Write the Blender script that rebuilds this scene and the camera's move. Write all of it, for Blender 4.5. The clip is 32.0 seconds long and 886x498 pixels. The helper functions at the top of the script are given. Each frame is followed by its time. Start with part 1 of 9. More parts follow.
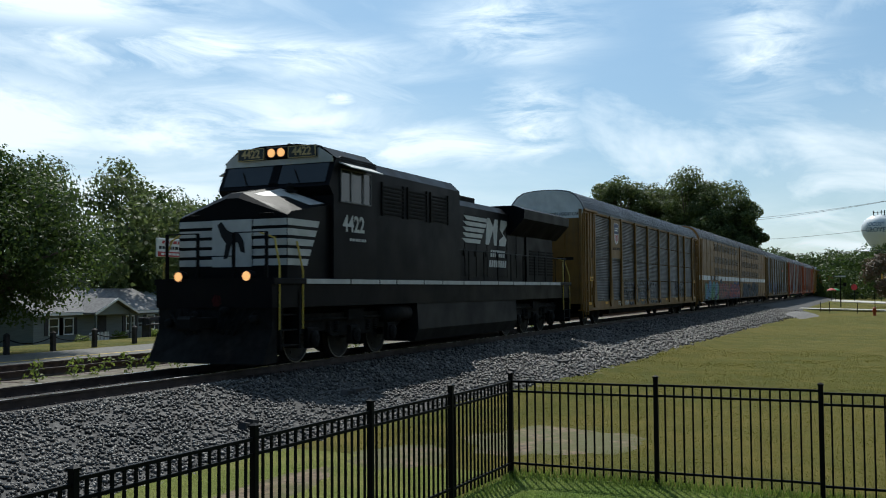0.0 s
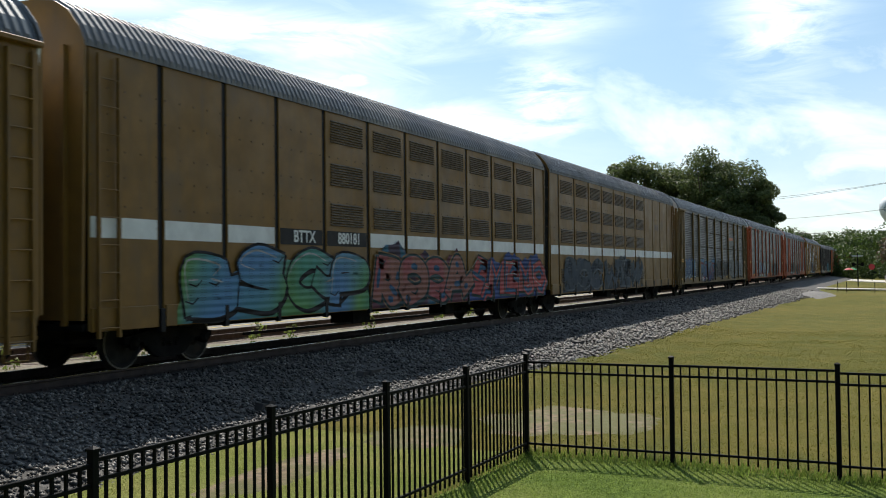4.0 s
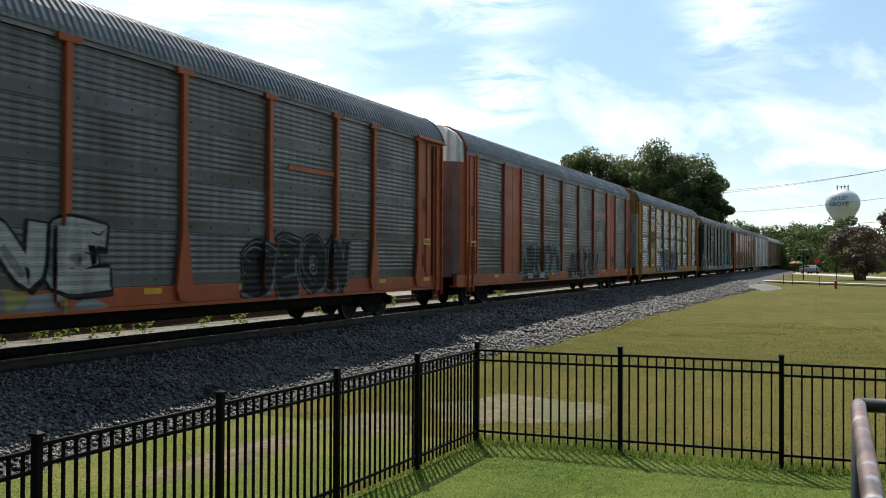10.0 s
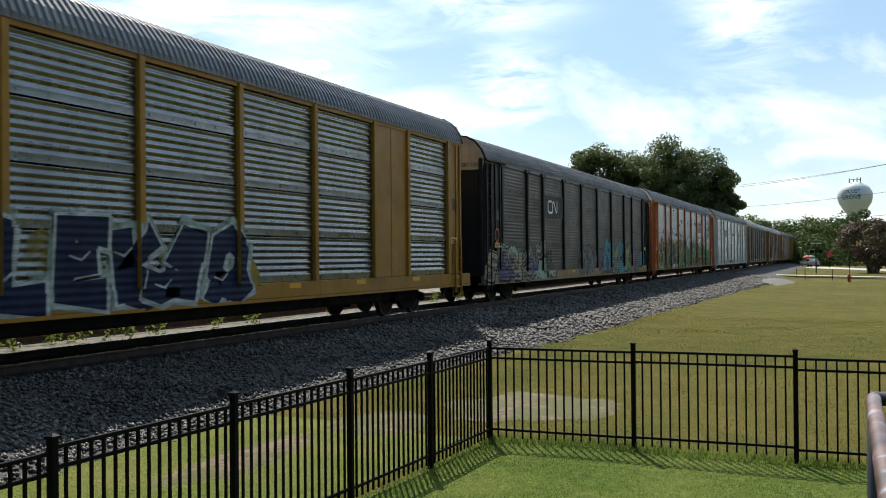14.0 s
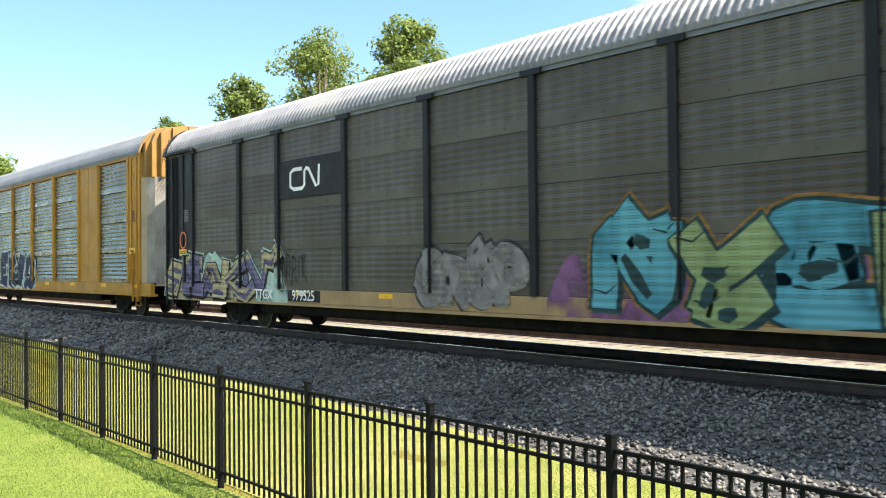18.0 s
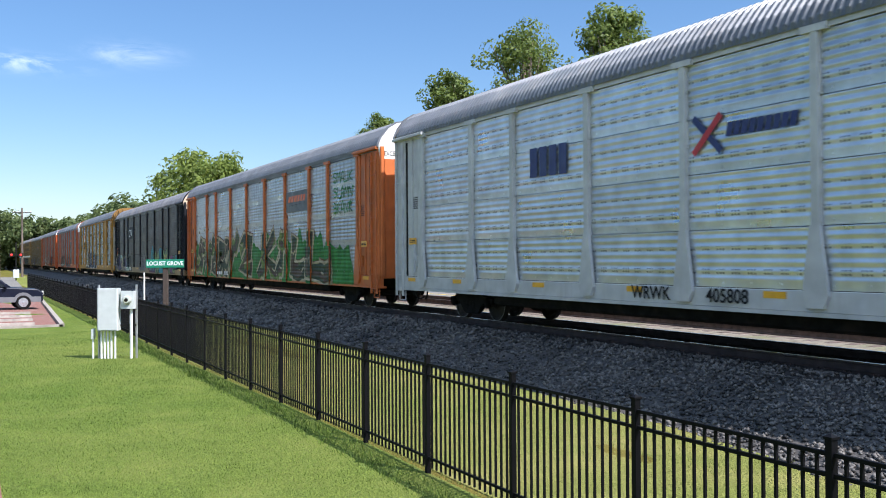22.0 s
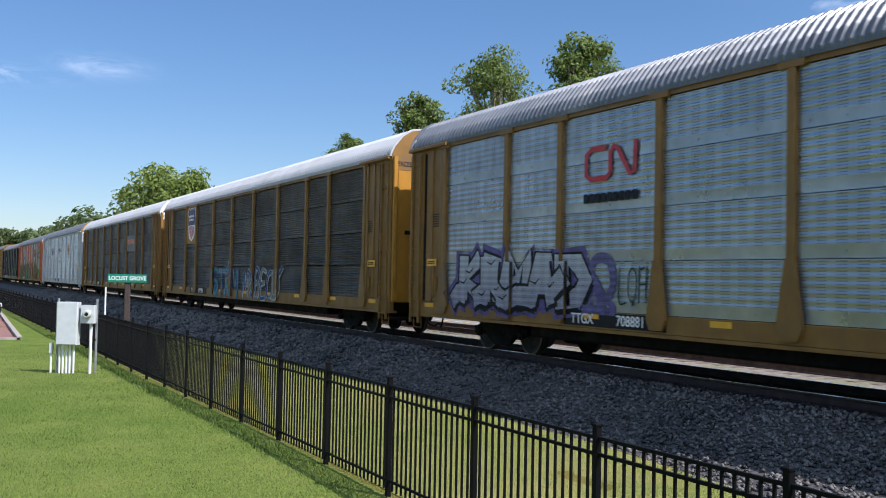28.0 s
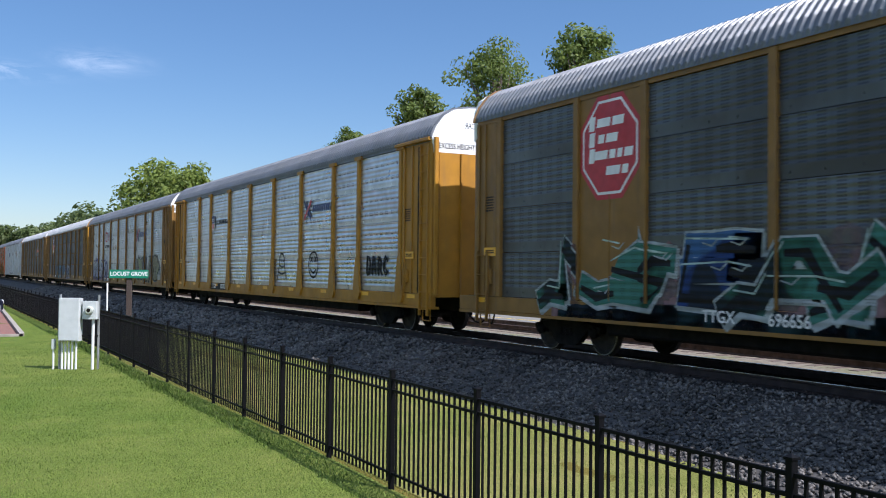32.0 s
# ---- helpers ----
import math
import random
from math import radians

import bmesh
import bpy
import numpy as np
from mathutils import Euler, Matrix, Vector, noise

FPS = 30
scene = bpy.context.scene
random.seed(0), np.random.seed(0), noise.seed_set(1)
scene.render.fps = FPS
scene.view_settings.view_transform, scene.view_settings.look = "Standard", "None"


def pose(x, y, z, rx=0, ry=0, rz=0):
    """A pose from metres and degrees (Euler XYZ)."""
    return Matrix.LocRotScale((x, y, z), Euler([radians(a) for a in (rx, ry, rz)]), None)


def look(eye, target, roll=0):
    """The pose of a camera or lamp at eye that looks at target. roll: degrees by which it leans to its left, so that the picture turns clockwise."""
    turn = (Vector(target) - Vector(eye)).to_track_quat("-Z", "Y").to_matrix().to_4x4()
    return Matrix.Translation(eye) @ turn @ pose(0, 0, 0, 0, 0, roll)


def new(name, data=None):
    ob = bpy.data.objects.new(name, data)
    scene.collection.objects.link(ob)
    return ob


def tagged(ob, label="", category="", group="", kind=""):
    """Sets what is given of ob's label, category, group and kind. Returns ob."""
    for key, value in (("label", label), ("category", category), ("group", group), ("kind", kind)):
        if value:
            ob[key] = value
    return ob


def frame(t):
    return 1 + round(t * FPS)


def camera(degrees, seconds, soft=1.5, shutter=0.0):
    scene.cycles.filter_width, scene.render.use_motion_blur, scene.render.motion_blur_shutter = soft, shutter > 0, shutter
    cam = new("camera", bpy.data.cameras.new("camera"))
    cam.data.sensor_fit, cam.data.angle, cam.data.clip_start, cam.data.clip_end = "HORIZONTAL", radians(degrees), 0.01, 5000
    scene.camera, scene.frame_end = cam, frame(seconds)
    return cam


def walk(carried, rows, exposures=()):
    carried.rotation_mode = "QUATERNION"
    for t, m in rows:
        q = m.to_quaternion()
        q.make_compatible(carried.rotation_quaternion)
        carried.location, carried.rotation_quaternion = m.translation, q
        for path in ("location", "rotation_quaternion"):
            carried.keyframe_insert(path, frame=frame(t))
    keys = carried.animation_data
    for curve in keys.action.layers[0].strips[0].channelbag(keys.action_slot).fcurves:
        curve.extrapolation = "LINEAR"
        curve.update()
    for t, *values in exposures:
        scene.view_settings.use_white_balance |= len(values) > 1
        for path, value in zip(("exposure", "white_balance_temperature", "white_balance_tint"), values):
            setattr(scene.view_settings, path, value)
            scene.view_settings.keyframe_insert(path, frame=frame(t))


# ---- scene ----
cam = camera(49.06, 32.0, soft=1.0, shutter=0.12)
EYE = 2.4                      # eye above the lawn beside the fence
RAIL = 0.85                    # top of the rails above the lawn
TRACK = 12.40                  # the train's track runs along x at this y
# seconds, heading from +x, pitch, roll
TURNS = [
    (0.0, 24.08, 2.43, 0.41), (0.5, 24.12, 2.35, 0.39), (1.0, 24.19, 2.22, 0.43), (1.5, 24.36, 2.04, 0.47),
    (2.0, 24.32, 1.94, 0.50), (2.5, 24.62, 1.76, 0.56), (4.5, 24.92, 1.25, 0.62), (5.0, 24.14, 1.22, 0.62),
    (5.5, 23.79, 1.14, 0.51), (6.0, 23.84, 1.00, 0.51), (6.5, 23.78, 0.87, 0.53), (7.0, 23.29, 0.84, 0.45),
    (7.5, 22.81, 0.94, 0.34), (8.0, 22.50, 0.42, 0.21), (8.5, 22.45, 0.23, 0.05), (9.0, 22.35, 0.42, -0.13),
    (9.5, 22.27, 0.61, -0.14), (10.0, 22.19, 0.59, -0.24), (10.5, 21.89, 0.49, -0.29), (11.0, 21.34, 0.43, -0.30),
    (11.5, 20.84, 0.36, -0.22), (12.0, 20.92, 0.52, -0.19), (12.5, 21.29, 0.63, -0.18), (13.0, 21.60, 0.66, -0.14),
    (13.5, 21.70, 0.54, 0.04), (14.5, 24.20, 0.62, 0.90), (15.5, 33.58, 0.80, 1.70), (16.0, 61.96, 0.65, 0.25),
    (16.5, 96.66, 0.60, 0.33), (17.0, 124.81, 1.16, 1.33), (17.5, 137.58, 0.46, 1.33), (18.0, 141.83, 0.89, 0.60),
    (18.5, 145.46, 0.86, 0.34), (19.0, 147.46, 0.38, 0.26), (19.5, 149.69, 0.45, 0.40), (20.0, 151.11, 0.43, 0.47),
    (20.5, 152.24, 0.53, 0.41), (21.0, 153.06, 0.39, 0.45), (21.5, 153.51, 0.44, 0.48), (22.0, 153.84, 0.51, 0.37),
    (22.5, 154.12, 0.45, 0.22), (23.0, 154.20, 0.57, -0.19), (23.5, 154.26, 0.71, -0.34), (24.0, 154.25, 1.19, -0.42),
    (24.5, 154.29, 1.42, -0.44), (25.0, 154.25, 1.52, -0.43), (25.5, 154.12, 1.56, -0.60), (27.5, 151.98, 1.82, -1.04),
    (28.0, 151.82, 1.86, -1.14), (28.5, 151.78, 1.86, -1.13), (29.0, 151.77, 1.82, -1.14), (29.5, 151.72, 1.66, -1.09),
    (30.0, 151.81, 1.47, -1.03), (30.5, 151.85, 1.40, -0.94), (31.0, 151.91, 1.40, -0.90), (31.5, 151.92, 1.46, -0.82),
    (32.0, 151.90, 1.43, -0.62)]
walk(cam, [(t, pose(0, 0, EYE, 90 + p, r, h - 90)) for t, h, p, r in TURNS],
     exposures=[(0.0, -0.3, 6200, 6), (0.6, 0.04, 6600, 10), (2.5, 0.10, 6650, 10), (5.0, 0.16, 6700, 9), (15.5, 0.16, 6700, 9), (16.0, 1.5, 7000, 12), (16.5, 2.05, 7100, 12), (17.0, 2.85, 7200, 16), (17.5, 2.45, 7100, 12), (18.0, 1.98, 7000, 10), (21.4, 1.66, 6800, 8), (22.0, 1.0, 5950, 16), (22.7, 0.78, 5900, 18), (32.0, 0.68, 5850, 18)])

# ---- light ----
SUN = Vector((0.53, 0.296, 0.77)).normalized()
sun = new("sun", bpy.data.lights.new("sun", "SUN"))
sun.data.energy, sun.data.angle, sun.data.color = 5.0, radians(0.55), (1.0, 0.95, 0.87)
sun.matrix_world = look(SUN * 300, (0, 0, 0))
world = bpy.data.worlds.new("sky")
scene.world = world
world.use_nodes = True
wn = world.node_tree
wn.nodes.clear()


def wnode(kind, **kw):
    n = wn.nodes.new(kind)
    for k, v in kw.items():
        if k in n.inputs:
            n.inputs[k].default_value = v
    return n


sky = wnode("ShaderNodeTexSky")
sky.sky_type, sky.sun_disc = "NISHITA", False
sky.sun_elevation, sky.sun_rotation = math.asin(SUN.z), math.atan2(SUN.x, SUN.y)
sky.air_density, sky.dust_density, sky.ozone_density = 1.0, 0.35, 2.6
coord = wnode("ShaderNodeTexCoord")
split = wnode("ShaderNodeSeparateXYZ")
wn.links.new(coord.outputs["Generated"], split.inputs[0])


def wmath(op, a, b=0.0, clamp=False):
    n = wn.nodes.new("ShaderNodeMath")
    n.operation, n.use_clamp = op, clamp
    for i, v in enumerate((a, b)):
        if isinstance(v, (int, float)):
            n.inputs[i].default_value = v
        else:
            wn.links.new(v, n.inputs[i])
    return n.outputs[0]


# thin high cloud on a flat layer above
high = wmath("ADD", wmath("MAXIMUM", split.outputs[2], 0.0), 0.12)
flat = wnode("ShaderNodeCombineXYZ")
wn.links.new(wmath("DIVIDE", split.outputs[0], high), flat.inputs[0])
wn.links.new(wmath("DIVIDE", split.outputs[1], high), flat.inputs[1])
turn = wnode("ShaderNodeMapping")
turn.inputs["Rotation"].default_value = (0, 0, radians(35))
turn.inputs["Scale"].default_value = (0.55, 1.25, 1)
wn.links.new(flat.outputs[0], turn.inputs[0])
veil = wnode("ShaderNodeTexNoise", Scale=1.1, Detail=9.0, Roughness=0.56, Distortion=0.5)
patch = wnode("ShaderNodeTexNoise", Scale=0.45, Detail=2.0)
wn.links.new(turn.outputs[0], veil.inputs["Vector"])
wn.links.new(flat.outputs[0], patch.inputs["Vector"])
# more cloud towards the sun's half of the sky
ahead_of = wmath("ADD", split.outputs[0], 0.1)
side = wmath("MINIMUM", wmath("MULTIPLY", ahead_of, 0.16), wmath("MULTIPLY", ahead_of, 0.07))
much = wmath("ADD", wmath("ADD", wmath("MULTIPLY", veil.outputs[0], 0.75), wmath("MULTIPLY", patch.outputs[0], 0.32)), side)
cover = wmath("MULTIPLY", wmath("SUBTRACT", much, 0.595), 7.5, True)
cover = wmath("MULTIPLY", cover, 0.85)


def wisp(heading, rise, wide, tall, thick, grain=22.0, cut=0.40):
    """A small torn cloud at a heading from +x and a height in degrees."""
    h, r = radians(heading), radians(rise)
    out = 0.0
    spread = 1.0
    for axis, size in (((-math.sin(h), math.cos(h), 0), wide), ((-math.cos(h) * math.sin(r), -math.sin(h) * math.sin(r), math.cos(r)), tall), ((math.cos(h) * math.cos(r), math.sin(h) * math.cos(r), math.sin(r)), None)):
        d = wnode("ShaderNodeVectorMath")
        d.operation = "DOT_PRODUCT"
        wn.links.new(coord.outputs["Generated"], d.inputs[0])
        d.inputs[1].default_value = axis
        if size is None:
            ahead = wmath("GREATER_THAN", d.outputs["Value"], 0.5)
        else:
            q = wmath("DIVIDE", d.outputs["Value"], size)
            out = wmath("ADD", wmath("MULTIPLY", q, q), out)
    mask = wmath("MULTIPLY", wmath("POWER", 2.718, wmath("MULTIPLY", out, -1.6)), ahead)
    n = wnode("ShaderNodeTexNoise", Scale=grain, Detail=8.0, Roughness=0.62, Distortion=0.6)
    m = wnode("ShaderNodeMapping")
    m.inputs["Scale"].default_value = (0.8, 0.8, 3.4)
    wn.links.new(coord.outputs["Generated"], m.inputs[0])
    wn.links.new(m.outputs[0], n.inputs["Vector"])
    return wmath("MULTIPLY", wmath("MULTIPLY", mask, wmath("MULTIPLY", wmath("SUBTRACT", n.outputs[0], cut), 3.2, True)), thick)


for spec in ((177.6, 10.6, 0.06, 0.009, 0.55), (171.6, 11.4, 0.042, 0.012, 0.32),
             (38.0, 13.6, 0.24, 0.028, 1.7, 9.0, 0.32), (47.0, 16.4, 0.19, 0.036, 1.7, 8.0, 0.32), (36.5, 9.4, 0.20, 0.046, 1.7, 8.0, 0.30), (50.0, 9.0, 0.16, 0.055, 1.6, 8.0, 0.30),
             (20.2, 15.2, 0.085, 0.040, 1.6, 12.0, 0.36), (19.0, 9.8, 0.055, 0.050, 1.5, 12.0, 0.36), (25.0, 8.4, 0.14, 0.028, 1.5, 10.0, 0.35), (5.5, 13.4, 0.060, 0.065, 1.2, 12.0, 0.38),
             # last entry: cloud centred out of view, added to brighten the wagon sides' reflections
             (30.2, 11.2, 0.022, 0.008, 1.3, 20.0, 0.25), (3.0, 3.8, 0.09, 0.014, 0.9, 12.0, 0.36), (42.0, 5.0, 0.45, 0.10, 1.0, 3.5, 0.22), (16.0, 3.5, 0.35, 0.055, 0.55, 3.5, 0.22), (-22.0, 5.0, 0.5, 0.10, 0.8, 3.5, 0.22)):
    cover = wmath("MAXIMUM", cover, wisp(*spec))
rich = wnode("ShaderNodeHueSaturation", Saturation=1.22)
wn.links.new(sky.outputs[0], rich.inputs["Color"])
mix = wnode("ShaderNodeMix")
mix.data_type = "RGBA"
wn.links.new(cover, mix.inputs["Factor"])
wn.links.new(rich.outputs[0], mix.inputs["A"])
mix.inputs["B"].default_value = (14.5, 14.8, 15.0, 1)
back = wnode("ShaderNodeBackground", Strength=0.066)
# haze that brightens towards the sun
dot = wnode("ShaderNodeVectorMath")
dot.operation = "DOT_PRODUCT"
wn.links.new(coord.outputs["Generated"], dot.inputs[0])
dot.inputs[1].default_value = SUN
haze = wmath("ADD", wmath("POWER", wmath("MAXIMUM", dot.outputs["Value"], 0.0), 1.6), 0.07)
glow = wnode("ShaderNodeMix")
glow.data_type, glow.blend_type = "RGBA", "ADD"
wn.links.new(haze, glow.inputs["Factor"])
wn.links.new(mix.outputs["Result"], glow.inputs["A"])
glow.inputs["B"].default_value = (5.8, 7.9, 9.3, 1)
wn.links.new(glow.outputs["Result"], back.inputs["Color"])
wout = wnode("ShaderNodeOutputWorld")
wn.links.new(back.outputs[0], wout.inputs[0])

# ---- materials ----
MATS = {}


def surface(name, color, rough=0.6, metal=0.0, grain=0.15, scale=6.0, spots=None, spot_scale=1.2, spot_cut=0.55, bump=0.0, bump_scale=40.0, stretch=(1, 1, 1), vary=0.0, spec=0.5, streak=None):
    """A painted, stone or metal surface: grain and stains at two scales, relief, and a shift from piece to piece."""
    if name in MATS:
        return MATS[name]
    m = bpy.data.materials.new(name)
    m.use_nodes = True
    nt = m.node_tree
    bsdf = nt.nodes["Principled BSDF"]
    tc = nt.nodes.new("ShaderNodeTexCoord")
    mp = nt.nodes.new("ShaderNodeMapping")
    mp.inputs["Scale"].default_value = stretch
    info = nt.nodes.new("ShaderNodeObjectInfo")
    nt.links.new(tc.outputs["Object"], mp.inputs[0])
    move = nt.nodes.new("ShaderNodeVectorMath")
    move.operation = "MULTIPLY_ADD"
    cmb = nt.nodes.new("ShaderNodeCombineXYZ")
    for i in range(3):
        nt.links.new(info.outputs["Random"], cmb.inputs[i])
    nt.links.new(cmb.outputs[0], move.inputs[0])
    move.inputs[1].default_value = (37, 53, 71)
    nt.links.new(mp.outputs[0], move.inputs[2])

    def noise_at(s, detail):
        n = nt.nodes.new("ShaderNodeTexNoise")
        n.inputs["Scale"].default_value, n.inputs["Detail"].default_value = s, detail
        nt.links.new(move.outputs[0], n.inputs["Vector"])
        return n.outputs[0]

    def blend(fac, a, b, kind="MIX"):
        n = nt.nodes.new("ShaderNodeMix")
        n.data_type, n.blend_type = "RGBA", kind
        for key, v in (("Factor", fac), ("A", a), ("B", b)):
            if isinstance(v, (int, float)):
                n.inputs[key].default_value = v
            elif isinstance(v, tuple):
                n.inputs[key].default_value = (*v[:3], 1)
            else:
                nt.links.new(v, n.inputs[key])
        return n.outputs["Result"]

    def ramp(src, lo, hi, a=0.0, b=1.0):
        n = nt.nodes.new("ShaderNodeMapRange")
        n.inputs["From Min"].default_value, n.inputs["From Max"].default_value = lo, hi
        n.inputs["To Min"].default_value, n.inputs["To Max"].default_value = a, b
        nt.links.new(src, n.inputs["Value"])
        return n.outputs[0]

    dark = tuple(c * (1 - grain * 1.6) for c in color)
    light = tuple(min(1, c * (1 + grain * 1.3)) for c in color)
    out = blend(ramp(noise_at(scale, 6.0), 0.3, 0.7), dark, light)
    if spots:
        out = blend(ramp(noise_at(spot_scale, 5.0), spot_cut, spot_cut + 0.16), out, spots)
    if streak:
        mp2 = nt.nodes.new("ShaderNodeMapping")
        mp2.inputs["Scale"].default_value = (7, 7, 0.45)
        nt.links.new(move.outputs[0], mp2.inputs[0])
        n = nt.nodes.new("ShaderNodeTexNoise")
        n.inputs["Scale"].default_value, n.inputs["Detail"].default_value = 1.0, 4.0
        nt.links.new(mp2.outputs[0], n.inputs["Vector"])
        out = blend(ramp(n.outputs[0], 0.55, 0.78, 0.0, 0.65), out, streak)
    if vary:
        out = blend(1.0, out, blend(info.outputs["Random"], (1 - vary,) * 3, (1 + vary,) * 3), "MULTIPLY")
    nt.links.new(out, bsdf.inputs["Base Color"])
    bsdf.inputs["Metallic"].default_value = metal
    bsdf.inputs["Specular IOR Level"].default_value = spec
    nt.links.new(ramp(noise_at(scale * 0.6, 4.0), 0.3, 0.7, max(0.02, rough - 0.1), min(1, rough + 0.1)), bsdf.inputs["Roughness"])
    if bump:
        b = nt.nodes.new("ShaderNodeBump")
        b.inputs["Strength"].default_value, b.inputs["Distance"].default_value = bump, 0.02
        nt.links.new(noise_at(bump_scale, 5.0), b.inputs["Height"])
        nt.links.new(b.outputs[0], bsdf.inputs["Normal"])
    MATS[name] = m
    m["out"] = 0
    return m


def perforated(name, color, rough, metal, hole=(0.015, 0.015, 0.017), dirt=(0.16, 0.13, 0.10), dirty=0.45, pitch=0.05, group=0.34, blank=0.0, lines=False, hole_size=0.055):
    """Pressed steel sheet with columns of small punched holes, weathered."""
    if name in MATS:
        return MATS[name]
    m = surface(name, color, rough, metal, grain=0.12, scale=2.2, spots=dirt, spot_scale=0.55, spot_cut=dirty, vary=0.10, streak=dirt)
    nt = m.node_tree
    bsdf = nt.nodes["Principled BSDF"]
    tc = nt.nodes.new("ShaderNodeTexCoord")
    sp = nt.nodes.new("ShaderNodeSeparateXYZ")
    nt.links.new(tc.outputs["Object"], sp.inputs[0])

    def op(kind, a, b=0.0):
        n = nt.nodes.new("ShaderNodeMath")
        n.operation = kind
        for i, v in enumerate((a, b)):
            if isinstance(v, (int, float)):
                n.inputs[i].default_value = v
            else:
                nt.links.new(v, n.inputs[i])
        return n.outputs[0]

    def near(axis, p):
        u = op("SUBTRACT", op("FRACT", op("DIVIDE", sp.outputs[axis], p)), 0.5)
        return op("MULTIPLY", u, u)

    d = op("ADD", near(0, pitch), near(2, pitch * 0.9))
    holes = op("LESS_THAN", d, hole_size)
    cols = op("LESS_THAN", op("FRACT", op("DIVIDE", sp.outputs[0], group)), 0.55)
    fac = op("MULTIPLY", holes, cols)
    if blank:
        fac = op("MULTIPLY", fac, op("GREATER_THAN", sp.outputs[2], blank))
    if lines:
        fac = op("MULTIPLY", fac, op("LESS_THAN", op("FRACT", op("DIVIDE", op("SUBTRACT", sp.outputs[2], 0.2), 0.36)), 0.25))
    n = nt.nodes.new("ShaderNodeMix")
    n.data_type = "RGBA"
    nt.links.new(fac, n.inputs["Factor"])
    nt.links.new(bsdf.inputs["Base Color"].links[0].from_socket, n.inputs["A"])
    n.inputs["B"].default_value = (*hole, 1)
    nt.links.new(n.outputs["Result"], bsdf.inputs["Base Color"])
    met = op("MULTIPLY", op("SUBTRACT", 1.0, fac), metal)
    nt.links.new(met, bsdf.inputs["Metallic"])
    return m


def glowing(name, color, strength):
    m = bpy.data.materials.new(name)
    m.use_nodes = True
    b = m.node_tree.nodes["Principled BSDF"]
    b.inputs["Base Color"].default_value = (*color, 1)
    b.inputs["Emission Color"].default_value = (*color, 1)
    b.inputs["Emission Strength"].default_value = strength
    return m


def leafy(name, dark, light, scale=0.5, through_it=0.3):
    """Leaves: a shift of green from leaf to leaf and over the crown, with a little light let through."""
    m = bpy.data.materials.new(name)
    m.use_nodes = True
    nt = m.node_tree
    b = nt.nodes["Principled BSDF"]
    geo = nt.nodes.new("ShaderNodeNewGeometry")
    tc = nt.nodes.new("ShaderNodeTexCoord")
    n = nt.nodes.new("ShaderNodeTexNoise")
    n.inputs["Scale"].default_value = scale
    nt.links.new(tc.outputs["Object"], n.inputs["Vector"])
    add = nt.nodes.new("ShaderNodeMath")
    add.operation = "MULTIPLY_ADD"
    nt.links.new(geo.outputs["Random Per Island"], add.inputs[0])
    add.inputs[1].default_value = 0.55
    sub = nt.nodes.new("ShaderNodeMath")
    sub.operation = "SUBTRACT"
    nt.links.new(n.outputs[0], sub.inputs[0])
    sub.inputs[1].default_value = 0.28
    nt.links.new(sub.outputs[0], add.inputs[2])
    mx = nt.nodes.new("ShaderNodeMix")
    mx.data_type = "RGBA"
    nt.links.new(add.outputs[0], mx.inputs["Factor"])
    mx.inputs["A"].default_value, mx.inputs["B"].default_value = (*dark, 1), (*light, 1)
    nt.links.new(mx.outputs["Result"], b.inputs["Base Color"])
    b.inputs["Roughness"].default_value = 0.55
    b.inputs["Specular IOR Level"].default_value = 0.3
    tr = nt.nodes.new("ShaderNodeBsdfTranslucent")
    nt.links.new(mx.outputs["Result"], tr.inputs["Color"])
    ms = nt.nodes.new("ShaderNodeMixShader")
    ms.inputs[0].default_value = through_it
    nt.links.new(b.outputs[0], ms.inputs[1])
    nt.links.new(tr.outputs[0], ms.inputs[2])
    nt.links.new(ms.outputs[0], nt.nodes["Material Output"].inputs[0])
    MATS[name] = m
    return m


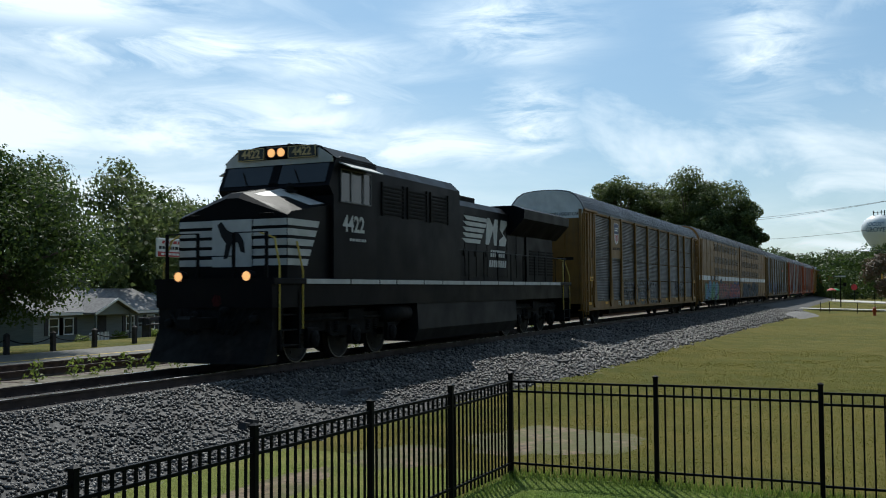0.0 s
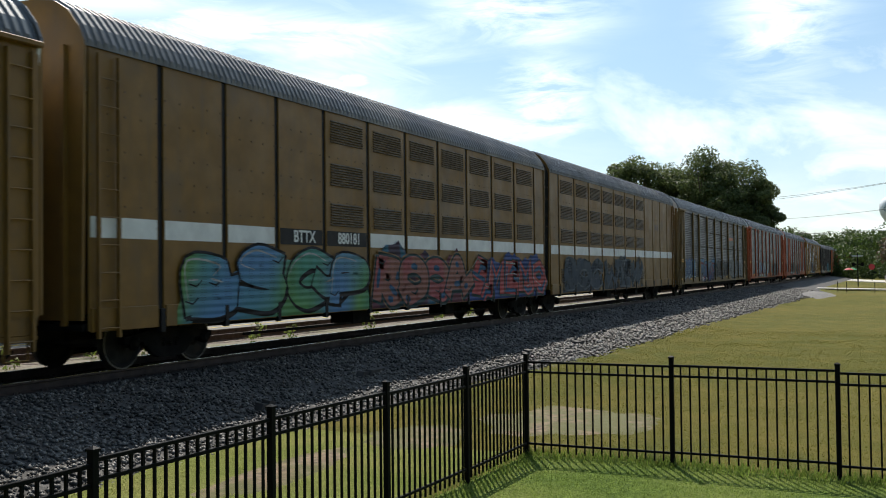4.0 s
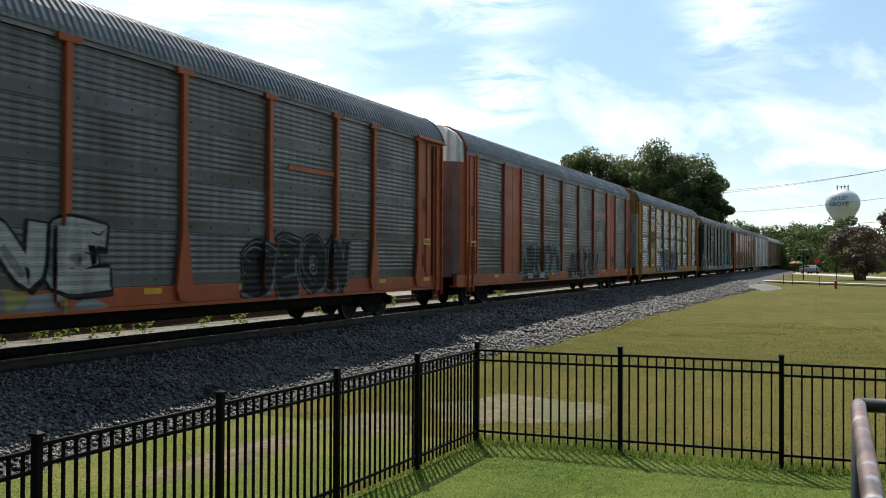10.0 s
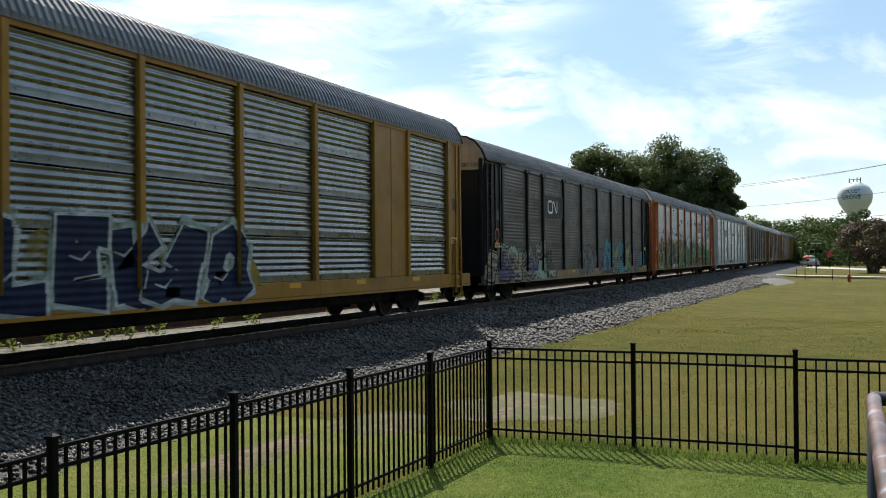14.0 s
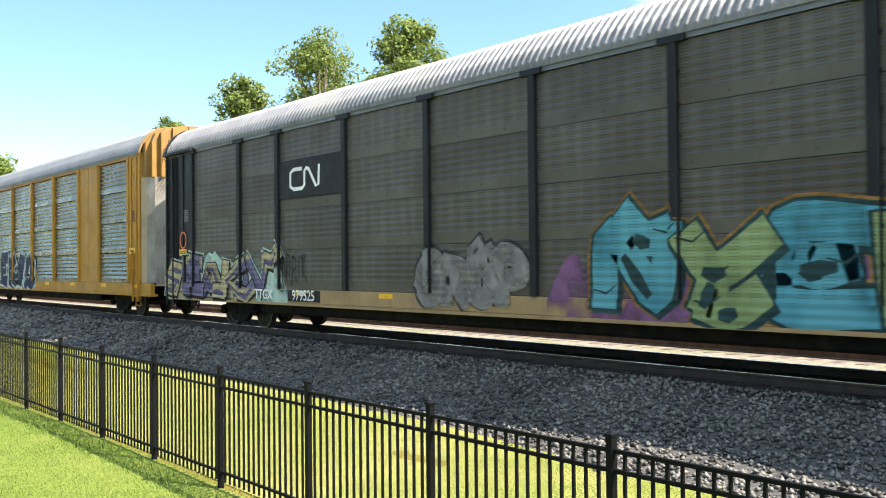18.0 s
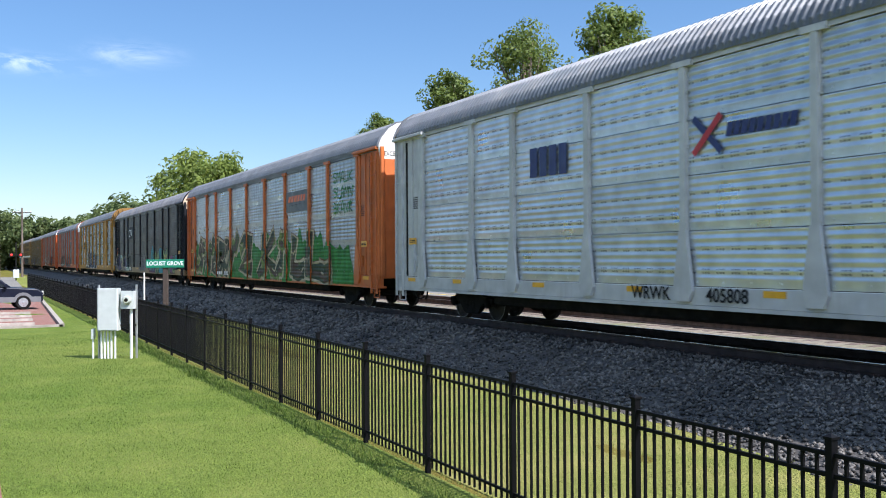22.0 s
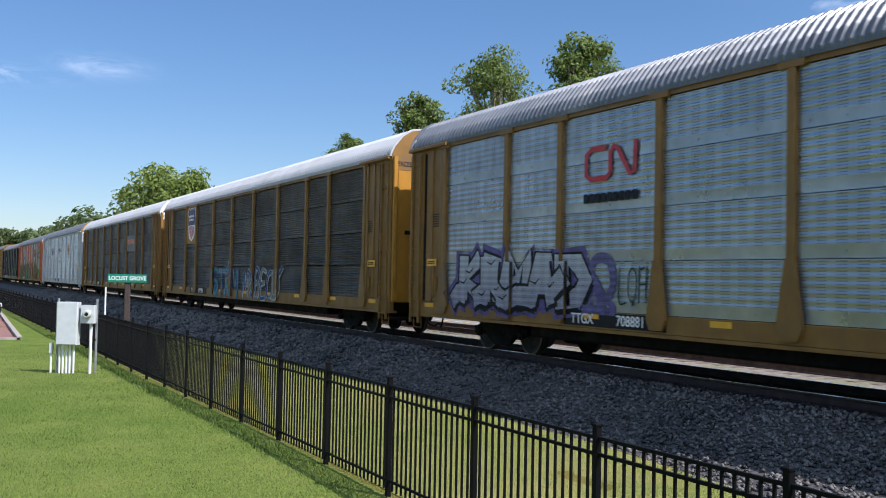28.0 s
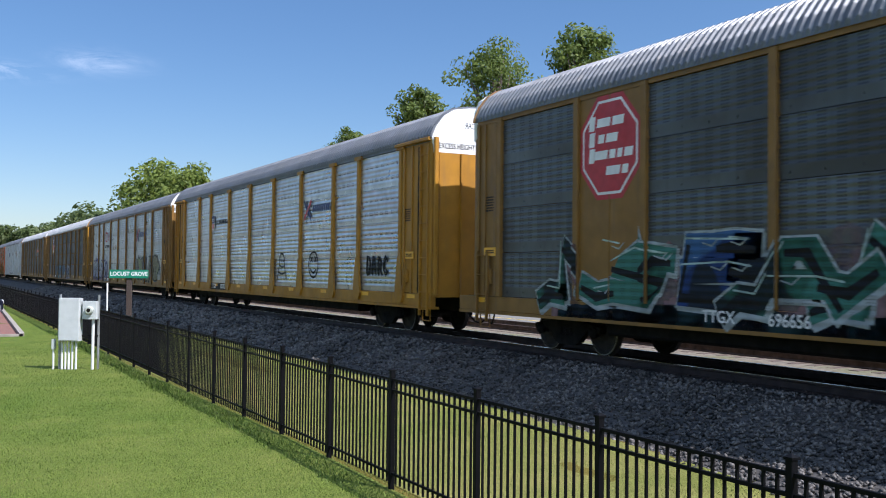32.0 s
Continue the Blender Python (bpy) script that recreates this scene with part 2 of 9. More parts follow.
def ground_mat(name, dark, light, dry, share):
    """Grass: blades, dry straw patches and broad shifts of tone."""
    m = bpy.data.materials.new(name)
    m.use_nodes = True
    nt = m.node_tree
    b = nt.nodes["Principled BSDF"]
    tc = nt.nodes.new("ShaderNodeTexCoord")

    def nz(s, d):
        n = nt.nodes.new("ShaderNodeTexNoise")
        n.inputs["Scale"].default_value, n.inputs["Detail"].default_value = s, d
        nt.links.new(tc.outputs["Object"], n.inputs["Vector"])
        return n.outputs[0]

    def mr(src, lo, hi, a=0.0, c=1.0):
        n = nt.nodes.new("ShaderNodeMapRange")
        n.inputs["From Min"].default_value, n.inputs["From Max"].default_value = lo, hi
        n.inputs["To Min"].default_value, n.inputs["To Max"].default_value = a, c
        nt.links.new(src, n.inputs["Value"])
        return n.outputs[0]

    def mx(f, a, c):
        n = nt.nodes.new("ShaderNodeMix")
        n.data_type = "RGBA"
        for key, v in (("Factor", f), ("A", a), ("B", c)):
            if isinstance(v, tuple):
                n.inputs[key].default_value = (*v, 1)
            else:
                nt.links.new(v, n.inputs[key])
        return n.outputs["Result"]

    fine = mx(mr(nz(55, 8), 0.36, 0.64), dark, light)
    clump = mx(mr(nz(7.5, 5), 0.42, 0.66, 0, 0.6), fine, dark)
    mid = mx(mr(nz(0.9, 5), 0.42, 0.75, 0, share), clump, dry)
    big = mx(mr(nz(0.09, 4), 0.42, 0.7, 0, share * 0.8), mid, dry)
    nt.links.new(big, b.inputs["Base Color"])
    b.inputs["Roughness"].default_value = 0.9
    b.inputs["Specular IOR Level"].default_value = 0.1
    bp = nt.nodes.new("ShaderNodeBump")
    bp.inputs["Strength"].default_value, bp.inputs["Distance"].default_value = 1.0, 0.06
    nt.links.new(nz(30, 5), bp.inputs["Height"])
    nt.links.new(bp.outputs[0], b.inputs["Normal"])
    return m


GRASS = ground_mat("dry_field_grass", (0.048, 0.058, 0.007), (0.135, 0.131, 0.020), (0.19, 0.142, 0.034), 0.6)
LAWN = ground_mat("watered_lawn_grass", (0.042, 0.074, 0.008), (0.155, 0.220, 0.034), (0.185, 0.195, 0.048), 0.5)
VERGE = ground_mat("sun_tinted_verge_grass", (0.085, 0.115, 0.018), (0.19, 0.225, 0.045), (0.30, 0.25, 0.095), 0.5)
BLADES = leafy("grass_blades", (0.033, 0.060, 0.006), (0.25, 0.345, 0.068), 0.9, 0.5)
DRY_BLADES = leafy("dry_grass_blades", (0.08, 0.086, 0.012), (0.20, 0.176, 0.036), 0.7, 0.6)
STONE = surface("ballast_stone", (0.044, 0.040, 0.038), 0.85, grain=0.45, scale=14, spots=(0.075, 0.064, 0.056), spot_scale=0.7, bump=0.8, bump_scale=22)
STONES = leafy("loose_stones", (0.010, 0.0094, 0.009), (0.172, 0.157, 0.142), 0.6)
STONES.node_tree.nodes["Mix Shader"].inputs[0].default_value = 0.0
for nd in STONES.node_tree.nodes:
    if nd.type == "MATH":
        nd.inputs[1].default_value = 0.8 if nd.operation == "MULTIPLY_ADD" else 0.42
ASPHALT = surface("road_asphalt", (0.155, 0.143, 0.125), 0.9, grain=0.15, scale=9, spots=(0.12, 0.11, 0.095), spot_scale=0.15, bump=0.3, bump_scale=60)
CONCRETE = surface("pale_concrete", (0.48, 0.45, 0.40), 0.85, grain=0.12, scale=4, spots=(0.36, 0.33, 0.29), spot_scale=0.8)
DIRT = surface("bare_sandy_soil", (0.165, 0.112, 0.064), 0.95, grain=0.4, scale=9, spots=(0.085, 0.082, 0.020), spot_scale=2.2, spot_cut=0.36, bump=0.6, bump_scale=25)
STEEL = surface("rail_steel", (0.055, 0.036, 0.030), 0.6, 0.3, grain=0.25, scale=5)
SHINE = surface("polished_rail_head", (0.55, 0.54, 0.53), 0.25, 1.0, grain=0.05)
RUST = surface("rusty_rail", (0.07, 0.048, 0.04), 0.85, grain=0.3, scale=6)
TIE = surface("weathered_timber", (0.075, 0.052, 0.042), 0.9, grain=0.35, scale=5, stretch=(6, 1, 6), vary=0.35, bump=0.4)
FENCE = surface("black_powder_coat", (0.005, 0.005, 0.006), 0.5, grain=0.1, spec=0.08)
BLACK = surface("black_gear", (0.009, 0.0085, 0.008), 0.85, spec=0.15, grain=0.3, spots=(0.022, 0.017, 0.014), spot_scale=2)
WHEEL = surface("wheel_steel", (0.028, 0.024, 0.021), 0.7, 0.0, spec=0.3, grain=0.3, scale=5, spots=(0.05, 0.034, 0.025), spot_scale=3)
TREAD = surface("wheel_rim_bright", (0.22, 0.21, 0.20), 0.45, 0.8, grain=0.1)
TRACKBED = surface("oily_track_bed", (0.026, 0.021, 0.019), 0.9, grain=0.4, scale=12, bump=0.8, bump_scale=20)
FAR_GRAVEL = surface("dry_gravel_and_weeds", (0.15, 0.125, 0.09), 0.95, grain=0.35, scale=7, spots=(0.10, 0.105, 0.035), spot_scale=0.6, spot_cut=0.5, bump=0.5, bump_scale=20)
BARK = surface("bark", (0.13, 0.10, 0.075), 0.9, grain=0.35, scale=5, stretch=(1, 1, 0.25), bump=0.8, bump_scale=14)


# ---- helpers for building ----
def mesh_of(name, verts, faces, mats, face_mats=None, smooth=False):
    me = bpy.data.meshes.new(name)
    me.from_pydata([tuple(v) for v in verts], [], [tuple(f) for f in faces])
    for m in (mats if isinstance(mats, (list, tuple)) else [mats]):
        me.materials.append(m)
    if face_mats is not None:
        me.polygons.foreach_set("material_index", np.asarray(face_mats, dtype=np.int32))
    if smooth:
        me.polygons.foreach_set("use_smooth", np.ones(len(me.polygons), dtype=bool))
    me.update()
    return me


def big_mesh(name, verts, faces, mat):
    """A large mesh of quads or triangles from arrays."""
    me = bpy.data.meshes.new(name)
    k = faces.shape[1]
    me.vertices.add(len(verts))
    me.vertices.foreach_set("co", np.asarray(verts, dtype=np.float32).ravel())
    me.loops.add(faces.size)
    me.loops.foreach_set("vertex_index", faces.astype(np.int32).ravel())
    me.polygons.add(len(faces))
    me.polygons.foreach_set("loop_start", np.arange(0, faces.size, k, dtype=np.int32))
    me.polygons.foreach_set("loop_total", np.full(len(faces), k, dtype=np.int32))
    me.materials.append(mat)
    me.update(calc_edges=True)
    me.validate()
    return me


class Form:
    """Boxes, tubes and lathed forms gathered into one mesh."""

    def __init__(self):
        self.v, self.f, self.m = [], [], []

    def add(self, verts, faces, mat=0):
        o = len(self.v)
        self.v += [tuple(v) for v in verts]
        self.f += [tuple(i + o for i in f) for f in faces]
        self.m += [mat] * len(faces)
        return self

    def box(self, x0, x1, y0, y1, z0, z1, mat=0, b=0.0):
        """A box, its long edges chamfered by b."""
        if b <= 0:
            v = [(x, y, z) for x in (x0, x1) for y in (y0, y1) for z in (z0, z1)]
            return self.add(v, [(0, 1, 3, 2), (4, 6, 7, 5), (0, 4, 5, 1), (2, 3, 7, 6), (0, 2, 6, 4), (1, 5, 7, 3)], mat)
        axis = int(np.argmax((x1 - x0, y1 - y0, z1 - z0)))
        lo, hi = (x0, y0, z0), (x1, y1, z1)
        u, w = [a for a in range(3) if a != axis]
        ring = [(lo[u] + b, lo[w]), (hi[u] - b, lo[w]), (hi[u], lo[w] + b), (hi[u], hi[w] - b), (hi[u] - b, hi[w]), (lo[u] + b, hi[w]), (lo[u], hi[w] - b), (lo[u], lo[w] + b)]
        v = []
        for e in (lo[axis], hi[axis]):
            for p, q in ring:
                c = [0, 0, 0]
                c[axis], c[u], c[w] = e, p, q
                v.append(c)
        f = [(i, (i + 1) % 8, 8 + (i + 1) % 8, 8 + i) for i in range(8)] + [tuple(range(7, -1, -1)), tuple(range(8, 16))]
        return self.add(v, f, mat)

    def prism(self, outline, a0, a1, axis="y", mat=0):
        """A flat outline pushed along an axis: (x, z) for y, (y, z) for x, (x, y) for z."""
        put = {"y": lambda p, a: (p[0], a, p[1]), "x": lambda p, a: (a, p[0], p[1]), "z": lambda p, a: (p[0], p[1], a)}[axis]
        n = len(outline)
        v = [put(p, a0) for p in outline] + [put(p, a1) for p in outline]
        return self.add(v, [tuple(range(n)), tuple(range(2 * n - 1, n - 1, -1))] + [(i, n + i, n + (i + 1) % n, (i + 1) % n) for i in range(n)], mat)

    def tube(self, path, r, n=6, mat=0):
        """A round bar along points, tapering if r is a list."""
        path = [Vector(p) for p in path]
        rs = r if isinstance(r, (list, tuple)) else [r] * len(path)
        rings = []
        for i, p in enumerate(path):
            d = (path[min(i + 1, len(path) - 1)] - path[max(i - 1, 0)]).normalized()
            a = d.orthogonal().normalized() if abs(d.z) > 0.9 else d.cross(Vector((0, 0, 1))).normalized()
            c = d.cross(a)
            rings.append([p + rs[i] * (a * math.cos(k * math.tau / n) + c * math.sin(k * math.tau / n)) for k in range(n)])
        v = [q for ring in rings for q in ring]
        f = [(i * n + k, i * n + (k + 1) % n, (i + 1) * n + (k + 1) % n, (i + 1) * n + k) for i in range(len(path) - 1) for k in range(n)]
        f += [tuple(range(n - 1, -1, -1)), tuple(range((len(path) - 1) * n, len(path) * n))]
        return self.add(v, f, mat)

    def lathe(self, profile, axis="y", n=20, at=(0, 0, 0), mat=0, cap=True):
        """(radius, height) pairs turned round an axis."""
        put = {"y": lambda r, h, a: (r * math.cos(a), h, r * math.sin(a)), "z": lambda r, h, a: (r * math.cos(a), r * math.sin(a), h), "x": lambda r, h, a: (h, r * math.cos(a), r * math.sin(a))}[axis]
        v = [tuple(np.add(put(r, h, k * math.tau / n), at)) for r, h in profile for k in range(n)]
        m = len(profile)
        f = [(i * n + k, i * n + (k + 1) % n, (i + 1) * n + (k + 1) % n, (i + 1) * n + k) for i in range(m - 1) for k in range(n)]
        if cap:
            f += [tuple(range(n)), tuple(range((m - 1) * n, m * n))]
        return self.add(v, f, mat)

    def mesh(self, name, mats, smooth=False):
        me = mesh_of(name, self.v, self.f, mats, self.m, smooth)
        bm = bmesh.new()
        bm.from_mesh(me)
        bmesh.ops.recalc_face_normals(bm, faces=bm.faces)
        bm.to_mesh(me)
        bm.free()
        return me


def part(name, me, parent, at=None, label=""):
    """Links a mesh as one object under a thing or part."""
    ob = new(name, me)
    ob.parent = parent
    if at is not None:
        ob.matrix_basis = at if isinstance(at, Matrix) else pose(*at)
    return tagged(ob, label=label)


def thing(name, at, label, category, group="", kind=""):
    ob = new(name)
    ob.matrix_basis = at if isinstance(at, Matrix) else pose(*at)
    return tagged(ob, label, category, group, kind)


def setting(name, me, label="", category="", at=None):
    ob = new(name, me)
    if at is not None:
        ob.matrix_basis = at
    return tagged(ob, label, category, kind="structure")


def letters(name, text, size, mat, parent, at, depth=0.004, shear=0.0, bold=0.0, squeeze=1.0, label=""):
    """Raised lettering in the built-in font, as a mesh."""
    cu = bpy.data.curves.new(name, "FONT")
    cu.body, cu.size, cu.extrude, cu.shear, cu.offset = text, size, depth, shear, bold
    cu.align_x, cu.align_y = "CENTER", "CENTER"
    cu.resolution_u = 3
    tmp = new("tmp_text", cu)
    me = bpy.data.meshes.new_from_object(tmp.evaluated_get(bpy.context.evaluated_depsgraph_get()))
    bpy.data.objects.remove(tmp)
    bpy.data.curves.remove(cu)
    me.transform(Matrix.Diagonal((squeeze, 1, 1, 1)))
    me.materials.clear()
    me.materials.append(mat)
    return part(name, me, parent, at, label)


# ---- ground ----
def smooth_step(a, b, t):
    t = min(1, max(0, (t - a) / (b - a)))
    return t * t * (3 - 2 * t)


def ground_z(x, y):
    """Lawn at 0, a bank up to the road behind the track, then falling away."""
    z = 0.12 * smooth_step(5, 7.5, y) - 0.22 * smooth_step(8.5, 9.5, y) + 0.55 * smooth_step(17.6, 18.6, y)
    z -= 1.85 * smooth_step(27, 52, y)
    if y < 7 and abs(x) < 80:
        z += 0.05 * (noise.noise((x * 0.13, y * 0.13, 1.7)) + 0.4 * noise.noise((x * 0.5, y * 0.5, 4.1)))
    return z


def ground():
    xs = sorted({-4000, -1800, -900, -500, -300, -200, -150, -110, 110, 150, 200, 300, 500, 900, 1800, 4000, *range(-90, 91, 2), *range(-30, 31)})
    ys = sorted({-4000, -1500, -600, -250, -120, -60, -35, 50, 60, 80, 120, 250, 600, 1500, 4000, *range(-20, 46, 2), *np.arange(-6, 20, 0.5)})
    v = [(x, y, ground_z(x, y)) for x in xs for y in ys]
    n = len(ys)
    f = [(i * n + j, (i + 1) * n + j, (i + 1) * n + j + 1, i * n + j + 1) for i in range(len(xs) - 1) for j in range(n - 1)]
    return setting("ground", mesh_of("ground", v, f, GRASS, smooth=True), "dry olive-green field grass with straw-coloured patches", "field")


ground()


def lawn():
    """The watered lawn inside the fence, a little above the field."""
    xs = sorted({*np.arange(-30, 11.8, 0.75), 11.8, *range(-90, -30, 4), -36.9})
    v, f = [], []
    ys = [-30, -12, -6, -3, *np.arange(-1.5, 4.4, 0.5), 4.45]
    for x in xs:
        for y in ys:
            v.append((x, y if y < 4.4 else (4.34 + 0.26 * smooth_step(11.8, 4.5, x) if x > 0 else 4.62), ground_z(x, y) + 0.02))
    n = len(ys)
    f = [(i * n + j, (i + 1) * n + j, (i + 1) * n + j + 1, i * n + j + 1) for i in range(len(xs) - 1) for j in range(n - 1)]
    setting("lawn", mesh_of("lawn", v, f, LAWN, smooth=True), "watered bright green mown lawn inside the fence", "lawn")


lawn()


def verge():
    """The strip of straw-mixed grass between fence and ballast, its colour lightened for sun."""
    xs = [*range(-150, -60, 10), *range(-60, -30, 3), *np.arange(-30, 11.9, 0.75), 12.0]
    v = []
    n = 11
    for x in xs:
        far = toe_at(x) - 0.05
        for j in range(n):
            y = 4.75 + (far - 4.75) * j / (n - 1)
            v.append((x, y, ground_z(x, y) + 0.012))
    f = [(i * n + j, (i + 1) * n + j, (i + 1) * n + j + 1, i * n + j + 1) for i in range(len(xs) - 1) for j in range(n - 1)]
    setting("verge", mesh_of("verge", v, f, VERGE, smooth=True), "yellow-green grass strip mixed with straw, tinted as sunlit, behind the fence", "grass strip")


def toe_at(x):
    return float(np.interp(x, [-200, -30, -22, -15, -12, -8, -4, 13, 20, 26, 60, 90, 110], [9.0, 9.2, 9.3, 9.0, 8.6, 8.18, 8.0, 8.0, 7.7, 7.45, 7.0, 6.0, 7.5]))


verge()


def ballast_z(x, y):
    toe = toe_at(x) + 0.35 * noise.noise((x * 0.35, 3.3, 0.2))
    z = float(np.interp(y, [toe - 0.6, toe, 10.5, 11.0, 13.8, 15.0, 18.2, 19.2], [0.02, 0.13, 0.60, 0.69, 0.69, 0.62, 0.63, 0.30]))
    return z + 0.035 * noise.noise((x * 1.1, y * 1.1, 0.5)) * (1 if toe - 0.3 < y < 10.9 else 0.3)


def ballast():
    xs = [-700, -400, -250, -160, -110, -80, *np.arange(-60, 75, 0.4), 80, 85, 90, 95, 100, 110, 125, 160, 250, 400, 700]
    ys = [6.4, 6.8, 7.2, 7.6, 8.0, 8.4, 8.8, 9.2, 9.6, 10.0, 10.4, 10.8, 11.1, 12.4, 13.7, 14.3, 15, 15.6, 16.4, 17.2, 18.2, 19.2]
    v = []
    for x in xs:
        for y in ys:
            v.append((x, y, ballast_z(x, y)))
    n = len(ys)
    f = [(i * n + j, (i + 1) * n + j, (i + 1) * n + j + 1, i * n + j + 1) for i in range(len(xs) - 1) for j in range(n - 1)]
    # darker bed along the main track, dry gravel on the far side
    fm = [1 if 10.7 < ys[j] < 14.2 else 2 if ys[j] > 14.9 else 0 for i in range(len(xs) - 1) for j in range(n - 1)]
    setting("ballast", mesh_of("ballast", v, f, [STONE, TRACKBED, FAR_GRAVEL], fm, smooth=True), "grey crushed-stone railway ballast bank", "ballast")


ballast()


def slab(name, corners, z, t, mat, label, category, lift=True):
    """A thin paved slab over the ground."""
    v = [(x, y, (z if z is not None else ground_z(x, y)) + 0.0) for x, y in corners]
    fm = Form()
    n = len(v)
    fm.add([(a, b, c - t) for a, b, c in v] + v, [tuple(range(n - 1, -1, -1)), tuple(range(n, 2 * n))] + [(i, (i + 1) % n, n + (i + 1) % n, n + i) for i in range(n)])
    return setting(name, fm.mesh(name, mat), label, category)


slab("road", [(-600, 19.7), (600, 19.7), (600, 24.9), (-600, 24.9)], 0.475, 0.2, ASPHALT, "pale worn asphalt road behind the railway", "road")
PAINT = surface("yellow_road_paint", (0.55, 0.38, 0.06), 0.7, grain=0.25, scale=3)
slab("road_line", [(-300, 22.2), (300, 22.2), (300, 22.34), (-300, 22.34)], 0.482, 0.006, PAINT, "faded yellow centre line on the road", "road marking")
slab("gravel_yard", [(18, 25.6), (44, 25.6), (54, 31), (60, 38), (22, 33)], None, 0.02, surface("yard_gravel", (0.40, 0.38, 0.34), 0.9, grain=0.2, scale=8), "pale gravel yard beside the road", "yard")
slab("crossing_road", [(118, -12), (128, -12), (215, 12), (205, 19.7), (190, 19.7), (180, 9)], 0.12, 0.15, CONCRETE, "pale road leading over the railway crossing", "road")
slab("footpath", [(92, -10), (94, -10), (117, 10.2), (113, 10.6)], 0.20, 0.1, CONCRETE, "narrow pale concrete footpath across the lawn", "path")


def rough_patch(name, x, y, rx, ry, seed, mat, label, lift=0.03):
    rnd = random.Random(seed)
    ring = []
    for k in range(40):
        a = k * math.tau / 40
        r = 1 + 0.28 * noise.noise((math.cos(a) * 1.5 + seed, math.sin(a) * 1.5, 2)) + rnd.uniform(-0.08, 0.08)
        ring.append((x + rx * r * math.cos(a), y + ry * r * math.sin(a)))
    v = [(x, y, ground_z(x, y) + lift)]
    for s in (0.5, 1.0):
        v += [(x + (px - x) * s, y + (py - y) * s, ground_z(x + (px - x) * s, y + (py - y) * s) + (lift if s < 1 else -0.01)) for px, py in ring]
    f = [(0, 1 + k, 1 + (k + 1) % 40) for k in range(40)] + [(1 + k, 41 + k, 41 + (k + 1) % 40, 1 + (k + 1) % 40) for k in range(40)]
    setting(name, mesh_of(name, v, f, mat, smooth=True), label, "bare ground")


rough_patch("bare_patch", 14.9, 4.75, 1.7, 1.55, 3, DIRT, "bare sandy soil worn through the lawn by the fence corner")
rough_patch("bare_patch", 9.4, 6.5, 2.2, 0.45, 15, DIRT, "bare sandy strip between fence and ballast")
rough_patch("bare_patch", 6.6, 5.4, 1.7, 0.22, 17, DIRT, "thin bare sandy streak behind the fence")
rough_patch("bare_patch", 12.2, 6.2, 1.4, 0.7, 19, DIRT, "bare sandy ground by the ballast foot")
rough_patch("bare_patch", 4.2, 6.6, 1.6, 0.35, 5, DIRT, "bare sandy strip between fence and ballast")
rough_patch("bare_patch", 14.6, -0.9, 0.7, 0.18, 7, DIRT, "small bare sandy patch in the lawn")
rough_patch("bare_patch", 17.5, -1.6, 1.6, 0.16, 9, DIRT, "small bare sandy patch in the lawn")
rough_patch("gravel_heap", 87, 6.0, 8, 1.5, 11, surface("pale_crossing_gravel", (0.15, 0.14, 0.13), 0.9, grain=0.4, scale=6, bump=0.6, bump_scale=12), "pale gravel spread beside the crossing", 0.25)


def stones():
    """Loose stones over the ballast nearest the camera."""
    rng = np.random.default_rng(4)
    n = 310000
    x = rng.uniform(-105, 100, n)
    y = rng.uniform(5.6, 11.25, n)
    keep = rng.uniform(0, 1, n) < np.clip(13.0 / np.hypot(x, y), 0.2, 1) ** 1.2
    x, y = x[keep], y[keep]
    toe = np.array([toe_at(a) for a in x])
    keep = y > toe - 0.55 * rng.uniform(0, 1, len(x)) ** 2
    x, y = x[keep], y[keep]
    z = np.array([ballast_z(a, b) for a, b in zip(x, y)])
    r = rng.uniform(0.018, 0.050, len(x)) * np.clip(np.hypot(x, y) / 18, 1, np.where(x < 0, 2.6, 1.9))
    base = np.array([(1, 0, 0), (0, 1, 0), (-1, 0, 0), (0, -1, 0), (0.1, 0.1, 0.8), (0, 0, -0.7)])
    v = base[None] * r[:, None, None] * rng.uniform(0.6, 1.25, (len(x), 6, 3))
    a = rng.uniform(0, math.tau, len(x))
    c, s = np.cos(a)[:, None], np.sin(a)[:, None]
    tilt = rng.uniform(-0.6, 0.6, len(x))[:, None]
    vx, vy, vz = v[..., 0] * c - v[..., 1] * s, v[..., 0] * s + v[..., 1] * c, v[..., 2]
    vy, vz = vy * np.cos(tilt) - vz * np.sin(tilt), vy * np.sin(tilt) + vz * np.cos(tilt)
    v = np.stack([vx + x[:, None], vy + y[:, None], vz + z[:, None] + 0.35 * r[:, None]], -1).reshape(-1, 3)
    f = np.array([(0, 1, 4), (1, 2, 4), (2, 3, 4), (3, 0, 4), (1, 0, 5), (2, 1, 5), (3, 2, 5), (0, 3, 5)])
    f = (f[None] + 6 * np.arange(len(x))[:, None, None]).reshape(-1, 3)
    tagged(new("ballast_stones", big_mesh("ballast_stones", v, f, STONES)), "loose grey crushed stones on the ballast bank", "stones", kind="stuff")


stones()


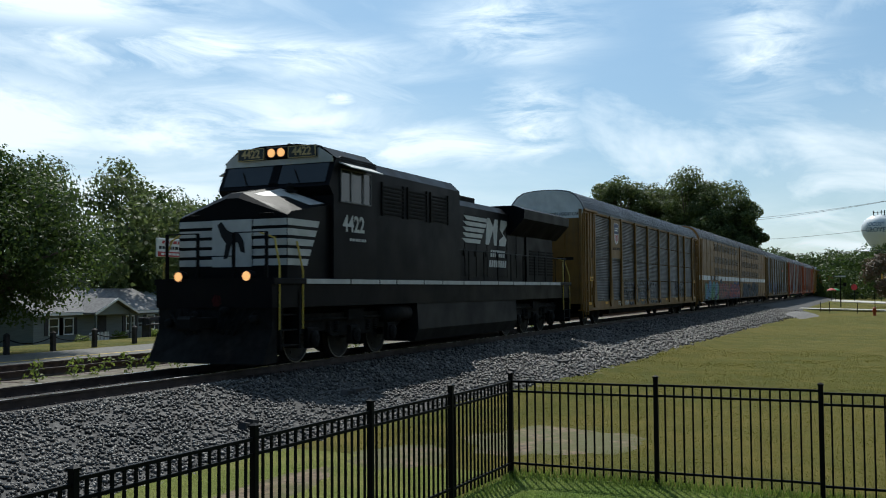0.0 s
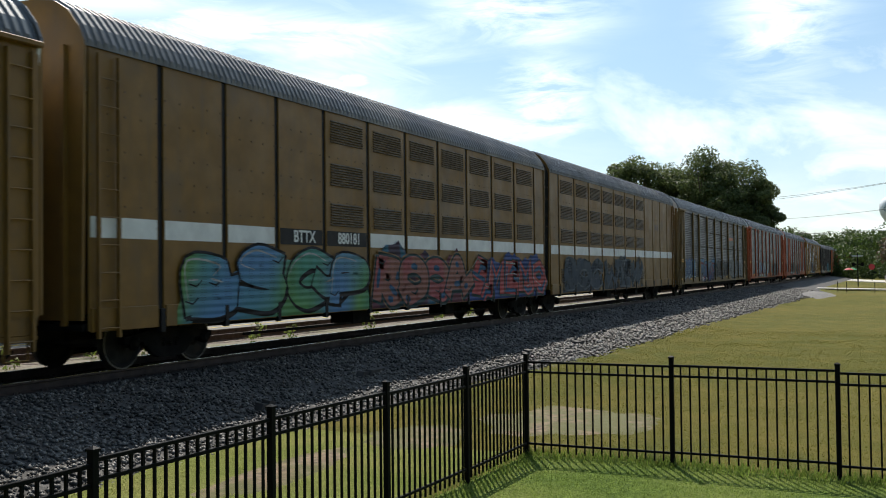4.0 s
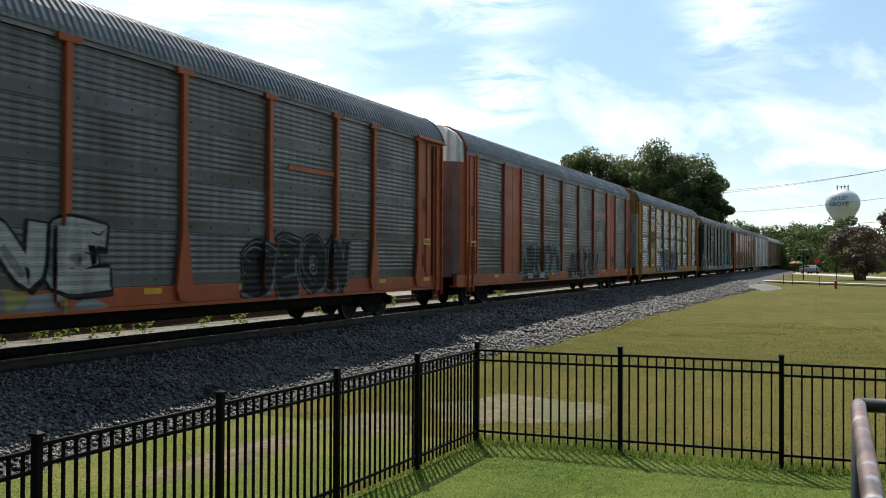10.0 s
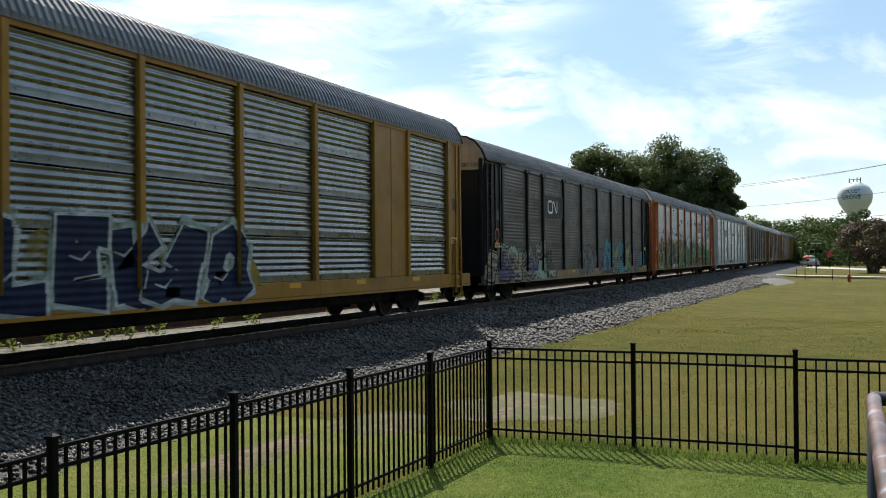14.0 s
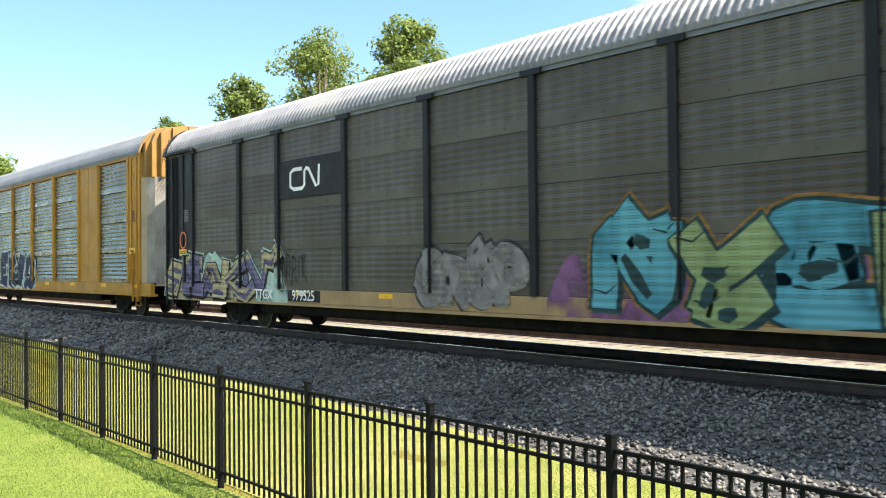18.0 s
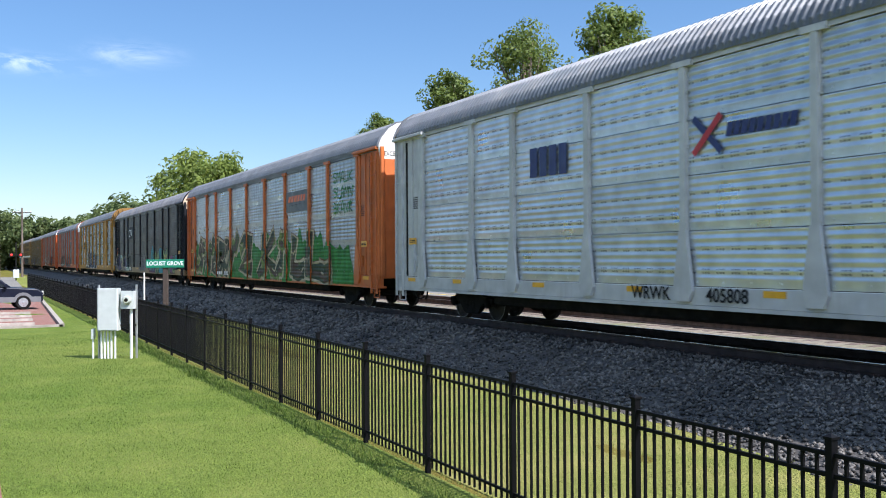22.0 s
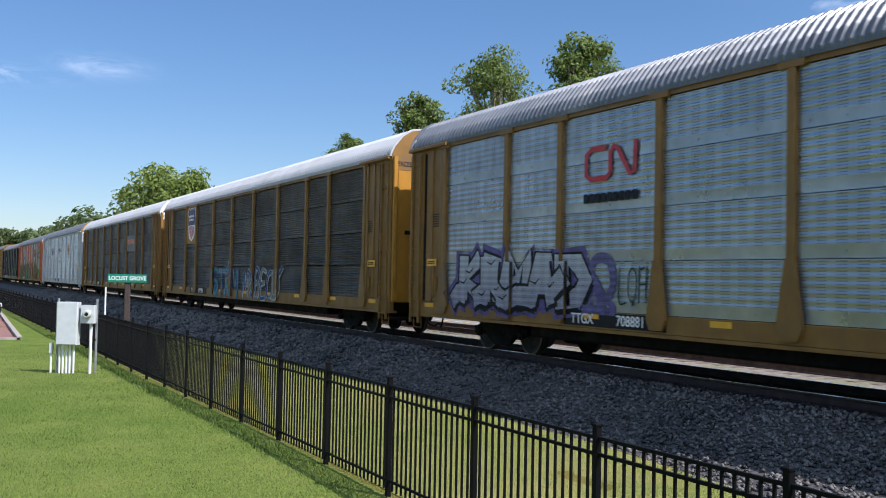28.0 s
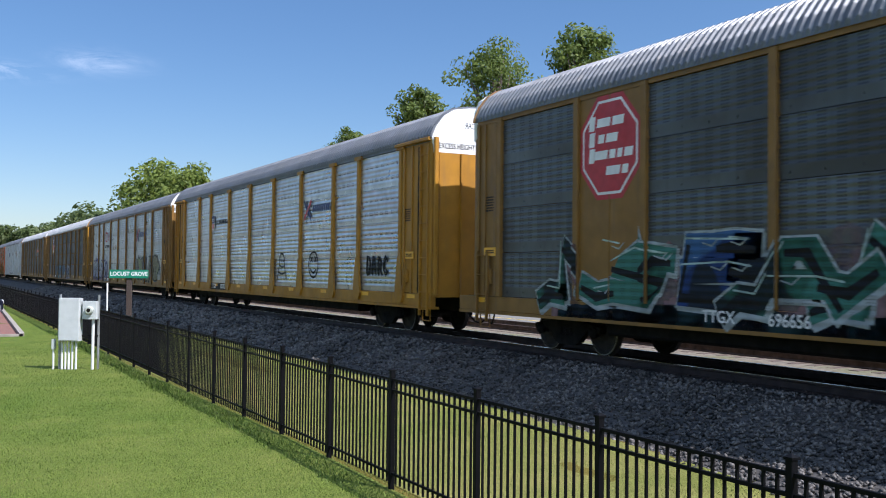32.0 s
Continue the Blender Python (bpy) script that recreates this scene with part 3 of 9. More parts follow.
def tufts(name, n, x0, x1, y0, y1, h0, h1, seed, label, mat, power=1.0):
    """Blades of grass, thinner with distance."""
    rng = np.random.default_rng(seed)
    x, y = rng.uniform(x0, x1, n), rng.uniform(y0, y1, n)
    keep = rng.uniform(0, 1, n) < np.clip(11.0 / np.hypot(x, y), 0, 1) ** power
    x, y = x[keep], y[keep]
    z = np.array([ground_z(a, b) for a, b in zip(x, y)])
    h = rng.uniform(h0, h1, len(x))
    a = rng.uniform(0, math.tau, len(x))
    w = 0.0065 * np.clip(np.hypot(x, y) / 9, 1, 2.5)
    lean = rng.uniform(0.2, 0.9, len(x)) * h
    b = rng.uniform(0, math.tau, len(x))
    v = np.stack([np.stack([x - w * np.cos(a), y - w * np.sin(a), z - 0.01], -1), np.stack([x + w * np.cos(a), y + w * np.sin(a), z - 0.01], -1),
                  np.stack([x + lean * np.cos(b), y + lean * np.sin(b), z + h], -1)], 1).reshape(-1, 3)
    f = np.arange(3 * len(x)).reshape(-1, 3)
    tagged(new(name, big_mesh(name, v, f, mat)), label, "grass", kind="stuff")


tufts("lawn_grass", 380000, -34, 11.7, -3, 4.35, 0.02, 0.055, 2, "short mown green grass blades of the lawn", BLADES, 1.3)
tufts("field_grass", 110000, -34, 11.7, 4.6, 8.15, 0.012, 0.045, 12, "dry straw-coloured grass between fence and ballast", leafy("straw_blades", (0.12, 0.16, 0.028), (0.42, 0.42, 0.13), 0.8, 0.6), 1.2)
tufts("field_grass", 150000, 11.9, 40, -4, 7.3, 0.008, 0.028, 13, "short dry field grass beyond the fence", DRY_BLADES, 1.2)
tufts("fence_grass", 12000, -40, 11.5, 4.05, 4.5, 0.04, 0.11, 6, "longer untrimmed grass along the fence foot", BLADES, 0.8)
tufts("fence_grass", 3500, 11.5, 12.1, -3, 4.4, 0.05, 0.14, 8, "longer untrimmed grass along the fence foot", BLADES, 0.8)


# ---- railway track ----
def rail_mesh(name, x0, x1, mats):
    out = [(-0.07, 0), (0.07, 0), (0.07, 0.015), (0.012, 0.035), (0.012, 0.125), (0.036, 0.137), (0.036, 0.168), (-0.036, 0.168), (-0.036, 0.137), (-0.012, 0.125), (-0.012, 0.035), (-0.07, 0.015)]
    fm = Form().prism(out, x0, x1, "x")
    fm.box(x0, x1, -0.028, 0.028, 0.1685, 0.172, 1)
    return fm.mesh(name, mats)


def track(yc, zt, mats, label, near):
    th = thing("railway_track", (0, yc, zt), label, "track", kind="structure")
    me = rail_mesh("rail", -700, 700, mats)
    for s in (-0.7535, 0.7535):
        part("rail", me, th, (0, s, -0.172))
    rnd = random.Random(5)
    tie = Form().box(-0.115, 0.115, -1.3, 1.3, -0.19, 0, b=0.012).mesh("tie", TIE)
    plate = Form().box(-0.09, 0.09, -0.88, -0.62, 0, 0.014).box(-0.09, 0.09, 0.62, 0.88, 0, 0.014)
    for s in (-0.88, -0.64, 0.64, 0.86):
        plate.box(-0.06, -0.035, s, s + 0.025, 0.014, 0.04).box(0.035, 0.06, s, s + 0.025, 0.014, 0.04)
    plate = plate.mesh("tie_plate", RUST)
    far = Form()
    x = -150.0
    while x < 200:
        if near and -38 < x < 48:
            ob = part("tie", tie, th, (x, rnd.uniform(-0.06, 0.06), -0.172, 0, 0, rnd.uniform(-1.2, 1.2)))
            if -20 < x < 25:
                part("tie_plate", plate, ob)
        else:
            far.box(x - 0.115, x + 0.115, -1.3, 1.3, -0.36, -0.172)
        x += 0.52
    ob = part("distant_ties", far.mesh("distant_ties", TIE), th)
    ob["kind"] = "stuff"


track(TRACK, RAIL, [STEEL, SHINE], "main railway track with bright worn rail heads on timber ties", True)
track(17.0, 0.80, [RUST, RUST], "rusty disused siding track with weeds beside the main line", False)


# ---- fence ----
PICKET = Form().box(-0.0095, 0.0095, -0.0095, 0.0095, 0.07, 1.205).mesh("picket", FENCE)
POST = Form().box(-0.027, 0.027, -0.027, 0.027, -0.3, 1.305, b=0.004).add(
    [(-0.034, -0.034, 1.305), (0.034, -0.034, 1.305), (0.034, 0.034, 1.305), (-0.034, 0.034, 1.305), (-0.034, -0.034, 1.32), (0.034, -0.034, 1.32), (0.034, 0.034, 1.32), (-0.034, 0.034, 1.32), (0, 0, 1.34)],
    [(3, 2, 1, 0), (0, 1, 5, 4), (1, 2, 6, 5), (2, 3, 7, 6), (3, 0, 4, 7), (4, 5, 8), (5, 6, 8), (6, 7, 8), (7, 4, 8)]).mesh("fence_post", FENCE)
RAILS = {}
FENCE_FAR = Form()


def fence_panel(a, b, far=False):
    """A post at a and the rails and pickets to b."""
    a, b = Vector(a), Vector(b)
    d = b - a
    n = d.length
    turn_z = math.degrees(math.atan2(d.y, d.x))
    count = max(3, round(n / 0.110))
    za = ground_z(a.x, a.y) * smooth_step(-1, 4, a.x)
    if far:
        u = d.normalized()
        w = Vector((-u.y, u.x))
        def bar(s0, s1, half, z0, z1):
            p, q = a + u * s0, a + u * s1
            c = [p - w * half, q - w * half, q + w * half, p + w * half]
            FENCE_FAR.add([(k.x, k.y, z0 + za) for k in c] + [(k.x, k.y, z1 + za) for k in c], [(0, 3, 2, 1), (4, 5, 6, 7), (0, 1, 5, 4), (1, 2, 6, 5), (2, 3, 7, 6), (3, 0, 4, 7)])
        bar(-0.03, 0.03, 0.03, -0.1, 1.33)
        for z in (0.16, 1.075, 1.205):
            bar(0.03, n - 0.03, 0.012, z, z + 0.028)
        for k in range(1, count):
            bar(k * n / count - 0.008, k * n / count + 0.008, 0.008, 0.07, 1.205)
        return
    th = thing("fence_panel", (a.x, a.y, za, 0, 0, turn_z), "black powder-coated metal picket fence panel with its post", "fence", "panels of the lawn fence")
    part("fence_post", POST, th)
    key = round(n, 2)
    if key not in RAILS:
        RAILS[key] = Form().box(0.028, n - 0.028, -0.013, 0.013, 0, 0.028, b=0.003).mesh("fence_rail", FENCE)
    for z in (0.16, 1.075, 1.20):
        part("fence_rail", RAILS[key], th, (0, 0, z))
    for k in range(1, count):
        part("picket", PICKET, th, (k * n / count, 0, 0))


line = [(11.8, 4.33), (9.97, 4.37), (8.22, 4.44), (6.44, 4.52), (4.62, 4.59), (2.78, 4.62), (0.93, 4.63), (-0.70, 4.63)] + [(-2.30 - 1.88 * k, 4.62) for k in range(47)]
for i in range(len(line) - 1):
    fence_panel(line[i], line[i + 1], line[i][0] < -32)
for k in range(7):
    fence_panel((11.8, 4.33 - 1.86 * k), (11.8, 4.33 - 1.86 * (k + 1))) if k else fence_panel((11.8, 4.33), (11.8, 2.47))
tagged(new("distant_fence", FENCE_FAR.mesh("distant_fence", FENCE)), "black metal picket fence running on beside the railway", "fence", kind="stuff")

# ---- handrail beside the camera ----
PIPE = surface("worn_red_oxide_pipe", (0.17, 0.09, 0.07), 0.45, 0.2, grain=0.35, scale=8, spots=(0.42, 0.46, 0.52), spot_scale=9, spot_cut=0.56)
PIPE_DARK = surface("dark_pipe", (0.03, 0.03, 0.032), 0.45, grain=0.2)
rail_th = thing("handrail", (0, 0, 0), "worn red-brown pipe handrail with chipped paint", "handrail")
part("top_pipe", Form().tube([(0.55, -0.22, 1.90), (1.0, -0.14, 1.905), (2.0, -0.065, 1.915), (3.35, -0.058, 1.925), (3.5, -0.06, 1.92), (3.56, -0.06, 1.88)], 0.024, 12).mesh("top_pipe", PIPE, True), rail_th)
part("cross_pipe", Form().tube([(3.56, -0.05, 1.915), (3.56, -0.5, 1.915), (3.56, -1.5, 1.915)], 0.024, 12).mesh("cross_pipe", PIPE_DARK, True), rail_th)
for px, py in ((3.56, -0.06), (3.56, -1.5), (0.55, -0.22)):
    part("pipe_post", Form().tube([(px, py, 1.90), (px, py, 1.0), (px, py, 0.02)], 0.022, 10).mesh("pipe_post", PIPE_DARK, True), rail_th)


# ---- trees ----
LEAF = leafy("green_leaves", (0.020, 0.042, 0.010), (0.095, 0.14, 0.03), 0.35, 0.45)
# lighter copy of the leaf greens, sun put into the colour
LEAF_LIGHT = leafy("sunlit_green_leaves", (0.08, 0.125, 0.022), (0.27, 0.32, 0.07), 0.35, 0.5)
LEAF_OLIVE = leafy("olive_green_leaves", (0.05, 0.084, 0.015), (0.23, 0.28, 0.06), 0.5, 0.45)
LEAF_DARK = leafy("dark_green_leaves", (0.04, 0.066, 0.022), (0.17, 0.21, 0.07), 0.25, 0.5)
LEAF_RED = leafy("pinkish_flowering_leaves", (0.04, 0.055, 0.02), (0.17, 0.095, 0.07), 0.5)


def leaf_cloud(centres, radii, per, size, seed):
    """Leaf quads about branch ends, facing more or less outwards."""
    rng = np.random.default_rng(seed)
    c = np.repeat(np.array(centres), per, axis=0)
    r = np.repeat(np.array(radii), per)
    d = rng.normal(size=(len(c), 3))
    d /= np.linalg.norm(d, axis=1)[:, None]
    p = c + d * (r * rng.uniform(0.25, 1.0, len(c)) ** 0.5)[:, None] * np.array([1, 1, 0.75])
    nrm = d + rng.normal(scale=0.6, size=d.shape) + np.array([0, 0, 0.4])
    nrm /= np.linalg.norm(nrm, axis=1)[:, None]
    t = np.cross(nrm, rng.normal(size=d.shape))
    t /= np.linalg.norm(t, axis=1)[:, None]
    b = np.cross(nrm, t)
    s = size * rng.uniform(0.6, 1.3, len(c))[:, None]
    v = np.stack([p - t * s, p + b * s * 0.55 + nrm * s * 0.15, p + t * s, p - b * s * 0.55 + nrm * s * 0.15], 1).reshape(-1, 3)
    return v, np.arange(len(v)).reshape(-1, 4)


def tree_parts(h, crown_r, crown_z0, seed, leaves, size, limbs=7, spread=1.0, gaps=0.0, trunk_r=None):
    """Trunk with limbs, and a crown of leaf clumps with gaps, in tree space."""
    rnd = random.Random(seed)
    tr = trunk_r or h * 0.022
    wood = Form()
    top = crown_z0 + (h - crown_z0) * 0.75
    bend = (rnd.uniform(-0.3, 0.3), rnd.uniform(-0.3, 0.3))
    wood.tube([(0, 0, -0.2), (0, 0, 0.3), (bend[0] * 0.5, bend[1] * 0.5, crown_z0), (bend[0], bend[1], top)], [tr * 1.5, tr * 1.05, tr * 0.8, tr * 0.2], 8)
    centres, radii = [], []
    mid = (h + crown_z0) / 2
    for k in range(limbs * 5):
        a, u = rnd.uniform(0, math.tau), rnd.uniform(-1, 1)
        rr = math.sqrt(max(0, 1 - u * u)) * crown_r * rnd.uniform(0.35, 0.98) * spread
        z = mid + u * (h - crown_z0) / 2 * rnd.uniform(0.7, 0.97)
        p = (rr * math.cos(a), rr * math.sin(a), z)
        if noise.noise((p[0] * 0.4 + seed, p[1] * 0.4, p[2] * 0.4)) < -0.25 + gaps * 0.3:
            continue
        centres.append(p)
        radii.append(crown_r * rnd.uniform(0.22, 0.42))
        if k < limbs * 3:
            z0 = crown_z0 + (min(z, top) - crown_z0) * rnd.uniform(0.0, 0.5)
            wood.tube([(bend[0] * 0.6, bend[1] * 0.6, z0), (p[0] * 0.5, p[1] * 0.5, z0 + (z - z0) * 0.6), p], [tr * 0.45, tr * 0.25, tr * 0.06], 5)
    per = max(8, leaves // max(1, len(centres)))
    v, f = leaf_cloud(centres, radii, per, size, seed)
    return wood, v, f


def tree(x, y, h, crown_r, crown_z0, seed, leaves, size, mat, label, z=None, **kw):
    wood, v, f = tree_parts(h, crown_r, crown_z0, seed, leaves, size, **kw)
    th = thing("tree", (x, y, ground_z(x, y) if z is None else z), label, "tree")
    part("trunk", wood.mesh("trunk", BARK, True), th)
    part("crown", big_mesh("crown", v, f, mat), th)
    return th


# the tree and woods behind the house
tree(22.0, 26.2, 6.3, 4.3, 1.2, 11, 46000, 0.072, LEAF, "broad leafy green tree by the roadside", z=0.4, limbs=11, trunk_r=0.28)
for i, (x, y, h, r, c0) in enumerate([(46, 64, 15.5, 6, 2.5), (54, 70, 16, 7, 2.5), (64, 67, 15.5, 6, 2), (72, 66, 16.5, 6, 2), (80, 68, 14.5, 6, 2), (38, 60, 15, 6, 2.5), (90, 68, 14, 6, 2), (112, 42, 13.5, 4.5, 3)]):
    tree(x, y, h, r, c0, 30 + i, 11000, 0.20, LEAF_DARK if i % 2 else LEAF, "dense green woodland tree behind the house", z=-1.4, limbs=12)
# the large trees by the line, beyond the cars
for i, (x, y, h, r, c0) in enumerate([(150, 36.5, 19.9, 5.4, 7), (155, 31, 18.6, 6.0, 4), (152, 26.5, 20.0, 6.6, 3), (150, 22, 19.4, 6.0, 3), (148, 18.4, 15.6, 4.0, 2), (161, 28, 18.6, 7, 3)]):
    tree(x, y, h, r, c0, 50 + i, 24000, 0.21, LEAF_DARK, "tall dark green tree standing beside the railway line", z=0.2, limbs=14)
# the thin trees over the roofs on the other side
for i, (x, y, h, r, c0) in enumerate([(-45, 33, 16.6, 2.8, 7.5), (-54, 32.5, 17.4, 3.3, 7), (-65, 32.5, 16.4, 2.3, 6.5), (-80, 33, 15.4, 2.3, 6), (-92, 33, 14.0, 2.2, 5), (-131, 27, 16.5, 6.0, 4), (-123, 29, 15.5, 5, 4), (-140, 30, 15.5, 5, 4)]):
    tree(x, y, h, r, c0, 70 + i, 13000 if i < 5 else 7000, 0.13 if i < 5 else 0.3, LEAF_OLIVE if i < 5 else LEAF_LIGHT, "slender green tree with a loose crown", z=0.2, limbs=26 if i < 5 else 16, gaps=0.15 if i < 5 else 0.1)


def woods(name, line_of, seed, label, mat, size, per):
    """A far wood of many crowns, one mass of leaves."""
    rnd = random.Random(seed)
    cs, rs = [], []
    for x, y, h in line_of:
        for _ in range(11):
            cs.append((x + rnd.uniform(-4, 4), y + rnd.uniform(-5, 5), h * rnd.uniform(0.15, 0.95)))
            rs.append(rnd.uniform(1.6, 3.2))
    v, f = leaf_cloud(cs, rs, per, size, seed)
    tagged(new(name, big_mesh(name, v, f, mat)), label, "woods", kind="stuff")


rnd = random.Random(21)
woods("far_woods", [(rnd.uniform(235, 300), y, rnd.uniform(8.5, 13)) for y in range(-110, 26, 4) for _ in range(2)], 1, "distant line of green woods beyond the crossing", LEAF, 0.38, 170)
woods("far_woods", [(rnd.uniform(205, 225), y, rnd.uniform(6, 9)) for y in range(-4, 14, 4)], 2, "lighter green trees beyond the crossing road", LEAF, 0.30, 170)
woods("far_woods", [(x, 26 + (x + 330) * 0.03 + rnd.uniform(-6, 6), rnd.uniform(10, 13)) for x in range(-300, -150, 5)], 3, "distant green wooded rise along the line", LEAF_DARK, 0.5, 170)
woods("far_woods", [(rnd.uniform(-262, -244), y, rnd.uniform(11.5, 14.5)) for y in range(-46, 40, 3)], 4, "distant green wooded rise beyond the town", LEAF_DARK, 0.5, 190)
# unseen woods behind the camera, added to darken wagon sides and their reflections
woods("far_woods", [(x, rnd.uniform(-46, -36), rnd.uniform(9, 12)) for x in range(-150, 151, 7)], 6, "unseen woods added behind the lawn to darken wagon reflections", LEAF, 0.45, 90)
woods("far_woods", [(x, rnd.uniform(58, 75), rnd.uniform(9, 13)) for x in range(-60, 130, 6)], 5, "woods behind the road", LEAF_DARK, 0.30, 170)


def crape(x, y, h, r, seed):
    th = thing("crape_myrtle", (x, y, ground_z(x, y)), "round many-stemmed shrub tree with faded pink blossom", "tree")
    rn = random.Random(seed)
    wood = Form()
    cs, rs = [], []
    for k in range(9):
        a = k * math.tau / 9
        wood.tube([(0, 0, -0.2), (0.5 * math.cos(a), 0.5 * math.sin(a), -0.1), (0.8 * math.cos(a), 0.8 * math.sin(a), 1.2), (r * 0.5 * math.cos(a), r * 0.5 * math.sin(a), h * 0.55)], [0.16, 0.14, 0.1, 0.05], 6)
    for _ in range(60):
        a, u = rn.uniform(0, math.tau), rn.uniform(-0.9, 1)
        q = math.sqrt(1 - u * u) * r * rn.uniform(0.5, 0.95)
        cs.append((q * math.cos(a), q * math.sin(a), h * 0.58 + u * h * 0.4))
        rs.append(r * 0.24)
    v, f = leaf_cloud(cs, rs, 90, 0.2, seed)
    part("trunk", wood.mesh("trunk", BARK, True), th)
    part("crown", big_mesh("crown", v, f, LEAF_RED), th)


crape(131, -2.4, 6.2, 4.6, 5)
tree(112, -7.6, 9.3, 3.6, 2.0, 91, 5000, 0.22, LEAF_RED, "young tree turning red beside the lawn", z=0)


# ---- the train ----
SPEED_ROWS = [(0.0, 0.0), (8.0, 111.2), (16.0, 222.4), (23.0, 319.7), (28.0, 388.3), (32.0, 443.0)]
TRAIN = []            # (thing, x at the start)
WHEELS = []
R_WHEEL = 0.43
SIDE = 1.50           # half width over the side sheets


def wheelset_mesh(r):
    """Two flanged wheels with dished plates on an axle, one bright rim each."""
    fm = Form()
    for s in (-1, 1):
        y = s * 0.753
        prof = [(0.10, s * -0.09), (0.16, s * -0.06), (r - 0.10, s * -0.02), (r - 0.06, s * -0.06), (r + 0.027, s * -0.06), (r + 0.022, s * -0.035), (r + 0.004, s * -0.02), (r, s * 0.06), (r - 0.055, s * 0.065), (r - 0.09, s * 0.035), (0.17, s * 0.06), (0.11, s * 0.10)]
        fm.lathe([(a, y + b) for a, b in prof], "y", 24)
        fm.lathe([(r + 0.002, y + s * 0.0655), (r - 0.018, y + s * 0.0665), (r - 0.02, y + s * 0.064)], "y", 24, mat=1, cap=False)
        for k in range(3):
            a = k * math.tau / 3
            fm.box((r - 0.19) * math.cos(a) - 0.03, (r - 0.19) * math.cos(a) + 0.03, y + s * 0.04, y + s * 0.055, (r - 0.19) * math.sin(a) - 0.03, (r - 0.19) * math.sin(a) + 0.03)
    fm.lathe([(0.085, -1.0), (0.085, 1.0)], "y", 12)
    return fm.mesh("wheelset", [WHEEL, TREAD], False)


WHEELSET = wheelset_mesh(R_WHEEL)
WHEELSET_LOCO = wheelset_mesh(0.52)


def side_frame_mesh(y, span, r):
    """A cast truck side frame with its window, springs and bearing ends."""
    s = 1 if y > 0 else -1
    h = span / 2
    top = [(-h - 0.22, r + 0.10), (-h + 0.22, r + 0.16), (-0.42, r + 0.20), (0.42, r + 0.20), (h - 0.22, r + 0.16), (h + 0.22, r + 0.10), (h + 0.20, r - 0.02), (h - 0.2, r + 0.02), (0.5, r - 0.02), (-0.5, r - 0.02), (-h + 0.2, r + 0.02), (-h - 0.20, r - 0.02)]
    low = [(-h + 0.2, r + 0.06), (-0.42, 0.22), (-0.25, 0.15), (0.25, 0.15), (0.42, 0.22), (h - 0.2, r + 0.06), (h - 0.28, r - 0.06), (0.40, 0.34), (-0.40, 0.34), (-h + 0.28, r - 0.06)]
    fm = Form().prism(top, y - 0.07, y + 0.07).prism(low, y - 0.06, y + 0.06)
    for x in (-0.16, 0, 0.16):
        for k in range(5):
            fm.lathe([(0.045, 0.33 + k * 0.03), (0.062, 0.345 + k * 0.03), (0.045, 0.358 + k * 0.03)], "z", 8, (x, y + s * 0.03, 0))
    for x in (-h, h):
        fm.lathe([(0.11, y - 0.02), (0.12, y + s * 0.10), (0.07, y + s * 0.15)], "y", 10, (x, 0, r))
    return fm.mesh("side_frame", BLACK)


FRAME_A, FRAME_B = side_frame_mesh(-0.99, 1.78, R_WHEEL), side_frame_mesh(0.99, 1.78, R_WHEEL)
BOLSTER = Form().box(-0.18, 0.18, -1.05, 1.05, 0.44, 0.70, b=0.03).box(-0.8, 0.8, -0.05, 0.05, 0.30, 0.36).box(-0.62, -0.56, -0.85, 0.85, 0.36, 0.44).box(0.56, 0.62, -0.85, 0.85, 0.36, 0.44).mesh("bolster", BLACK)


def truck(parent, x):
    tk = part("truck", BOLSTER, parent, (x, 0, 0))
    part("side_frame", FRAME_A, tk)
    part("side_frame", FRAME_B, tk)
    for w in (-0.89, 0.89):
        ws = part("wheelset", WHEELSET, tk, (w, 0, R_WHEEL))
        WHEELS.append((ws, w, R_WHEEL))
    return tk


HALF = 13.62           # half length over the ends
BAYS = [-11.88, -9.1, -7.14, -4.26, -1.42, 1.42, 4.26, 7.14, 9.1, 11.88]
Z0, Z1 = 1.04, 4.72       # foot and head of the side sheets
ROOF_LINE = [(1.56, 4.80), (1.55, 4.88), (1.45, 5.10), (1.23, 5.37), (0.96, 5.53), (0.5, 5.60), (0, 5.62)]


def roof_mesh(half, name, z_up=0.0):
    """Pressed roof, its ribs running across the car."""
    prof = [(-y, z + z_up) for y, z in ROOF_LINE] + [(y, z + z_up) for y, z in ROOF_LINE[-2::-1]]
    xs, ups = [], []
    x = -half
    while x < half - 0.01:
        for dx, up in ((0, 0), (0.045, 0), (0.07, 1), (0.13, 1), (0.155, 0)):
            if x + dx < half:
                xs.append(x + dx)
                ups.append(up)
        x += 0.165
    xs.append(half)
    ups.append(0)
    v = []
    for x, up in zip(xs, ups):
        for k, (y, z) in enumerate(prof):
            if up and 0 < k < len(prof) - 1:
                n = Vector((y * 0.55, 1.0)).normalized()
                v.append((x, y + n.x * 0.035, z + n.y * 0.035))
            else:
                v.append((x, y, z))
    n = len(prof)
    f = [(i * n + j, i * n + j + 1, (i + 1) * n + j + 1, (i + 1) * n + j) for i in range(len(xs) - 1) for j in range(n - 1)]
    me = mesh_of(name, v, f, [ROOF_STEEL])
    return me


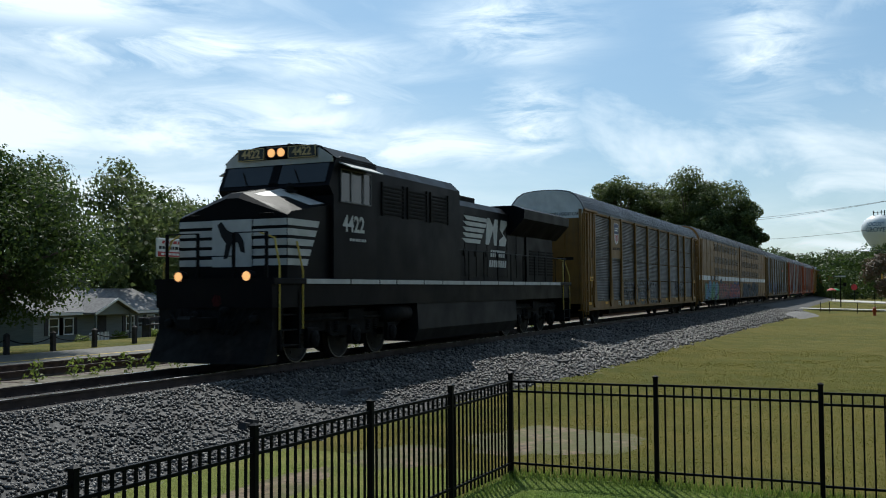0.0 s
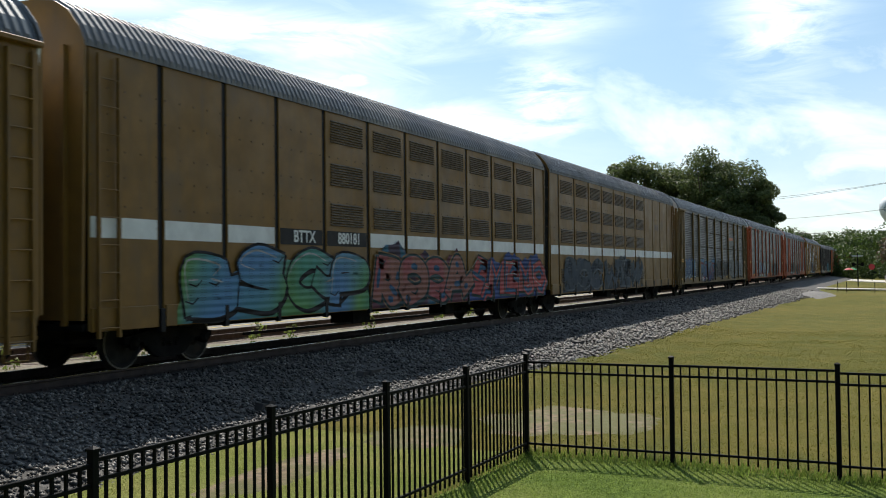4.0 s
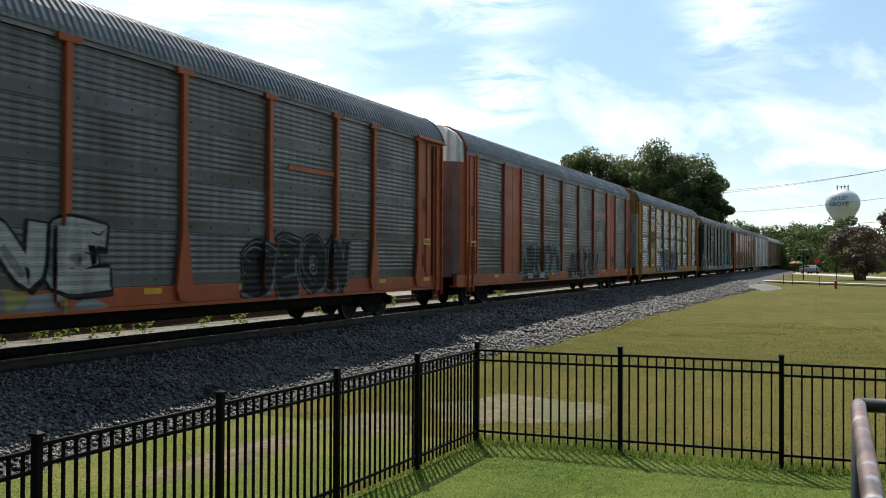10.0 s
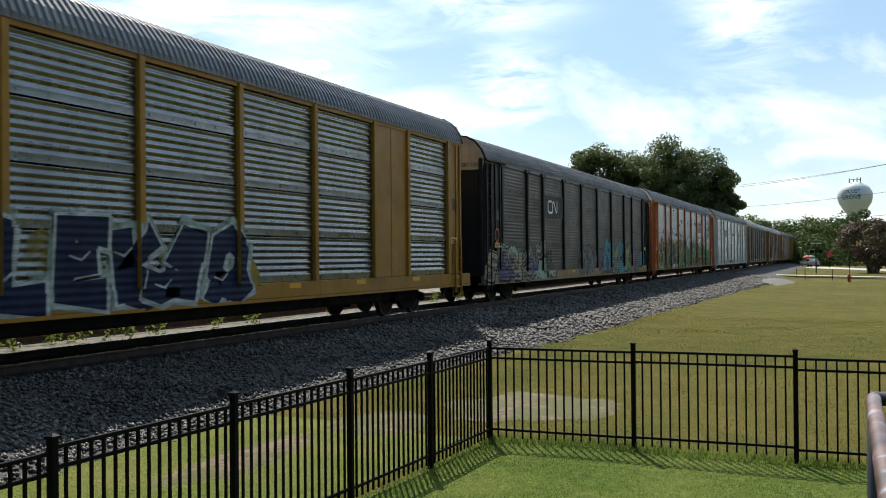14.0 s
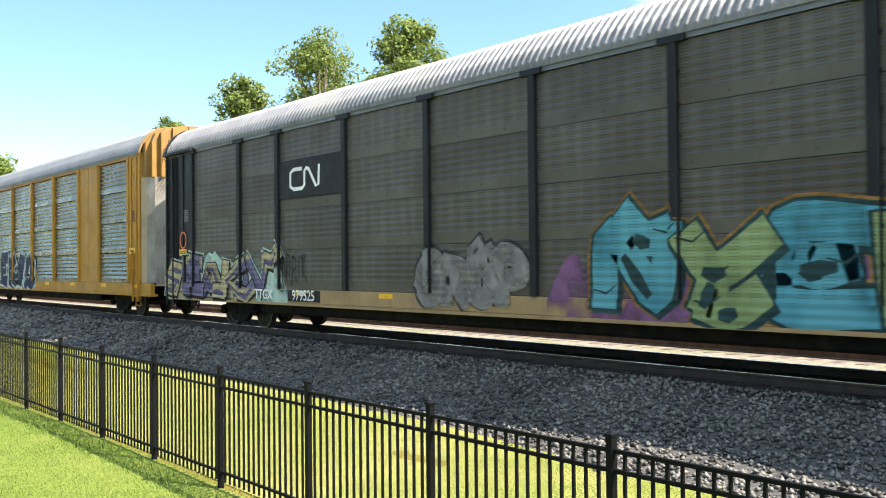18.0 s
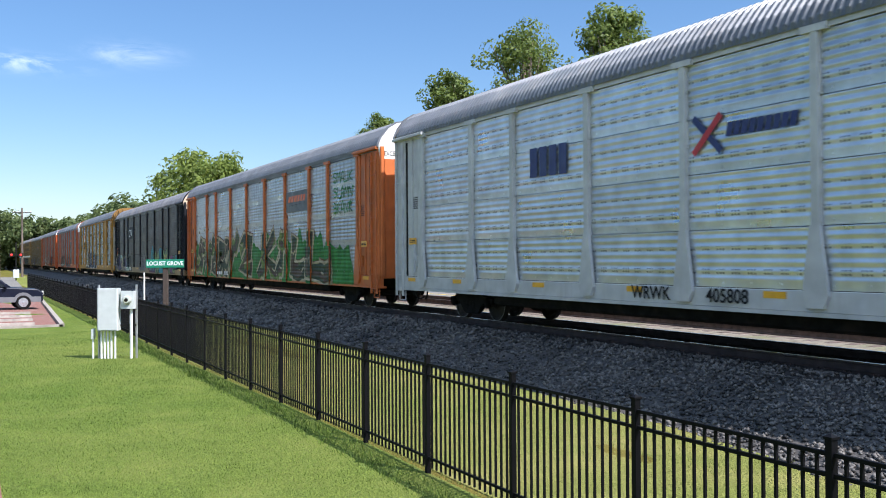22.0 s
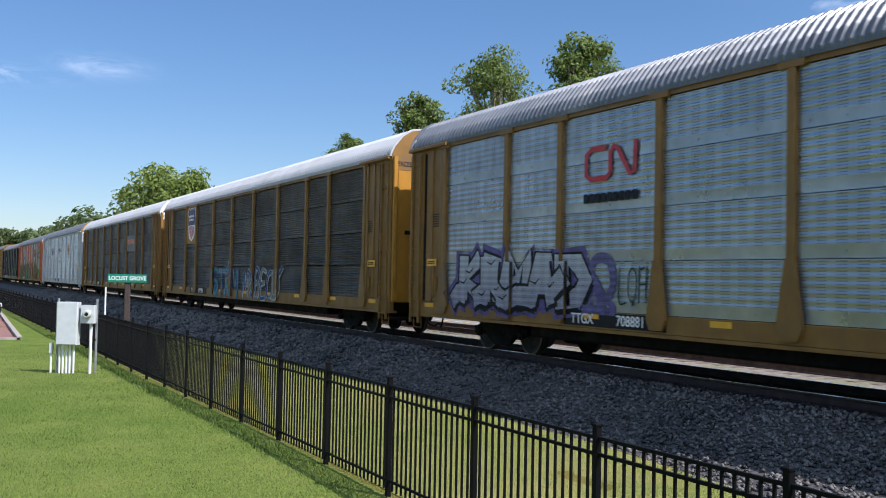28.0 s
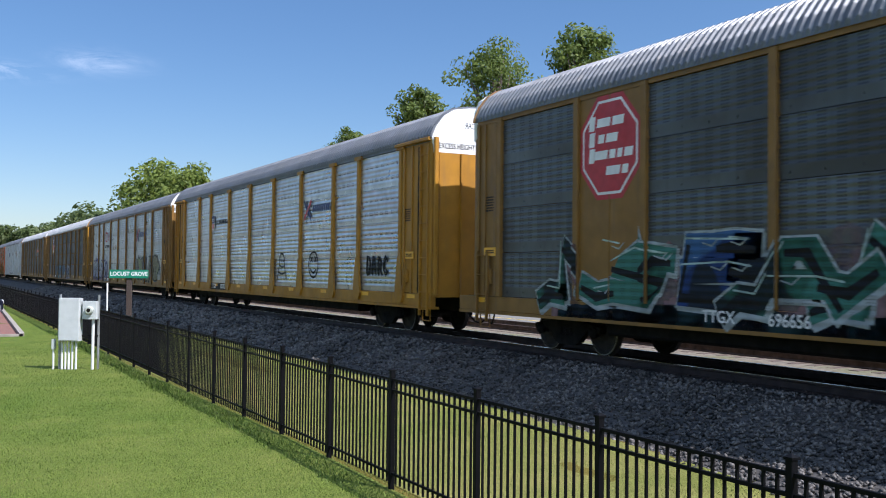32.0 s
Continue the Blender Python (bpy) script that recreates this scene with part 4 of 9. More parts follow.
ROOF_STEEL = surface("galvanised_roof", (0.155, 0.16, 0.168), 0.5, 0.5, grain=0.10, scale=1.5, spots=(0.26, 0.25, 0.24), spot_scale=0.35, spot_cut=0.6, streak=(0.22, 0.20, 0.18))
ROOF_OLD = surface("weathered_roof", (0.17, 0.168, 0.175), 0.6, 0.3, grain=0.15, scale=1.5, spots=(0.25, 0.23, 0.21), spot_scale=0.4)
ROOF_WHITE = surface("white_roof", (0.40, 0.40, 0.40), 0.6, 0.0, grain=0.06, scale=1.5, spots=(0.33, 0.31, 0.29), spot_scale=0.4, spot_cut=0.6)
ROOF = roof_mesh(HALF - 0.05, "roof")
ROOF_SHORT = roof_mesh(12.95, "roof")
END_PLAN = [(12.86, 1.50), (13.12, 1.43), (13.34, 1.26), (13.5, 0.98), (13.58, 0.6), (13.6, 0.0)]   # plan of a rounded end


def section(inset=0.0, z_low=1.0, z_cut=9.0):
    """The outline of the car's end, from a floor height up to a cut."""
    half = [(y - inset, min(z, 9) - inset * 0.5) for y, z in ROOF_LINE]
    pts = [(-y, z) for y, z in half] + [(y, z) for y, z in half[-2::-1]]
    return [(SIDE - inset, z_low)] + [p for p in pts[::-1] if p[1] < z_cut] + [(-SIDE + inset, z_low)]


def corrugated(w, h, ridges, name, band=0.20, amp=0.017):
    """A side sheet: a flat bolted band at the foot, rounded pressed ridges above. Outer face at y = 0, looking to -y."""
    zs, ys = [0.0, band * 0.9], [0.006, 0.006]
    step = (h - band) / ridges
    for k in range(ridges):
        for q in (0.08, 0.25, 0.42, 0.58, 0.75, 0.92):
            zs.append(band + (k + q) * step)
            ys.append(amp - amp * math.cos(math.tau * q))
    zs.append(h)
    ys.append(0.006)
    v = [(x, y, z) for x in (-w / 2, w / 2) for z, y in zip(zs, ys)]
    n = len(zs)
    f = [(i, n + i, n + i + 1, i + 1) for i in range(n - 1)]
    v += [(-w / 2, 0.04, 0), (w / 2, 0.04, 0), (w / 2, 0.04, h), (-w / 2, 0.04, h)]
    f += [(2 * n + 1, 2 * n, 2 * n + 3, 2 * n + 2), (n - 1, 2 * n - 1, 2 * n + 2, 2 * n + 3)]
    fm = Form()
    fm.v, fm.f, fm.m = v, f, [0] * len(f)
    for x in np.arange(-w / 2 + 0.2, w / 2 - 0.1, 0.62):
        fm.box(x - 0.018, x + 0.018, -0.008, 0.007, band * 0.4, band * 0.4 + 0.036)
    return fm


SHEETS = {}


def sheet(w, h, ridges, mat):
    key = (round(w, 2), round(h, 2), ridges, mat.name)
    if key not in SHEETS:
        fm = corrugated(w, h, ridges, "side_sheet", band=0.05 if mat.name.startswith(("grey_galv", "dark")) else 0.13 if mat.name.startswith(("silver_galv", "white", "steel")) else 0.20, amp=0.007 if mat.name.startswith(("silver_galv", "white")) else 0.0055 if mat.name.startswith(("brown", "grey_punched", "silver")) else 0.017)
        me = mesh_of("side_sheet", fm.v, fm.f, mat, fm.m)
        smooth = np.zeros(len(me.polygons), dtype=bool)
        smooth[:ridges * 6 + 2] = True
        me.polygons.foreach_set("use_smooth", smooth)
        SHEETS[key] = me
    return SHEETS[key]


POSTS = {}


def post_mesh(mat, flare, cap):
    key = (mat.name, flare, cap)
    if key not in POSTS:
        fm = Form().box(-0.075, 0.075, -0.075, 0.03, Z0, Z1 + 0.06, b=0.012)
        if flare:
            fm.prism([(-0.15, Z0 - 0.26), (0.15, Z0 - 0.26), (0.24, Z0 - 0.08), (0.085, Z0 + 0.92), (-0.085, Z0 + 0.92), (-0.24, Z0 - 0.08)], -0.085, -0.02)
        if cap:
            fm.box(-0.24, 0.24, -0.085, 0.0, Z1 - 0.03, Z1 + 0.07)
        for z in np.arange(Z0 + 0.45, Z1 - 0.2, 0.46):
            fm.box(-0.10, -0.075, -0.03, 0.0, z, z + 0.05).box(0.075, 0.10, -0.03, 0.0, z, z + 0.05)
        POSTS[key] = fm.mesh("side_post", mat)
    return POSTS[key]


def solid_panel(w, mat):
    key = (round(w, 2), "solid", mat.name)
    if key not in SHEETS:
        fm = Form().box(-w / 2, w / 2, -0.012, 0.03, 0, Z1 - Z0)
        fm.box(-0.012, 0.012, -0.02, -0.012, 0, Z1 - Z0)
        for x in (-w / 2 + 0.06, w / 2 - 0.06):
            for z in np.arange(0.2, 3.6, 0.3):
                fm.box(x - 0.012, x + 0.012, -0.02, -0.012, z, z + 0.024)
        SHEETS[key] = fm.mesh("solid_panel", mat)
    return SHEETS[key]


def ladder(z0, z1, w=0.42):
    fm = Form()
    for x in (-w / 2, w / 2):
        fm.box(x - 0.022, x + 0.022, -0.10, -0.04, z0, z1)
    for z in np.arange(z0 + 0.15, z1, 0.42):
        fm.tube([(-w / 2, -0.085, z), (w / 2, -0.085, z)], 0.013, 6)
    return fm


COUPLER = Form().box(0.0, 0.95, -0.10, 0.10, 0.78, 1.0, b=0.02).box(0.85, 1.12, -0.16, 0.16, 0.76, 1.03, b=0.05).box(-0.5, 0.0, -0.22, 0.22, 0.72, 1.02).mesh("coupler", BLACK)
HOSE = Form().tube([(0, -0.55, 0.74), (0.12, -0.52, 0.55), (0.30, -0.46, 0.38), (0.46, -0.4, 0.34), (0.6, -0.36, 0.42)], 0.022, 6).tube([(-0.5, -0.7, 0.8), (0, -0.62, 0.7), (0.2, -0.6, 0.62), (0.42, -0.7, 0.66)], 0.014, 5).mesh("brake_hose", BLACK)
GLARE = surface("amber_reflector", (0.75, 0.38, 0.02), 0.4, grain=0.08)
WHITE_PAINT = surface("white_paint", (0.75, 0.75, 0.73), 0.5, grain=0.08, scale=3, spots=(0.55, 0.52, 0.48), spot_scale=0.8, spot_cut=0.62)
BLACK_PAINT = surface("black_paint", (0.012, 0.012, 0.014), 0.55, grain=0.1, spec=0.2)
RED_PAINT = surface("red_paint", (0.42, 0.03, 0.035), 0.5, grain=0.1)
NAVY = surface("navy_paint", (0.02, 0.03, 0.12), 0.5, grain=0.1)
ORANGE_MARK = surface("orange_lettering", (0.62, 0.12, 0.03), 0.5, grain=0.1)


def blocks(parent, x, z, w, h, n, mat, y, slant=0.0):
    """A trade name as a row of plain blocks."""
    fm = Form()
    step = w / n
    for k in range(n):
        u = x - w / 2 + k * step
        a, b = u + step * 0.08, u + step * 0.86
        fm.add([(a, y - 0.004, z - h / 2), (b, y - 0.004, z - h / 2), (b + slant, y - 0.004, z + h / 2), (a + slant, y - 0.004, z + h / 2)], [(0, 1, 2, 3)])
    return part("trade_name", fm.mesh("trade_name", mat), parent)


def flat_shape(outline, at_y, mat, name="marking"):
    """A painted mark a few millimetres proud, from an outline in (x, z)."""
    fm = Form().prism(outline, at_y - 0.004, at_y)
    return fm.mesh(name, mat)


def bars(parent, x, z, w, h, rows, mat, y, seed=1, slant=0.0):
    """Small writing that cannot be read, as rows of short bars."""
    rn = random.Random(seed)
    fm = Form()
    rh = h / rows
    for r in range(rows):
        u = x - w / 2
        while u < x + w / 2 - rh * 0.5:
            ln = min(rh * rn.uniform(0.5, 1.6), x + w / 2 - u)
            zz = z + h / 2 - (r + 1) * rh + rh * 0.22
            fm.add([(u, y - 0.004, zz), (u + ln, y - 0.004, zz), (u + ln + slant, y - 0.004, zz + rh * 0.6), (u + slant, y - 0.004, zz + rh * 0.6)], [(0, 1, 2, 3)])
            u += ln + rh * 0.22
    return part("lettering", fm.mesh("lettering", mat), parent)


# strokes of loose letter shapes on a unit square
STROKES = [
    [[(0, 0), (0.3, 1), (0.55, 1), (0.9, 0)], [(0.2, 0.35), (0.7, 0.35)]],
    [[(0.1, 0), (0.1, 1)], [(0.1, 1), (0.8, 0.85), (0.75, 0.55), (0.15, 0.5)], [(0.4, 0.5), (0.95, 0)]],
    [[(0.9, 0.85), (0.4, 1), (0.05, 0.7), (0.8, 0.4), (0.6, 0.02), (0.0, 0.12)]],
    [[(0.5, 0.02), (0.05, 0.3), (0.1, 0.85), (0.55, 1), (0.95, 0.7), (0.9, 0.2), (0.5, 0.02)]],
    [[(0.1, 0), (0.05, 1)], [(0.9, 1), (0.15, 0.45), (0.95, 0)]],
    [[(0.02, 0), (0.12, 1), (0.5, 0.4), (0.85, 1), (0.98, 0)]],
    [[(0.9, 0.95), (0.1, 1), (0.1, 0.05), (0.95, 0.0)], [(0.1, 0.5), (0.7, 0.55)]],
    [[(0.1, 1), (0.15, 0.2), (0.5, 0), (0.85, 0.2), (0.9, 1)]],
    [[(0.1, 0), (0.1, 1), (0.85, 0.05), (0.9, 1)]],
    [[(0.12, 0), (0.12, 1), (0.75, 0.9), (0.6, 0.55), (0.9, 0.25), (0.6, 0.0), (0.15, 0.02)], [(0.15, 0.52), (0.6, 0.55)]],
    [[(0.05, 1), (0.95, 0.98)], [(0.5, 0.98), (0.45, 0)]],
    [[(0.1, 0), (0.12, 1)], [(0.88, 0), (0.9, 1)], [(0.12, 0.5), (0.88, 0.52)]],
    [[(0.12, 1), (0.1, 0.03), (0.9, 0.0)]],
]


def stroke_faces(path, w):
    """Quads and joints along a bent line, in the plane."""
    v, f = [], []
    for (x0, z0), (x1, z1) in zip(path, path[1:]):
        d = Vector((x1 - x0, z1 - z0))
        n = Vector((-d.y, d.x)).normalized() * w / 2
        e = d.normalized() * w * 0.32
        o = len(v)
        v += [(x0 - e.x + n.x, z0 - e.y + n.y), (x0 - e.x - n.x, z0 - e.y - n.y), (x1 + e.x - n.x, z1 + e.y - n.y), (x1 + e.x + n.x, z1 + e.y + n.y)]
        f.append((o, o + 1, o + 2, o + 3))
    return v, f


def curve_of(path, n=4):
    """A smooth line through the points of a stroke."""
    p = [path[0], *path, path[-1]]
    out = []
    for i in range(1, len(p) - 2):
        for k in range(n):
            t = k / n
            out.append(tuple(0.5 * (2 * p[i][a] + (p[i + 1][a] - p[i - 1][a]) * t + (2 * p[i - 1][a] - 5 * p[i][a] + 4 * p[i + 1][a] - p[i + 2][a]) * t * t + (3 * p[i][a] - p[i - 1][a] - 3 * p[i + 1][a] + p[i + 2][a]) * t ** 3) for a in (0, 1)))
    return out + [path[-1]]


def ribbon(path, w, taper=0.75):
    """A broad brush line with mitred joints, in the plane."""
    n = len(path)
    left, right = [], []
    for i, (x, z) in enumerate(path):
        a, b = path[max(0, i - 1)], path[min(n - 1, i + 1)]
        d = Vector((b[0] - a[0], b[1] - a[1]))
        d = d.normalized() if d.length > 1e-6 else Vector((1, 0))
        ww = w * (taper + (1 - taper) * math.sin(math.pi * (i + 0.5) / n)) / 2
        ext = 0 if 0 < i < n - 1 else (-1 if i == 0 else 1) * w * 0.3
        left.append((x + d.x * ext - d.y * ww, z + d.y * ext + d.x * ww))
        right.append((x + d.x * ext + d.y * ww, z + d.y * ext - d.x * ww))
    return left + right, [(i, i + 1, n + i + 1, n + i) for i in range(n - 1)]


FLARED = [False]  # whether the wagon being painted has posts with flared feet


def lay_on(v, f, lay, posts, sheet_like=False):
    """Spread flat faces over sheets, posts and sill, each face on the surface under it."""
    bm = bmesh.new()
    bv = [bm.verts.new((x, 0, max(0.67, z))) for x, z in v]
    for q in f:
        try:
            bm.faces.new([bv[i] for i in q])
        except ValueError:
            pass
    lo, hi = min(p[0] for p in v), max(p[0] for p in v)
    cuts = []
    if posts:
        cuts = [((px + d, 0, 0), (1, 0, 0)) for px in BAYS for d in ((-0.25, -0.078, 0.078, 0.25) if FLARED[0] else (-0.078, 0.078)) if lo < px + d < hi] + [((0, 0, Z0 - 0.005), (0, 0, 1))] + ([((0, 0, Z0 + 0.93), (0, 0, 1))] if FLARED[0] else [])
    for co, no in cuts:
        bmesh.ops.bisect_plane(bm, geom=bm.verts[:] + bm.edges[:] + bm.faces[:], dist=1e-5, plane_co=co, plane_no=no)
    vs, fs, seen = [], [], {}
    for i, fc in enumerate(bm.faces):
        c = fc.calc_center_median()
        deep = SIDE + 0.004
        if not posts:
            deep = SIDE + 0.065
        elif abs(c.x) > 11.97:
            deep = SIDE + 0.066
        elif c.z < Z0 - 0.005 and not (FLARED[0] and c.z > Z0 - 0.26 and any(abs(c.x - px) < 0.25 for px in BAYS)):
            deep = SIDE + 0.028
        elif any(abs(c.x - px) < 0.079 for px in BAYS) or FLARED[0] and c.z < Z0 + 0.93 and any(abs(c.x - px) < 0.25 for px in BAYS):
            deep = SIDE + 0.087
        deep += 0.0016 * lay
        if sheet_like:
            keys = [(round(q.co.x, 4), round(deep, 4), round(q.co.z, 4)) for q in fc.verts]
            for q in keys:
                if q not in seen:
                    seen[q] = len(vs)
                    vs.append((q[0], -q[1], q[2]))
            fs.append(tuple(seen[q] for q in keys))
            continue
        deep += 0.0003 * (i % 4)
        o = len(vs)
        vs += [(q.co.x, -deep, q.co.z) for q in fc.verts]
        fs.append(tuple(range(o, len(vs))))
    bm.free()
    return vs, fs


def flame_band(parent, x0, x1, z0, z1, mat, seed, posts):
    """A sprayed ground with a ragged upper edge, behind the letters."""
    rn = random.Random(seed + 7)
    n = max(6, int((x1 - x0) / 0.16))
    v, f = [], []
    for k in range(n + 1):
        x = x0 + (x1 - x0) * k / n
        edge = min(1, k / 3, (n - k) / 3)
        top = z0 + (z1 - z0) * (0.25 + 0.75 * edge) * (0.82 + 0.30 * noise.noise((x * 0.9, seed, 0.3)) + 0.16 * noise.noise((x * 3.1, seed, 1.3))) + rn.uniform(0, 0.07)
        v += [(x, z0), (x, z0 + (top - z0) * 0.6), (x, top)]
    for k in range(n):
        f += [(3 * k + j, 3 * k + 3 + j, 3 * k + 4 + j, 3 * k + 1 + j) for j in (0, 1)]
    v, f = lay_on(v, f, 0.3, posts, True)
    part("graffiti_ground", mesh_of("graffiti_ground", v, f, mat), parent)


def graffiti(parent, x0, x1, z0, z1, fills, outline, seed, cloud=None, n=None, width=0.2, posts=True, halo=None, shine=None, glyphs=None, angular=False, flames=None, thick=1.35, label="spray-painted graffiti letters"):
    """Sprayed letters, one part each: halo, outline, fill and thin inner lines; a misty cloud behind them."""
    rn = random.Random(seed)
    h = z1 - z0
    n = n or max(2, round((x1 - x0) / h * 1.5))
    cell = (x1 - x0) / n
    if cloud:
        for k in range(n):
            cx, cz, r = x0 + (k + 0.5) * cell, z0 + h * rn.uniform(0.3, 0.6), max(cell * 0.75, h * 0.45)
            ring = [(cx + r * (1 + 0.25 * math.sin(a * 2.1 + seed + k)) * rn.uniform(0.85, 1.1) * math.cos(a * math.tau / 22), cz + h * 0.5 * (1 + 0.2 * math.sin(a * 1.7 + k)) * rn.uniform(0.8, 1.15) * math.sin(a * math.tau / 22)) for a in range(22)]
            v, f = lay_on([(cx, cz)] + ring, [(0, 1 + a, 1 + (a + 1) % 22) for a in range(22)], (k % 2) * 0.6, posts)
            part("graffiti_cloud", mesh_of("graffiti_cloud", v, f, cloud), parent)
    if flames:
        flame_band(parent, x0 - 0.25, x1 + 0.25, z0, z0 + h * 0.95, flames, seed, posts)
    wide = min(h * 0.8, cell) * width * 1.05
    bend = (lambda p: p) if angular else curve_of
    for k in range(n):
        strokes = []
        lift = rn.uniform(-0.05, 0.05) * h
        tall = rn.uniform(0.82, 1.0)
        tilt = rn.uniform(-0.12, 0.20)
        for path in (STROKES[glyphs[k % len(glyphs)]] if glyphs else rn.choice(STROKES)):
            strokes.append(bend([(x0 + (k + 0.06) * cell + (px + tilt * (pz - 0.5) + rn.uniform(-0.05, 0.05)) * cell * 0.92, z0 + h * 0.07 + lift + pz * h * 0.9 * tall) for px, pz in path]))
        if rn.random() < 0.6:
            p0 = strokes[0][-1]
            strokes.append(bend([p0, (p0[0] + cell * rn.uniform(0.1, 0.4), p0[1] - h * 0.06), (p0[0] + cell * rn.uniform(0.2, 0.55), p0[1] + h * rn.uniform(-0.1, 0.25))]))
        mats, vs, fs, ms = [], [], [], []

        def lay(path, w, mat, level, taper=0.75):
            if len(path) < 2:
                return
            v, f = ribbon(path, w, taper)
            v, f = lay_on(v, f, level, posts)
            if mat not in mats:
                mats.append(mat)
            fs.extend(tuple(i + len(vs) for i in q) for q in f)
            ms.extend([mats.index(mat)] * len(f))
            vs.extend(v)

        base = 1 + (k % 2) * 5
        for s in strokes:
            if halo:
                lay(s, wide * 1.95, halo, base)
        for s in strokes:
            lay([(a + wide * 0.18, b - wide * 0.16) for a, b in s], wide * (thick + 0.07), outline, base + 1)
            lay(s, wide * thick, outline, base + 2)
        for i, s in enumerate(strokes):
            lay(s, wide, fills[(k + i) % len(fills)], base + 3)
            if len(fills) > 1 and rn.random() < 0.7:
                lay(s[len(s) // 2:], wide * 0.8, fills[(k + i + 1) % len(fills)], base + 4)
            if angular and len(fills) > 1:
                for j, ((ax, az), (bx, bz)) in enumerate(zip(s, s[1:])):
                    q, e0 = rn.uniform(0.15, 0.5), rn.uniform(0.55, 0.95)
                    bow = rn.uniform(-0.18, 0.18) * wide
                    lay(curve_of([(ax + (bx - ax) * q, az + (bz - az) * q), (ax + (bx - ax) * (q + e0) / 2 + bow, az + (bz - az) * (q + e0) / 2 + bow), (ax + (bx - ax) * e0, az + (bz - az) * e0)]), wide * rn.uniform(0.4, 0.75), fills[(k + i + j + 1) % len(fills)], base + 4.5, 0.1)
        if shine:
            for s in strokes:
                lay([(a - wide * 0.2, b + wide * 0.2) for a, b in s[1:-1]], wide * 0.12, shine, base + 5)
        part("graffiti_letter", mesh_of("graffiti_letter", vs, fs, mats, ms), parent, label=label if k == 0 else "")


# letter strokes by name, for lettered pieces
LETTER = {c: STROKES[k] for k, c in enumerate("ARSOKMEUNBTHL")}
LETTER.update({
    "C": [[(0.95, 0.82), (0.5, 1), (0.08, 0.72), (0.08, 0.25), (0.5, 0.0), (0.95, 0.2)]],
    "D": [[(0.1, 0), (0.1, 1), (0.7, 0.9), (0.95, 0.5), (0.7, 0.06), (0.1, 0)]],
    "F": [[(0.1, 0), (0.12, 1), (0.95, 0.95)], [(0.12, 0.5), (0.75, 0.55)]],
    "G": [[(0.95, 0.85), (0.45, 1), (0.06, 0.65), (0.1, 0.2), (0.5, 0.0), (0.92, 0.2), (0.92, 0.5), (0.55, 0.48)]],
    "I": [[(0.5, 0), (0.5, 1)], [(0.2, 1), (0.8, 0.97)]],
    "P": [[(0.12, 0), (0.1, 1), (0.85, 0.88), (0.85, 0.52), (0.15, 0.42)]],
    "V": [[(0.02, 1), (0.45, 0.0), (0.98, 1)]],
    "W": [[(0.0, 1), (0.22, 0), (0.5, 0.65), (0.74, 0), (1.0, 1)]],
    "Y": [[(0.02, 1), (0.48, 0.5), (0.95, 1)], [(0.48, 0.5), (0.42, 0)]],
    "Z": [[(0.05, 0.95), (0.92, 1), (0.12, 0.05), (0.98, 0.0)]],
    "2": [[(0.08, 0.72), (0.3, 1), (0.85, 0.9), (0.8, 0.55), (0.1, 0.06), (0.98, 0.02)]],
})


